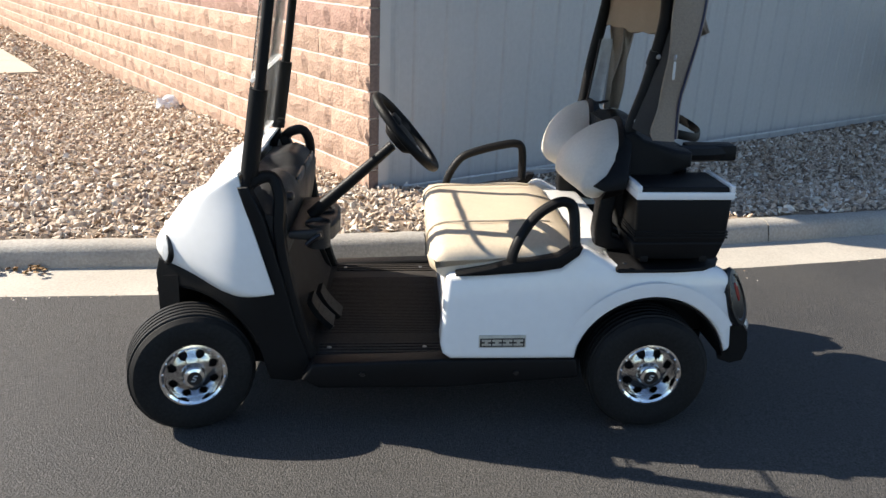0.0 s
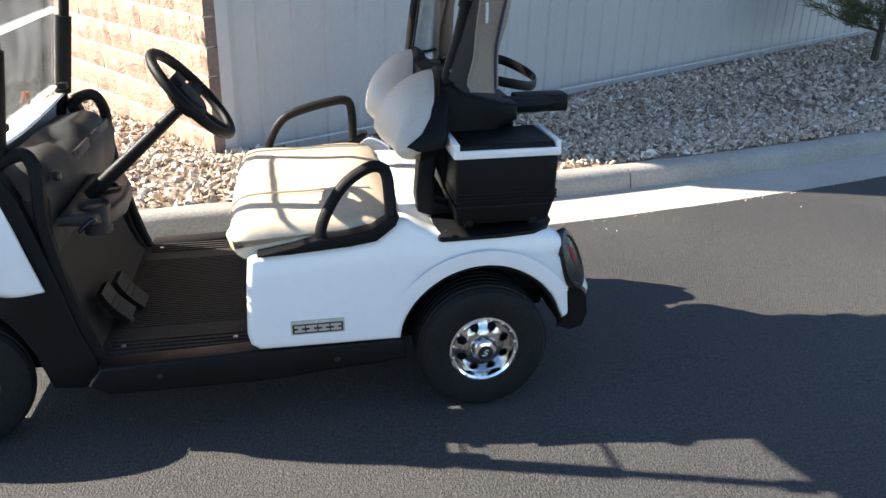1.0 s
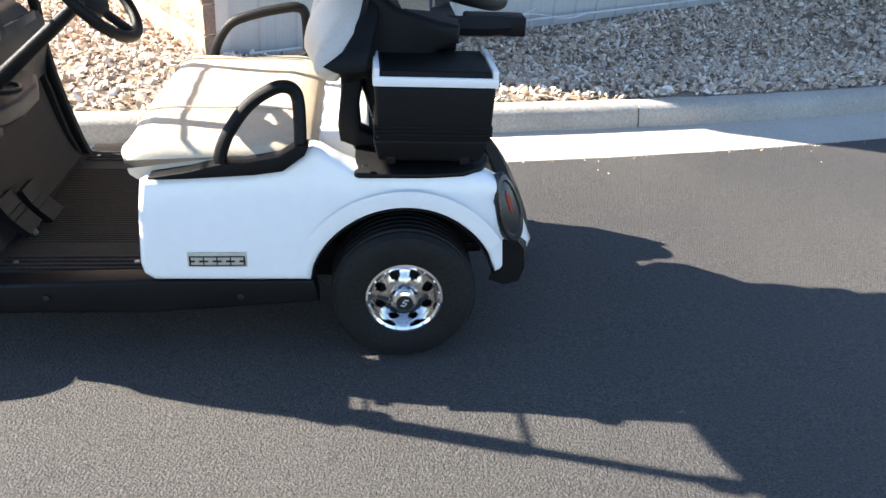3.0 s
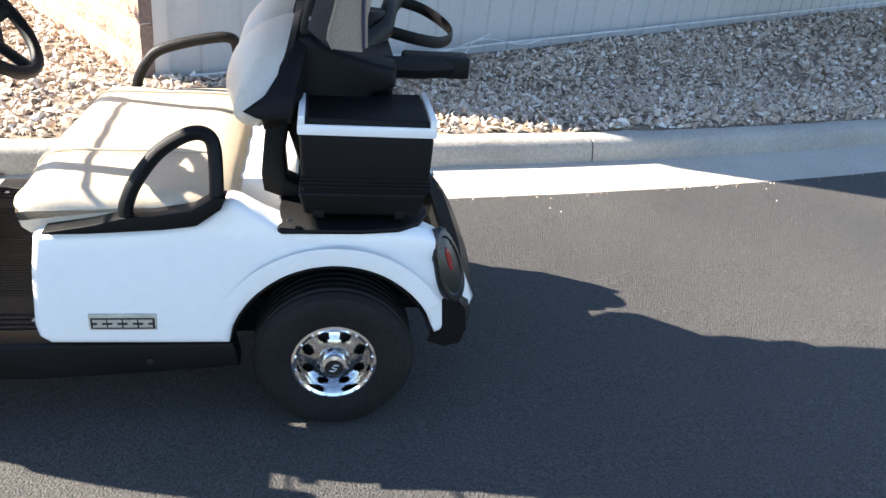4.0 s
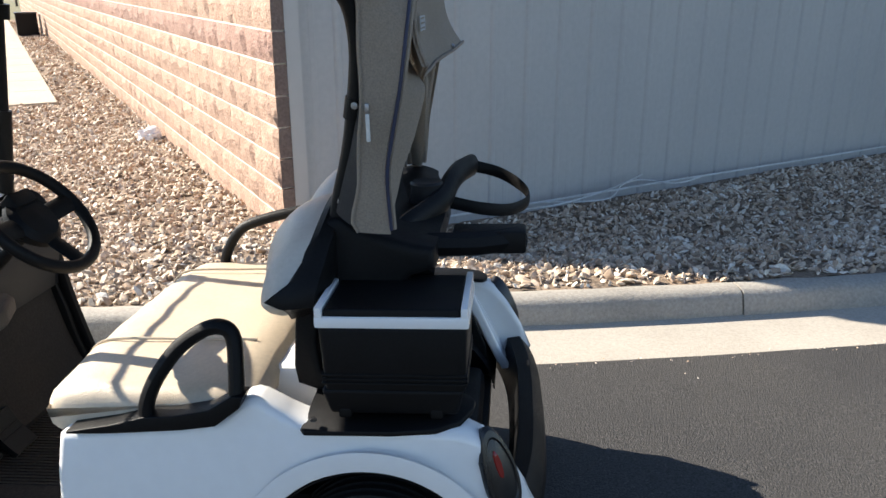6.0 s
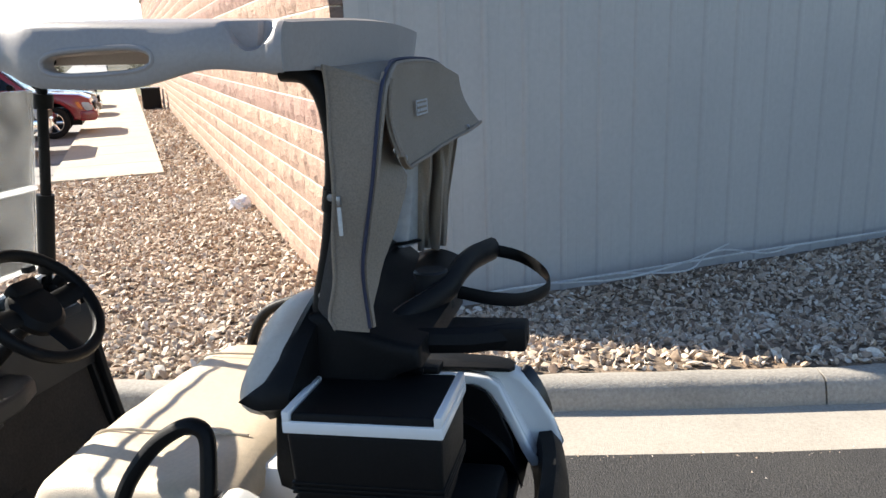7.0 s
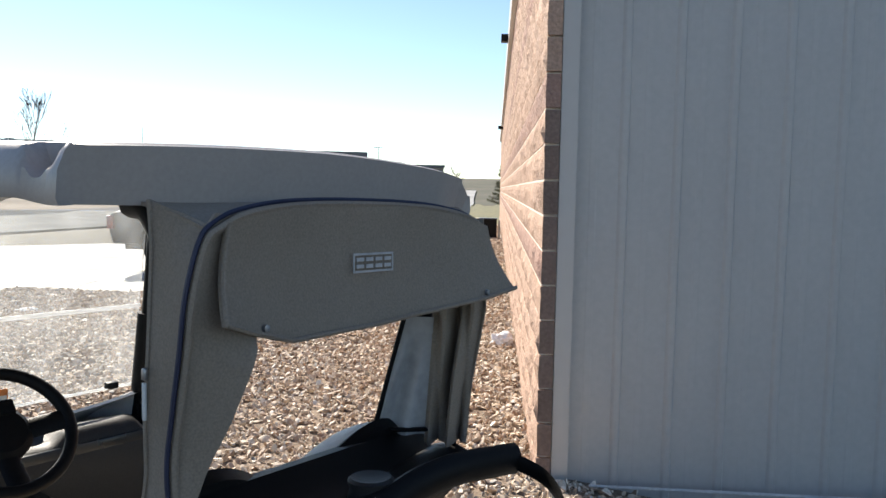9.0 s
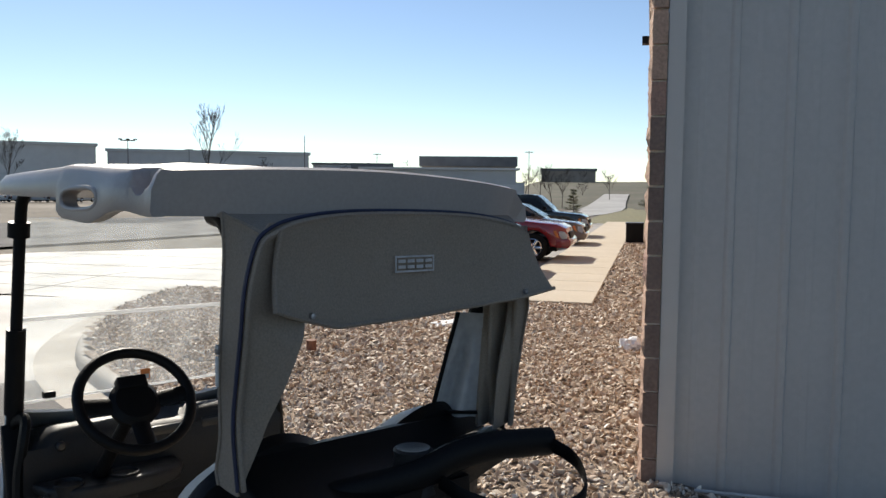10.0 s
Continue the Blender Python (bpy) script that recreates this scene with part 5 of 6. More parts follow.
def rolled(u, v):
    """Upper window rolled up and tied between the two rear posts."""
    y = lerp(0.40, -0.33, v)
    x = lerp(0.842, 0.900, v) + 0.012 * math.sin(math.pi * u)
    return (x, y, lerp(1.585, 1.394 + 0.005 * math.sin(v * 9) + 0.004 * math.sin(v * 23), u))


part("rolled_panel", surf(rolled, 8, 30, 0.012), CANVAS, cur, "rolled-up canvas panel tied under the canopy")


def lining(u, v):
    z = lerp(1.42, 1.085 - 0.03 * v, u)
    px = by_z(z, ((1.05, 0.752), (1.10, 0.764), (1.22, 0.798), (1.332, 0.829), (1.44, 0.856)))
    return (lerp(px + 0.020, front_x(z) + 0.012, v), lerp(-0.352, -0.424, v ** 0.7), z)


part("lining", surf(lining, 14, 8, 0.004), LININGM, cur, "dark grey inner lining of the side panel")
for z in (1.078,):
    part("black_tape", tube([Vector(clear_panel(0.95, t)) + Vector((0.006, -0.004, 0)) for t in (0, 0.5, 1.0)], 0.012, 6, flat=0.4), BLACK, cp)
part("buckle", box(0.872, 0.890, 0.392, 0.414, 1.03, 1.11, 0.004), BLACK, cur)
part("zip_pull", box(0.880, 0.889, -0.456, -0.451, 1.262, 1.322, 0.002), PALE, cur, "pale zip pull tab")
part("zip_slider", box(0.880, 0.890, -0.457, -0.448, 1.325, 1.345, 0.003), DULL, cur)
AS_IS = [roof, cur, bk, sh_ob] + well_rims + true_posts + list(roof.children) + cur.children_recursive

# bag rack behind the seat
body = prism([(0.70, 0.84), (0.705, 0.93), (0.722, 1.04), (0.77, 1.050), (0.81, 1.02), (0.93, 0.985), (0.99, 0.975), (0.99, 0.925), (0.93, 0.905), (0.905, 0.87), (0.87, 0.82), (0.82, 0.74), (0.78, 0.70), (0.745, 0.70)], -0.37, 0.37, 0.02, 3)
for v in body.verts:
    if v.co.y > 0:
        v.co.y *= 1 - 0.62 * sstep(0.80, 0.93, v.co.x)
rack = part("bag_rack", body, BLACK, cart, "black plastic golf bag rack")
for y0, y1 in ((-0.28, -0.195),):
    pts = [(0.96, y0 + 0.02, 0.952), (1.08, y0 + 0.04, 0.948), (1.200, y0 + 0.10, 0.945)]
    part("arm", tube(pts, 0.030, 8, flat=1.0, up=(0, 0, 1)), BLACK, rack)
part("arm_pad", box(1.02, 1.21, -0.229, -0.145, 0.918, 0.975, 0.008), BLACK, rack)
shelf_z = lambda y: by_z(y, ((-0.33, 0.925), (-0.27, 0.955), (-0.20, 0.985), (0.0, 0.998), (0.2, 1.012), (0.37, 1.022)))
part("rack_top", surf(lambda u, v: (lerp(0.795 - 0.03 * sstep(0.5, 0.0, abs(v - 0.6)), 0.985 - 0.05 * sstep(0.6, 1.0, v), u), lerp(-0.33, 0.37, v), shelf_z(lerp(-0.33, 0.37, v)) - 0.02 * (2 * u - 1) ** 2), 8, 24, 0.05), BLACK, rack, "black moulded top of the bag rack")
hol = lathe([(0.060, 0.955), (0.055, 0.985), (0.043, 1.03), (0.046, 1.045), (0.040, 1.050), (0.020, 1.046), (0.0, 1.046)], 24, (0.935, 0.004, 0), "z")
part("holder", hol, DASHM, rack, "dark grey moulded holder")
part("yoke", tube(smooth_path([(0.86, -0.24, 0.945), (0.90, -0.17, 0.972), (0.95, -0.08, 0.99), (0.98, -0.01, 1.005), (0.995, 0.08, 1.028), (1.012, 0.18, 1.036), (1.03, 0.28, 1.030), (1.04, 0.36, 1.022)], 8), 0.026, 12, flat=1.3, up=(0, 0, 1)), BLACK, rack)
lp = smooth_path([(1.03, 0.35, 1.025), (1.13, 0.35, 1.0), (1.205, 0.30, 0.965), (1.222, 0.22, 0.945), (1.17, 0.11, 0.945), (1.09, 0.04, 0.965), (1.0, 0.03, 0.985)], 8)
part("strap", tube(lp, 0.0035, 8, flat=5.0, up=(0, 0, 1)), BLACK, rack, "black bag strap loop")

# flank badge
bdg = part("badge", box(0.220, 0.389, -0.6, -0.5925, 0.343, 0.391, 0.003), BADGE, cart, "silver and black oblong maker badge")
for v in bdg.data.vertices:
    v.co.y += 0.004
part("border", merge(box(0.225, 0.384, -0.5972, -0.595, 0.348, 0.380, 0.001), bmesh.new()), BLACKG, bdg)
b2 = bmesh.new()
for k in range(4):
    x0 = 0.2305 + k * 0.0380
    box(x0, x0 + 0.034, -0.5990, -0.5965, 0.353, 0.3605, bm=b2)
    box(x0, x0 + 0.034, -0.5990, -0.5965, 0.3675, 0.376, bm=b2)
    box(x0 + 0.011, x0 + 0.023, -0.5990, -0.5965, 0.3605, 0.3675, bm=b2)
part("mark", b2, BADGE, bdg, "raised pale block shapes")

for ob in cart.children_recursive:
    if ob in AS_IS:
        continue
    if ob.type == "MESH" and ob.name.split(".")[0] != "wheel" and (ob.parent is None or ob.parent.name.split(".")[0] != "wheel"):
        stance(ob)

# ---- cooler box on its carrier ----
cooler = new("cooler")
cooler.matrix_basis = CART @ Matrix.Translation((-0.034, -0.027, 0.012))
tagged(cooler, "black insulated cooler with white lid rim on the cart deck", "cooler")
def taper_box(x0, x1, y0, y1, z0, z1, t, bevel):
    b = box(x0, x1, y0, y1, z0, z1)
    for v in b.verts:
        if v.co.z < (z0 + z1) / 2:
            v.co.x += t if v.co.x < (x0 + x1) / 2 else -t
            v.co.y += t if v.co.y < (y0 + y1) / 2 else -t
    bmesh.ops.bevel(b, geom=b.edges[:], offset=bevel, segments=3, profile=0.5, affect="EDGES")
    return b
part("body", taper_box(0.779, 1.110, -0.532, -0.295, 0.690, 0.848, 0.006, 0.012), BLACK, cooler)
for z in (0.712, 0.722, 0.732):
    part("rib", box(0.780, 1.109, -0.5305, -0.297, z, z + 0.006, 0.002), BLACK, cooler)
part("lid_rim", box(0.774, 1.115, -0.537, -0.290, 0.846, 0.872, 0.005), WHITE, cooler, "white lid rim")
part("lid", taper_box(0.796, 1.093, -0.528, -0.298, 0.870, 0.888, -0.004, 0.004), BLACK, cooler, "black lid panel")
for x in (0.776, 1.097):
    part("lid_post", box(x, x + 0.016, -0.537, -0.290, 0.870, 0.893, 0.003), WHITE, cooler, "white raised lid end")
part("carrier", taper_box(0.775, 1.10, -0.530, -0.300, 0.634, 0.700, 0.016, 0.010), BLACK, cooler, "black carrier tray")
for x in (0.81, 1.02):
    part("foot", box(x, x + 0.03, -0.518, -0.48, 0.626, 0.652, 0.005), BLACK, cooler)

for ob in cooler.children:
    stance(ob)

# ---- parked vehicles ----


def car_paint(name, c, coat=0.8):
    return mat(name, c, tuple(v * 0.85 for v in c), rough=0.25, coat=coat, spec=0.5 * coat / 0.8, s1=1, s2=20, fine=0.03, obj=True, rvar=0.05)


def car_wheel(parent, x, y, r, w, sd):
    b = lathe([(r * 0.62, -w * 0.42), (r * 0.72, -w * 0.5), (r * 0.9, -w * 0.5), (r * 0.985, -w * 0.4), (r, -w * 0.25), (r, w * 0.25), (r * 0.985, w * 0.4), (r * 0.9, w * 0.5), (r * 0.72, w * 0.5), (r * 0.62, w * 0.42)], 36)
    wl = part("wheel", b, RUBBER, parent, "black road tyre on a bright alloy rim")
    wl.location = (x, y, r)
    b = lathe([(r * 0.64, sd * w * 0.20), (r * 0.64, sd * w * 0.46), (r * 0.60, sd * w * 0.49), (r * 0.57, sd * w * 0.40), (r * 0.55, sd * w * 0.1)], 36)
    lathe([(0.0, sd * w * 0.46), (r * 0.15, sd * w * 0.44), (r * 0.18, sd * w * 0.36)], 20, bm=b)
    for k in range(6):
        a = 2 * math.pi * k / 6
        tube([(r * 0.12 * math.cos(a), sd * w * 0.40, r * 0.12 * math.sin(a)), (r * 0.36 * math.cos(a), sd * w * 0.40, r * 0.36 * math.sin(a)), (r * 0.6 * math.cos(a), sd * w * 0.36, r * 0.6 * math.sin(a))], r * 0.10, 6, flat=0.4, up=(0, 1, 0), bm=b)
    part("rim", b, CHROME, wl)
    part("brake", lathe([(r * 0.55, sd * w * 0.08), (0.0, sd * w * 0.1)], 20), BLACK, wl)


def car(kind, paint, label):
    """Nose at x = 0, tail towards -x, wheels on z = 0."""
    spec = {
        "pickup": dict(L=5.7, W=1.98, wb=3.6, fo=0.93, r=0.42, sill=0.50, hood=1.12, belt=1.20, roof=1.92, cab=(-1.55, -2.15, -4.0, -4.15), nose=0.75),
        "sedan": dict(L=4.75, W=1.82, wb=2.75, fo=0.95, r=0.33, sill=0.28, hood=0.86, belt=0.95, roof=1.46, cab=(-1.35, -2.15, -3.55, -4.25), nose=0.55),
        "suv": dict(L=4.8, W=1.88, wb=2.8, fo=0.92, r=0.37, sill=0.40, hood=1.02, belt=1.10, roof=1.74, cab=(-1.35, -2.0, -4.3, -4.72), nose=0.65),
    }[kind]
    L, W, r, sill, hood, belt, roof = spec["L"], spec["W"], spec["r"], spec["sill"], spec["hood"], spec["belt"], spec["roof"]
    xf, xr = -spec["fo"], -spec["fo"] - spec["wb"]
    c = new("pickup_truck" if kind == "pickup" else ("car" if kind == "sedan" else "suv"))
    tagged(c, label, "pickup truck" if kind == "pickup" else "car", group="cars parked along the sidewalk")
    cab = spec["cab"]
    ra = r * 1.22
    lower = [(-0.10, sill), (-0.02, sill + 0.12), (-0.01, spec["nose"]), (-0.08, hood - 0.14), (-0.30, hood - 0.04), (-0.75, hood), (cab[0] + 0.1, belt - 0.03), (cab[0] - 0.3, belt),
             (-L * 0.6, belt + 0.02), (-L + 0.25, belt), (-L + 0.02, belt - 0.06), (-L, sill + 0.25), (-L + 0.08, sill)]
    lower += arc(xr, r, ra, 195, -15, 12)[::1]
    lower = lower[:13] + [(xr - ra, sill)] + arc(xr, r, ra, 165, 15, 12) + [(xr + ra, sill), (xf - ra, sill)] + arc(xf, r, ra, 165, 15, 12) + [(xf + ra, sill)]
    b = prism(lower, -W / 2, W / 2, 0.05, 3)
    for v in b.verts:
        v.co.y *= 1 - 0.10 * sstep(-0.55, 0.0, v.co.x) - 0.05 * sstep(-L + 0.5, -L, v.co.x) - 0.04 * sstep(belt - 0.35, belt, v.co.z)
    body = part("body", b, paint, c, angle=40)
    green = [(cab[0], belt - 0.02), (cab[1], roof - 0.04), (cab[1] - 0.25, roof), (cab[2] + 0.2, roof - 0.01), (cab[2], roof - 0.05), (cab[3], belt)]
    b = prism(green, -W / 2 + 0.04, W / 2 - 0.04, 0.04, 3)
    for v in b.verts:
        v.co.y *= 1 - 0.20 * sstep(belt, roof, v.co.z)
    part("cabin", b, paint, c, angle=40)
    for sd in (-1, 1):
        mid = (cab[1] + cab[2]) / 2
        for w0 in ([(cab[0] - 0.22, belt + 0.06), (cab[1] - 0.06, roof - 0.12), (mid + 0.05, roof - 0.10), (mid + 0.05, belt + 0.06)], [(mid - 0.05, belt + 0.06), (mid - 0.05, roof - 0.10), (cab[2] + 0.02, roof - 0.14), (cab[3] + 0.22, belt + 0.08)]):
            b = bmesh.new()
            ins = [b.verts.new((px, sd * ((W / 2 - 0.04) * (1 - 0.20 * sstep(belt, roof, pz)) + 0.004), pz)) for px, pz in w0]
            b.faces.new(ins)
            bmesh.ops.solidify(b, geom=b.faces[:], thickness=0.004)
            part("side_window", b, CARGLASS, c, smooth=False)
        b = tube([(cab[0] - 0.32, sd * (W / 2 - 0.02), belt + 0.1), (cab[0] - 0.32, sd * (W / 2 + 0.10), belt + 0.12), (cab[0] - 0.32, sd * (W / 2 + 0.20), belt + 0.12)], 0.075, 8, flat=0.9)
        part("mirror", b, BLACK, c)
        hz = spec["nose"] + 0.05
        hl = part("headlight", prism([(-0.36, hz + 0.14), (-0.10, hz + 0.10), (-0.015, hz), (-0.05, hz - 0.12), (-0.20, hz - 0.08)], sd * (W / 2 - 0.075), sd * (W / 2 - 0.30), 0.02, 2), LENS, c, "clear headlight")
        part("turn_lens", prism([(-0.40, hz + 0.12), (-0.32, hz + 0.12), (-0.24, hz - 0.06), (-0.34, hz - 0.02)], sd * (W / 2 - 0.055), sd * (W / 2 - 0.12), 0.01, 1), ORANGE, hl)
        part("taillight", box(-L - 0.015, -L + 0.12, sd * (W / 2 - 0.05) - 0.07, sd * (W / 2 - 0.05) + 0.02, belt - 0.38, belt - 0.10, 0.015), REDL, c)
        part("door_handle", box(mid + 0.12, mid + 0.32, sd * (W / 2 - 0.01) - 0.012, sd * (W / 2 - 0.01) + 0.012, belt - 0.14, belt - 0.10, 0.008), CHROME if kind == "pickup" else paint, c)
        car_wheel(c, xf, sd * (W / 2 - 0.125), r, 0.24, sd)
        car_wheel(c, xr, sd * (W / 2 - 0.125), r, 0.24, sd)
    dx, dz = cab[0] - cab[1], roof - 0.04 - belt
    b = bmesh.new()
    q = [b.verts.new(p) for p in ((cab[0] + 0.008 - 0.06, -W / 2 + 0.16, belt + 0.06), (cab[0] + 0.008 - 0.06, W / 2 - 0.16, belt + 0.06), (cab[1] + 0.06, W / 2 - 0.28, roof - 0.09), (cab[1] + 0.06, -W / 2 + 0.28, roof - 0.09))]
    for v in q:
        v.co += Vector((0.022, 0, 0.022))
    b.faces.new(q)
    bmesh.ops.solidify(b, geom=b.faces[:], thickness=0.006)
    part("windshield", b, CARGLASS, c, smooth=False)
    chrome = CHROME if kind == "pickup" else BLACK
    part("front_bumper", prism([(-0.32, sill - 0.02), (0.0, sill - 0.02), (0.06, sill + 0.05), (0.06, sill + 0.17), (0.0, sill + 0.22), (-0.32, sill + 0.20)], -W / 2 + 0.03, W / 2 - 0.03, 0.03, 3), chrome if kind == "pickup" else paint, c, "front bumper")
    part("grille", box(-0.04, 0.012, -W * 0.26, W * 0.26, spec["nose"] - 0.10, spec["nose"] + 0.13, 0.015), CHROME if kind == "pickup" else BLACK, c, "front grille")
    part("grille_mesh", box(0.005, 0.018, -W * 0.23, W * 0.23, spec["nose"] - 0.06, spec["nose"] + 0.09, 0.005), BLACK, c)
    part("underside", box(-L + 0.3, -0.3, -W / 2 + 0.15, W / 2 - 0.15, sill - 0.12, sill + 0.25, 0.02), BLACK, c)
    for sd in (-1, 1):
        for wx in (xf, xr):
            part("wheel_well", surf(lambda u, v, s=sd, w=wx: (w + ra * 0.99 * math.cos(radians(180 - 180 * u)), s * lerp(W / 2 - 0.06, W / 2 - 0.5, v), r + ra * 0.99 * math.sin(radians(180 - 180 * u))), 12, 1, 0.004), BLACK, c)
    return c


def park(ob, u, v, z, turn=0.0):
    """Nose towards the sidewalk; u, v of the front axle's near wheel."""
    p = wall_pt(u, v, z)
    ob.matrix_basis = pose(p.x, p.y, p.z, 0, 0, math.degrees(math.atan2(VDIR.y, VDIR.x)) + turn)


NAVY = car_paint("dark_navy_paint", (0.008, 0.010, 0.016), 0.25)
REDP = car_paint("red_paint", (0.24, 0.014, 0.016))
GOLD = car_paint("tan_paint", (0.17, 0.135, 0.10))
GREENP = car_paint("dark_green_paint", (0.012, 0.022, 0.020))
SILVER = car_paint("silver_paint", (0.45, 0.46, 0.47))
truck = car("pickup", NAVY, "dark navy pickup truck with chrome front bumper")
park(truck, 12.6, -2.72, -0.10)
red = car("suv", REDP, "red crossover car with alloy wheels parked nose-in")
park(red, 16.6, -2.02, -0.12)
gold = car("sedan", GOLD, "tan sedan parked nose-in")
park(gold, 22.6, -2.10, -0.14)
suv = car("suv", GREENP, "dark green sport utility vehicle parked nose-in")
park(suv, 27.2, -2.32, -0.16)


def far(az, dist, z=0.0):
    """A place by its bearing from the drive, degrees left of +y."""
    a = radians(az - 0.9 * sstep(45, 80, az))
    return Vector((2.25 - dist * math.sin(a), -0.99 + dist * math.cos(a), z))


sil = car("sedan", SILVER, "silver car in a far parking row")
sil["group"] = "cars in the far lot"
for i, az in enumerate((81.6, 80.5, 79.4, 78.3, 77.2, 76.3)):
    p = far(az, 120)
    m = pose(p.x, p.y, -0.3, 0, 0, az + 60)
    if i == 0:
        sil.matrix_basis = m
    else:
        copy_thing(sil, m)

# ---- distant buildings, poles, road, trees ----
FARWALL = mat("far_warehouse_wall", (0.60, 0.58, 0.55), (0.53, 0.51, 0.48), rough=0.8, s1=0.05, s2=0.6, fine=0.05)
FARWHITE = mat("far_white_wall", (0.52, 0.51, 0.49), rough=0.8, s1=0.05, s2=0.6, fine=0.05)
FARDARK = mat("far_dark_roof", (0.16, 0.16, 0.165), rough=0.8, s1=0.1, s2=1)
FARBROWN = mat("far_brown_wall", (0.34, 0.28, 0.23), rough=0.85, s1=0.1, s2=1)
FARROAD = mat("far_road", (0.36, 0.35, 0.33), rough=0.7, s1=0.1, s2=1)
FARGREEN = mat("verge_grass", (0.15, 0.14, 0.06), (0.20, 0.165, 0.09), rough=0.95, s1=0.2, s2=3, fine=0.3)
POLE = mat("pole_grey", (0.16, 0.14, 0.12), rough=0.7)


def far_building(az0, az1, dist, top, wall, roof_m, label, roof_h=0.7, doors=0):
    a, b = far(az0, dist), far(az1, dist)
    along = (b - a)
    length = along.length
    along.normalize()
    back = Vector((-along.y, along.x, 0)) * 1.0
    if back.dot(a) < 0:
        back = -back
    bld = new("warehouse")
    tagged(bld, label, "building")
    depth = 35.0

    def bx(name, s0, s1, d0, d1, z0, z1, m, par):
        vs = [a + along * s + back * d + Vector((0, 0, z)) for z in (z0, z1) for s, d in ((s0, d0), (s1, d0), (s1, d1), (s0, d1))]
        return solid(name, vs, [(0, 3, 2, 1), (4, 5, 6, 7), (0, 1, 5, 4), (1, 2, 6, 5), (2, 3, 7, 6), (3, 0, 4, 7)], m, par, smooth=False)
    bx("wall", 0, length, 0, depth, -0.42, top - roof_h, wall, bld)
    bx("roof", -0.4, length + 0.4, -0.4, depth, top - roof_h + 0.01, top, roof_m, bld)
    for i in range(doors):
        s = length * (i + 0.6) / (doors + 0.4)
        d = bx("door", s, s + 4.0, -0.08, 0.0, -0.4, min(4.2, (top - roof_h) * 0.6), roof_m, bld)
        bx("frame", s - 0.2, s + 4.2, -0.05, -0.002, -0.4, min(4.5, (top - roof_h) * 0.66), FARWHITE, d)
    return bld


far_building(83.5, 75.9, 190, 11.2, FARWALL, FARWALL, "long grey-tan warehouse across the field", 0.6, 3)
far_building(75.2, 61.5, 205, 10.9, FARWALL, FARWALL, "wide grey-tan warehouse with loading doors", 0.7, 5)
far_building(61.2, 57.0, 230, 9.2, FARWALL, FARDARK, "low grey building far across the field", 0.5)
far_building(58.3, 55.4, 210, 8.6, FARBROWN, FARDARK, "low brown building with dark roof", 2.4)
far_building(57.6, 46.3, 92, 4.3, FARWHITE, FARWALL, "long low white metal building beyond the lot", 0.25, 4)
far_building(53.2, 46.4, 130, 7.2, FARBROWN, FARDARK, "dark-roofed building behind the white one", 1.6)
far_building(44.5, 40.7, 260, 9.0, FARBROWN, FARDARK, "brown brick building on the rise beyond the road", 0.8, 1)


def hill_z(d):
    return 5.6 * sstep(100, 300, d)


def rise():
    """Low grassy swell that carries the street and the brick building."""
    verts, faces = [], []
    azs, ds = np.linspace(47.5, 33.0, 24), np.linspace(95, 420, 22)
    for az in azs:
        for d in ds:
            k = sstep(47.5, 44.5, az)
            verts.append(far(az, d, -0.40 + hill_z(d) * k + 0.15 * noise.noise(Vector((az, d * 0.03, 2)))))
    n = len(ds)
    for i in range(len(azs) - 1):
        for j in range(n - 1):
            a = i * n + j
            faces.append((a, a + 1, a + n + 1, a + n))
    tagged(solid("hillside", verts, faces, HILL), "low brown grassy rise beyond the parking lot", "grass", kind="structure")


rise()


def far_strip(name, pts, width, z, m, label, category):
    P = [Vector((p.x, p.y)) for p in pts]
    verts, faces = [], []
    for i, p in enumerate(P):
        t = (P[min(i + 1, len(P) - 1)] - P[max(i - 1, 0)]).normalized()
        n = Vector((-t.y, t.x)) * width / 2
        verts += [(p.x + n.x, p.y + n.y, z + pts[i].z), (p.x - n.x, p.y - n.y, z + pts[i].z)]
    faces = [(2 * i, 2 * i + 1, 2 * i + 3, 2 * i + 2) for i in range(len(P) - 1)]
    ob = solid(name, verts, faces, m, smooth=False)
    tagged(ob, label, category, kind="structure")


far_strip("access_road", [Vector((-22, -34, 0)), Vector((-38, 6, 0)), Vector((-45, 21, 0)), Vector((-66, 60, 0))], 17, -0.33, LOT, "grey asphalt road beyond the driveway", "road")
far_strip("street", [far(45, 62), far(41.8, 75), far(40.4, 90)] + [far(40.0 - 0.012 * (d - 100), d, hill_z(d) + 0.14) for d in range(100, 172, 6)], 5, -0.355, FARROAD, "pale street curving past the lot", "road")
far_strip("verge", [far(36.8, 46), far(36.8, 104)], 9, -0.385, FARGREEN, "greenish grass verge beside the street", "grass")


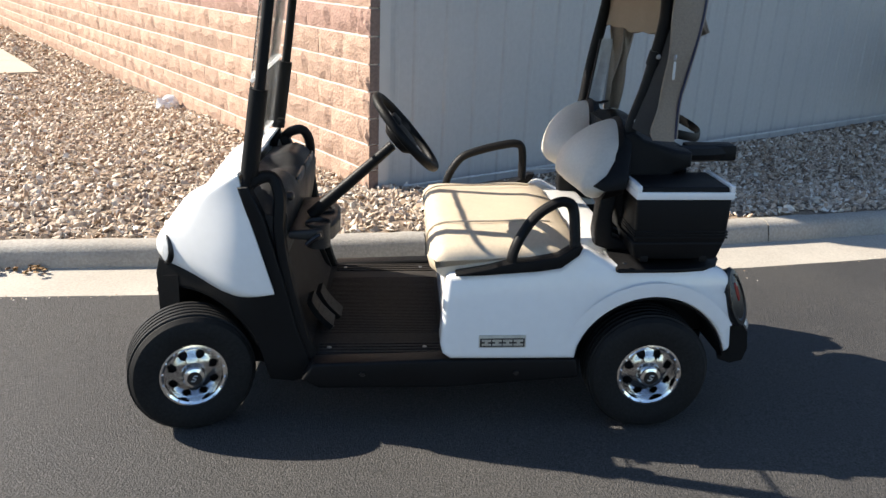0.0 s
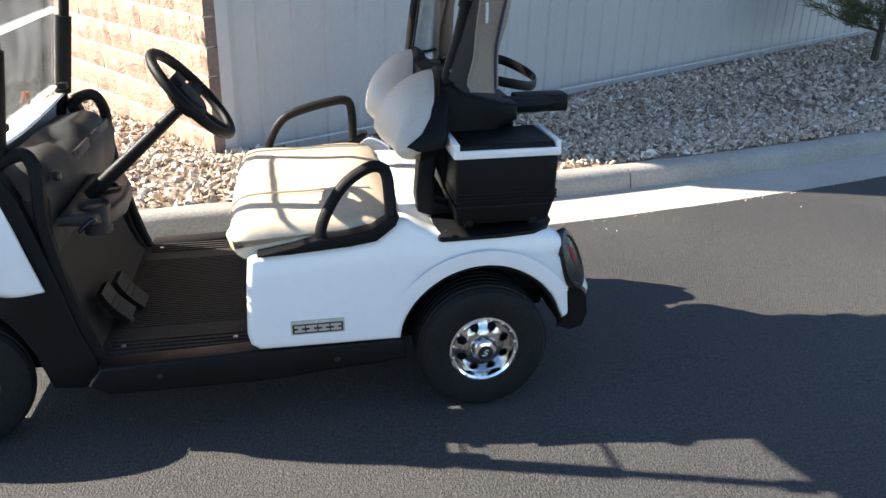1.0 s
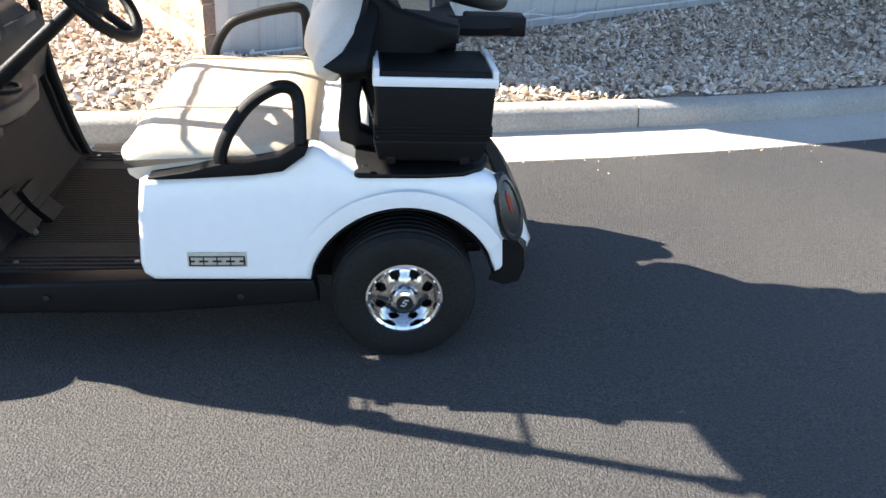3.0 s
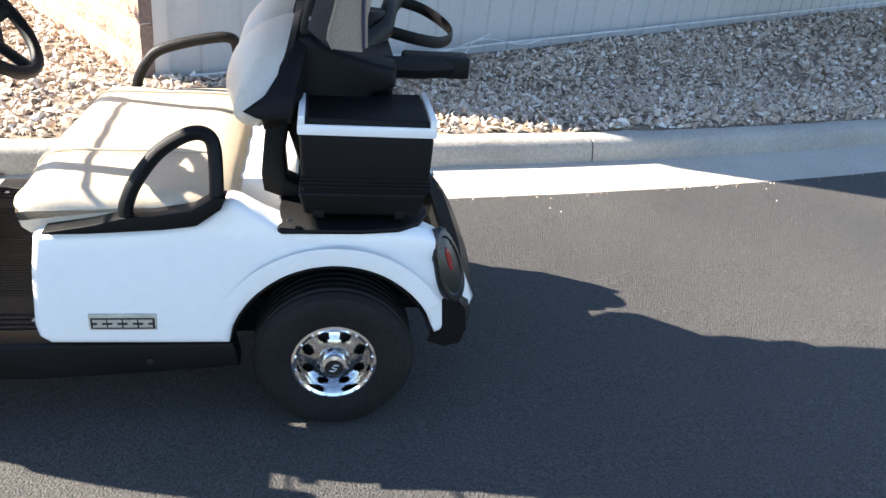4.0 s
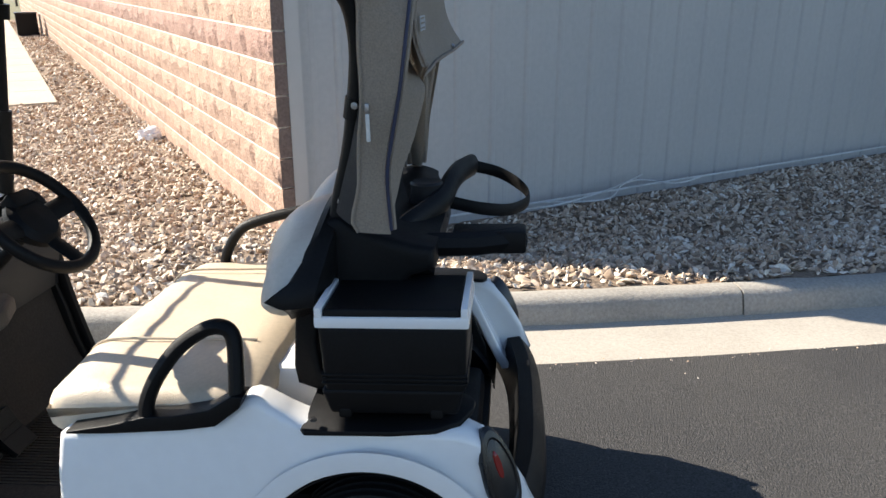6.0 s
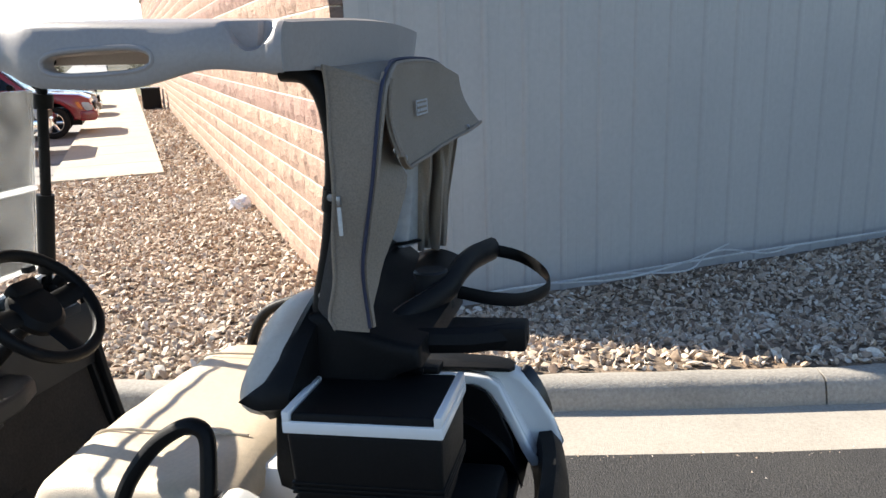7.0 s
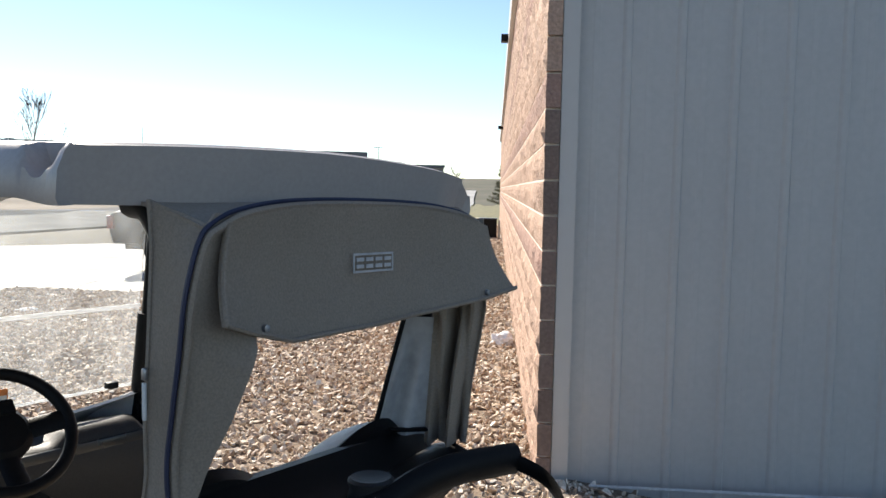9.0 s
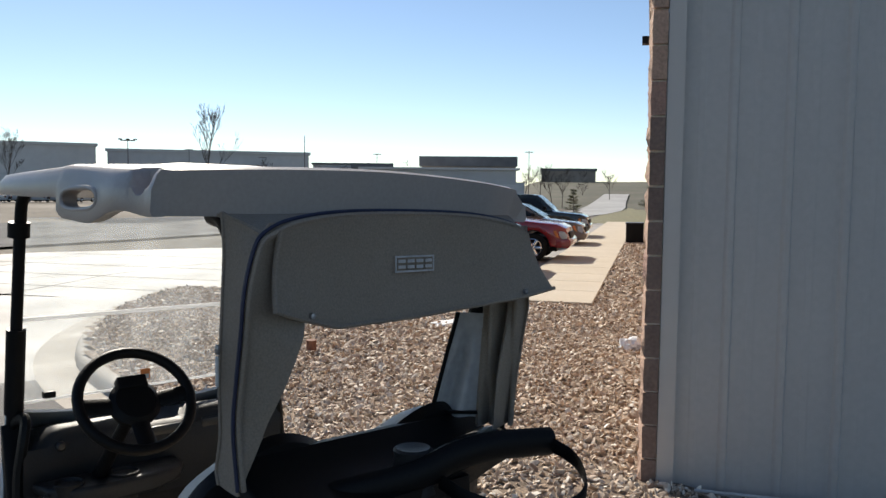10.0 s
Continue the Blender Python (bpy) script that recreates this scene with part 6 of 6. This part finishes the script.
def pole(az, dist, h, arms, label):
    p = far(az, dist, -0.42)
    o = new("street_lamp" if arms == 2 else "utility_pole")
    tagged(o, label, "street lamp" if arms == 2 else "pole")
    part("post", tube([p, p + Vector((0, 0, h))], 0.09 if arms == 2 else 0.11, 6, taper=(1, 0.6)), POLE, o)
    side = Vector((math.cos(radians(az)), math.sin(radians(az)), 0))
    if arms:
        part("crossarm", tube([p + Vector((0, 0, h - 0.2)) - side * 0.9, p + Vector((0, 0, h - 0.2)) + side * 0.9], 0.08, 5), POLE, o)
    if arms == 2:
        for s in (-1, 0, 1):
            c = p + Vector((0, 0, h - 0.05)) + side * s * 0.95
            part("lamp_head", box(c.x - 0.2, c.x + 0.2, c.y - 0.2, c.y + 0.2, c.z - 0.08, c.z + 0.10, 0.04), POLE, o)


pole(73.9, 115, 8.6, 2, "grey parking lot lamp with three heads")
pole(61.8, 150, 12.0, 0, "thin mast beyond the warehouses")
pole(56.5, 170, 9.8, 1, "wooden utility pole with crossarm")
pole(69.9, 190, 11.0, 1, "wooden utility pole with crossarm")
pole(64.8, 190, 9.5, 1, "wooden utility pole with crossarm")
pole(45.4, 170, 10.5, 1, "wooden utility pole with crossarm")


def bare_tree(base, h, seed, label, spread=0.5, leaf=None):
    """Winter tree: tapered trunk, limbs in three orders, fine twigs."""
    rnd = random.Random(seed)
    bm = bmesh.new()
    segs = []

    def grow(p, d, length, r, level):
        pts = [p]
        q, dd = p.copy(), d.copy()
        for i in range(4):
            dd = (dd + Vector((rnd.uniform(-1, 1), rnd.uniform(-1, 1), rnd.uniform(-0.2, 0.7))) * 0.13).normalized()
            q = q + dd * length / 4
            pts.append(q.copy())
        segs.append((pts, r, level))
        if level < 4:
            for k in range({0: 9, 1: 6, 2: 5, 3: 3}[level]):
                t = rnd.uniform(0.28, 1.0)
                i = min(3, int(t * 4))
                s = pts[i].lerp(pts[i + 1], t * 4 - i)
                ang = rnd.uniform(0, 2 * math.pi)
                side = Vector((math.cos(ang), math.sin(ang), 0))
                nd = (dd * (0.75 if level else 0.6) + side * spread + Vector((0, 0, 0.25))).normalized()
                grow(s, nd, length * rnd.uniform(0.42, 0.62) * (1.05 - 0.35 * t), r * 0.46, level + 1)
    grow(base, Vector((0, 0, 1)), h * 0.80, h * 0.0095, 0)
    trunk, crown = bmesh.new(), bmesh.new()
    for pts, r, level in segs:
        if level == 0:
            tube(pts, r, 6, taper=(1.3, 0.35), bm=trunk)
    verts, faces = [], []
    for pts, r, level in segs:
        if level == 0:
            continue
        for i, p in enumerate(pts):
            rr = max(0.009 * h / 9, r * (1 - 0.16 * i))
            for k in range(3):
                a = 2 * math.pi * k / 3
                verts.append(p + Vector((rr * math.cos(a), rr * math.sin(a), 0)))
        o = len(verts) - 15
        for i in range(4):
            for k in range(3):
                faces.append((o + i * 3 + k, o + i * 3 + (k + 1) % 3, o + i * 3 + 3 + (k + 1) % 3, o + i * 3 + 3 + k))
    t = new("tree")
    tagged(t, label, "tree")
    part("trunk", trunk, BARK, t)
    solid("bough", verts, faces, BARK, t, smooth=False)
    return t


bare_tree(far(68.7, 125, -0.42), 14.0, 1, "tall bare winter tree", 0.42)
bare_tree(far(81.3, 130, -0.42), 10.0, 2, "tall bare winter tree", 0.42)
for az, d, h, s in ((59.2, 160, 6.3, 3), (53.6, 150, 6.8, 4), (45.7, 105, 5.4, 5), (44.6, 100, 5.0, 6), (43.7, 95, 4.9, 7), (43.0, 100, 4.6, 8), (39.7, 140, 5.6, 9), (41.6, 160, 5.4, 10), (76.9, 210, 8.5, 11), (60.6, 215, 8.0, 12), (64.5, 200, 8.5, 13)):
    bare_tree(far(az, d, -0.42), h, s, "bare winter tree with rounded crown", 0.62)


def evergreen(base, h, seed, label, name="pine_tree", needles=2600, width=0.36, lean=0.0):
    """Young conifer: whorled limbs carrying tufts of needles."""
    rnd = random.Random(seed)
    t = new(name)
    tagged(t, label, "tree")
    top = base + Vector((lean, 0, h))
    part("trunk", tube([base, base.lerp(top, 0.4) + Vector((0.02, 0.01, 0)), top], h * 0.018, 7, taper=(1.2, 0.25)), BARK, t)
    limbs = bmesh.new()
    tips = []
    z = 0.16
    while z < 0.97:
        for k in range(6):
            a = rnd.uniform(0, 2 * math.pi)
            ln = h * width * (1.05 - z) * rnd.uniform(0.7, 1.15) + 0.03 * h
            s = base.lerp(top, z)
            d = Vector((math.cos(a), math.sin(a), rnd.uniform(0.05, 0.4)))
            e = s + d * ln
            m = s.lerp(e, 0.5) - Vector((0, 0, 0.04 * ln))
            tube([s, m, e], h * 0.006, 4, taper=(1, 0.4), bm=limbs)
            for q in np.linspace(0.35, 1.0, 6):
                c = s.lerp(e, q)
                tips.append((c, d))
                for w in (-1, 1):
                    sd = Vector((-d.y, d.x, 0.1)) * w
                    tips.append((c + sd * ln * 0.22 * (1.15 - q), (d + sd).normalized()))
        z += 0.085
    part("bough", limbs, BARK, t)
    verts, faces = [], []
    per = max(4, needles // len(tips))
    nl = h * 0.045
    for c, d in tips:
        for i in range(per):
            dd = (Vector(d) + Vector((rnd.uniform(-1, 1), rnd.uniform(-1, 1), rnd.uniform(-0.5, 1))) * 0.9).normalized()
            o = c + Vector((rnd.uniform(-1, 1), rnd.uniform(-1, 1), rnd.uniform(-1, 1))) * nl * 0.5
            w = dd.cross(Vector((rnd.uniform(-1, 1), rnd.uniform(-1, 1), rnd.uniform(-1, 1)))).normalized() * nl * 0.055
            n = len(verts)
            verts += [o - w, o + w, o + dd * nl * rnd.uniform(0.8, 1.4)]
            faces.append((n, n + 1, n + 2))
    solid("crown", verts, faces, NEEDLE, t, smooth=False)
    return t


evergreen(Vector((7.42, 7.10, -0.03)), 2.35, 21, "young green pine tree growing in the gravel", needles=16000, width=0.56)
evergreen(far(36.5, 70, -0.4), 4.2, 22, "dark green evergreen beside the street", "evergreen_tree", 9000, 0.3)
evergreen(far(42.2, 50, -0.4), 2.3, 23, "small yellow-green pine beyond the cars", "pine_tree", 5000, 0.32)

# ---- things by the building ----
ub = new("utility_box")
tagged(ub, "black metal utility box beside the block wall", "utility box")
def box_uv(name, u0, u1, v0, v1, z0, z1, m, par):
    return slab_uv(name, u0, u1, v0, v1, z0, z1, m, par)
box_uv("body", 23.8, 24.4, -0.82, -0.22, -0.07, 0.60, BLACK, ub)
box_uv("lid", 23.78, 24.42, -0.84, -0.20, 0.603, 0.64, BLACKG, ub)
box_uv("pipe", 24.0, 24.06, -0.16, -0.10, -0.07, 0.57, CABLE, ub)
for u, z in ((11.3, 4.62), (30.0, 4.3)):
    wl = new("wall_lamp")
    tagged(wl, "dark wall-mounted flood lamp on the block wall", "wall lamp", group="wall lamps")
    box_uv("bracket", u - 0.06, u + 0.06, -0.10, 0.0, z - 0.06, z + 0.06, BLACK, wl)
    box_uv("housing", u - 0.11, u + 0.11, -0.24, -0.103, z - 0.05, z + 0.09, BLACK, wl)


def blob(name, c, sx, sy, h, seed, m, label, category, flat=0.5):
    rnd = random.Random(seed)
    b = bmesh.new()
    bmesh.ops.create_icosphere(b, subdivisions=3, radius=1.0)
    for v in b.verts:
        k = 1 + 0.55 * noise.noise(v.co * 1.7 + Vector((seed, 0, 0))) + 0.25 * noise.noise(v.co * 5 + Vector((seed, 3, 0)))
        v.co = Vector((v.co.x * sx * k, v.co.y * sy * k, max(-0.2, v.co.z) * h * k))
        v.co += Vector(c)
    ob = part(name, b, m, smooth=False)
    tagged(ob, label, category)


blob("crumpled_paper", (-3.31, 6.14, -0.03), 0.15, 0.12, 0.11, 3, SNOW, "crumpled white paper lying on gravel by the wall", "paper")
blob("snow_patch", (-5.95, 5.75, -0.06), 0.16, 0.38, 0.025, 5, SNOW, "thin white patch of old snow on the gravel", "snow")
blob("snow_patch", (-6.75, 2.35, -0.06), 0.10, 0.16, 0.03, 6, SNOW, "small white patch of old snow on the gravel", "snow")
blob("snow_patch", (-9.4, 3.45, -0.07), 0.10, 0.14, 0.03, 7, SNOW, "small white patch of old snow on the gravel", "snow")
stub = part("pipe_stub", tube([(-5.20, 3.14, -0.1), (-5.20, 3.14, 0.10)], 0.055, 10), RUST)
tagged(stub, "short rusty pipe stub standing in gravel", "pipe")


def cable(pts, r, label):
    cb = part("cable", tube(smooth_path(pts, 8), r, 6), CABLE)
    tagged(cb, label, "cable", group="cables along the wall")


def wp(u, v, z):
    return wall_pt(u, v, z)


cable([wp(-0.03, 0.3, -0.02), wp(-0.05, 1.1, -0.02), wp(-0.08, 2.1, -0.015), wp(-0.05, 3.2, -0.02), wp(-0.06, 4.6, -0.02), wp(-0.05, 7.5, -0.02), wp(-0.05, 12, -0.02)], 0.009, "white cable lying along the wall foot")
cable([wp(-0.10, 1.5, -0.01), wp(-0.28, 1.95, 0.01), wp(-0.20, 2.5, 0.02), wp(-0.10, 3.0, 0.05), wp(-0.25, 3.3, 0.02), wp(-0.14, 3.7, 0.0)], 0.007, "loose white cable looping over gravel")
cable([wp(-0.12, 2.0, 0.0), wp(-0.36, 2.45, 0.02), wp(-0.16, 2.8, 0.05), wp(-0.06, 3.1, 0.08)], 0.006, "loose white cable looping over gravel")

# dry leaves in the gutter
def leaves():
    rnd = random.Random(5)
    verts, faces = [], []
    for x0, n in ((-2.35, 16), (-2.6, 10), (-0.75, 3), (0.3, 2)):
        for i in range(n):
            x = x0 + rnd.gauss(0, 0.09)
            y = face_y(x) - abs(rnd.gauss(0.03, 0.05))
            z = lot_z(x, y) + 0.012 + rnd.uniform(0, 0.02)
            a, s = rnd.uniform(0, 6.3), rnd.uniform(0.018, 0.035)
            d, w = Vector((math.cos(a), math.sin(a), rnd.uniform(-0.3, 0.5))) * s, Vector((-math.sin(a), math.cos(a), rnd.uniform(-0.4, 0.4))) * s * 0.55
            c = Vector((x, y, z))
            k = len(verts)
            verts += [c - d, c - d * 0.2 + w, c + d, c - d * 0.2 - w, c + Vector((0, 0, 0.008))]
            faces += [(k, k + 3, k + 4), (k + 3, k + 2, k + 4), (k + 2, k + 1, k + 4), (k + 1, k, k + 4)]
    ob = solid("dead_leaves", verts, faces, LITTER, smooth=False)
    tagged(ob, "dry brown leaves lying in the gutter", "leaves", kind="stuff")


leaves()

# ---- river stones ----
def stones():
    rng = np.random.default_rng(11)
    cube = np.array([(x, y, z) for x in (-1, 1) for y in (-1, 1) for z in (-1, 1)], float) * 0.62
    axes = np.array([(1, 0, 0), (-1, 0, 0), (0, 1, 0), (0, -1, 0), (0, 0, 1), (0, 0, -1)], float)
    base = np.vstack([cube, axes])
    tri = []
    for k, ax in enumerate(axes):
        i = int(np.argmax(np.abs(ax)))
        ring = [n for n in range(8) if cube[n][i] * ax[i] > 0]
        o = [j for j in range(3) if j != i]
        ring.sort(key=lambda n: math.atan2(cube[n][o[1]], cube[n][o[0]]))
        if (i == 1) != (ax[i] < 0):
            ring = ring[::-1]
        tri += [(8 + k, ring[m], ring[(m + 1) % 4]) for m in range(4)]
    tri = np.array(tri)
    pts = []

    def fill(x0, x1, y0, y1, per, smin, smax):
        n = int((x1 - x0) * (y1 - y0) * per)
        for x, y, s in zip(rng.uniform(x0, x1, n), rng.uniform(y0, y1, n), rng.uniform(0, 1, n)):
            u, v = uv_of(x, y)
            if not in_bed(x, y) or u > 34 or v > 13.5 or bed_dist(x, y) < 0.012:
                continue
            pts.append((x, y, smin + (smax - smin) * s ** 2.0))
    fill(-4.5, 0.0, 1.0, 9.0, 720, 0.0135, 0.032)
    fill(0.0, 5.0, 1.5, 7.4, 640, 0.0135, 0.032)
    fill(5.0, 12.0, 2.0, 11.0, 230, 0.02, 0.045)
    fill(-12.4, -4.5, 0.9, 9.6, 400, 0.016, 0.040)
    fill(-26.0, -4.5, 9.6, 31.0, 110, 0.025, 0.05)
    n = len(pts)
    P = np.array(pts)
    Z = np.array([bed_z(x, y) for x, y, _ in pts])
    sc = np.stack([P[:, 2] * rng.uniform(0.8, 1.6, n), P[:, 2] * rng.uniform(0.6, 1.0, n), P[:, 2] * rng.uniform(0.20, 0.46, n)], 1)
    q = rng.normal(size=(n, 3)) * np.array([0.7, 0.7, 3.0])
    ca, sa = np.cos(q), np.sin(q)
    V = base[None] * sc[:, None] * (1 + rng.uniform(-0.22, 0.22, (n, 14, 1)))
    x, y, z = V[..., 0], V[..., 1], V[..., 2]
    y, z = y * ca[:, :1] - z * sa[:, :1], y * sa[:, :1] + z * ca[:, :1]
    x, z = x * ca[:, 1:2] + z * sa[:, 1:2], -x * sa[:, 1:2] + z * ca[:, 1:2]
    x, y = x * ca[:, 2:] - y * sa[:, 2:], x * sa[:, 2:] + y * ca[:, 2:]
    lift = sc[:, 2] * rng.uniform(0.1, 1.3, n)
    V = np.stack([x + P[:, :1], y + P[:, 1:2], z + (Z + lift)[:, None]], -1).reshape(-1, 3)
    F = (tri[None] + (np.arange(n) * 14)[:, None, None]).reshape(-1, 3)
    me = bpy.data.meshes.new("gravel")
    me.vertices.add(len(V))
    me.vertices.foreach_set("co", V.ravel())
    me.loops.add(F.size)
    me.loops.foreach_set("vertex_index", F.ravel().astype(np.int32))
    me.polygons.add(len(F))
    me.polygons.foreach_set("loop_start", np.arange(0, F.size, 3, dtype=np.int32))
    me.update(calc_edges=True)
    me.validate()
    me.shade_smooth()
    me.set_sharp_from_angle(angle=radians(30))
    me.materials.append(STONES)
    ob = new("gravel", me)
    tagged(ob, "loose tan, brown and white river stones", "gravel", kind="stuff")


stones()


def crumbs():
    """Grit and broken asphalt along the gutter's outer edge."""
    rnd = random.Random(5)
    verts, faces = [], []
    for k in range(520):
        i = rnd.randrange(2, N_ROAD - 2)
        p = kerb_path[i].lerp(kerb_path[i + 1], rnd.random()) + kerb_nor[i] * (-0.425 - rnd.gauss(0, 0.018) - (0.25 * rnd.random() if rnd.random() < 0.12 else 0))
        r = rnd.uniform(0.002, 0.006)
        c = Vector((p.x, p.y, lot_z(p.x, p.y) + r * 0.5))
        o = len(verts)
        for a in range(4):
            t = a * math.pi / 2 + rnd.uniform(-0.5, 0.5)
            verts.append(c + Vector((r * math.cos(t) * rnd.uniform(0.7, 1.4), r * math.sin(t), -r * 0.3)))
        verts += [c + Vector((rnd.uniform(-0.3, 0.3) * r, rnd.uniform(-0.3, 0.3) * r, r * 0.7)), c + Vector((0, 0, -r * 0.6))]
        faces += [(o + a, o + (a + 1) % 4, o + 4) for a in range(4)] + [(o + (a + 1) % 4, o + a, o + 5) for a in range(4)]
    tagged(solid("grit", verts, faces, STONES, smooth=False), "loose grit along the gutter edge", "grit", kind="stuff")


crumbs()

# ---- wall blocks ----
def block_mesh(seed, length, full=True):
    """One split-face block, face towards -v, laid along u."""
    rnd = random.Random(seed)
    nu, nz_ = (5, 3) if full else (3, 2)
    h, d = 0.1895, 0.078
    verts, faces = [], []
    for j in range(nz_ + 1):
        for i in range(nu + 1):
            edge = i in (0, nu) or j in (0, nz_)
            out = rnd.uniform(0.004, 0.010) if edge else rnd.uniform(0.012, 0.034)
            verts.append((length * (i + (0 if edge else rnd.uniform(-0.3, 0.3))) / nu, -out, h * (j + (0 if edge else rnd.uniform(-0.3, 0.3))) / nz_))
    for j in range(nz_):
        for i in range(nu):
            a = j * (nu + 1) + i
            f = [a, a + 1, a + nu + 2, a + nu + 1]
            faces += [(f[0], f[1], f[2]), (f[0], f[2], f[3])]
    o = len(verts)
    verts += [(0, d, 0), (length, d, 0), (length, d, h), (0, d, h)]
    w = nu + 1
    faces += [tuple(range(nu, -1, -1)) + (o, o + 1), (tuple(nz_ * w + i for i in range(nu + 1)) + (o + 2, o + 3)),
              tuple(j * w for j in range(nz_ + 1)) + (o + 3, o), tuple(j * w + nu for j in range(nz_, -1, -1)) + (o + 1, o + 2)]
    return verts, faces


def lay_blocks():
    length, pitch_u, pitch_z, z0 = 0.4015, 0.406, 0.2032, -0.2696
    variants = []
    for m in (BLOCK, BLOCK_DARK):
        row = []
        for k in range(9):
            v, f = block_mesh(100 + k, length)
            me = bpy.data.meshes.new("block")
            me.from_pydata([tuple(UDIR * a + VDIR * b) + (c,) for a, b, c in v], [], f)
            me.materials.append(m)
            me.materials.append(BLOCK_END_SHADED)
            # end at the corner takes the copy with shade painted in
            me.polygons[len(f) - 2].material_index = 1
            row.append(me)
        half = []
        for k in range(4):
            v, f = block_mesh(200 + k, 0.198)
            me = bpy.data.meshes.new("half_block")
            me.from_pydata([tuple(UDIR * a + VDIR * b) + (c,) for a, b, c in v], [], f)
            me.materials.append(m)
            me.materials.append(BLOCK_END_SHADED)
            # same painted shade on the half block's end
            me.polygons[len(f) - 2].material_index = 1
            half.append(me)
        variants.append((row, half))
    rnd = random.Random(9)
    joined = {0: ([], []), 1: ([], [])}
    count = 0
    for r in range(24):
        z = z0 + r * pitch_z
        dark = 1 if r in (7, 12, 17, 22) else 0
        u = 0.002
        first = True
        while u < U_LEN - 0.45:
            short = first and r % 2 == 1
            ln = 0.198 if short else length
            if u < 10.4 and z < 2.1 and count < 298:
                row, half = variants[dark]
                ob = new("block", rnd.choice(half if short else row))
                ob.parent = wall_west
                p = CORNER + UDIR * u
                ob.location = (p.x, p.y, z)
                count += 1
            else:
                v, f = block_mesh(rnd.randrange(40), ln, full=u < 12)
                V, F = joined[dark]
                o = len(V)
                for a, b, c in v:
                    p = CORNER + UDIR * (u + a) + VDIR * b
                    V.append((p.x, p.y, z + c))
                F += [tuple(o + i for i in q) for q in f]
            u += ln + (0.006 if u > 12 else 0.0035)
            first = False
    for dark, (V, F) in joined.items():
        ob = solid("block_courses", V, F, (BLOCK_FAR, BLOCK_DARK_FAR)[dark], wall_west, smooth=False)
        ob["kind"] = "stuff"


lay_blocks()
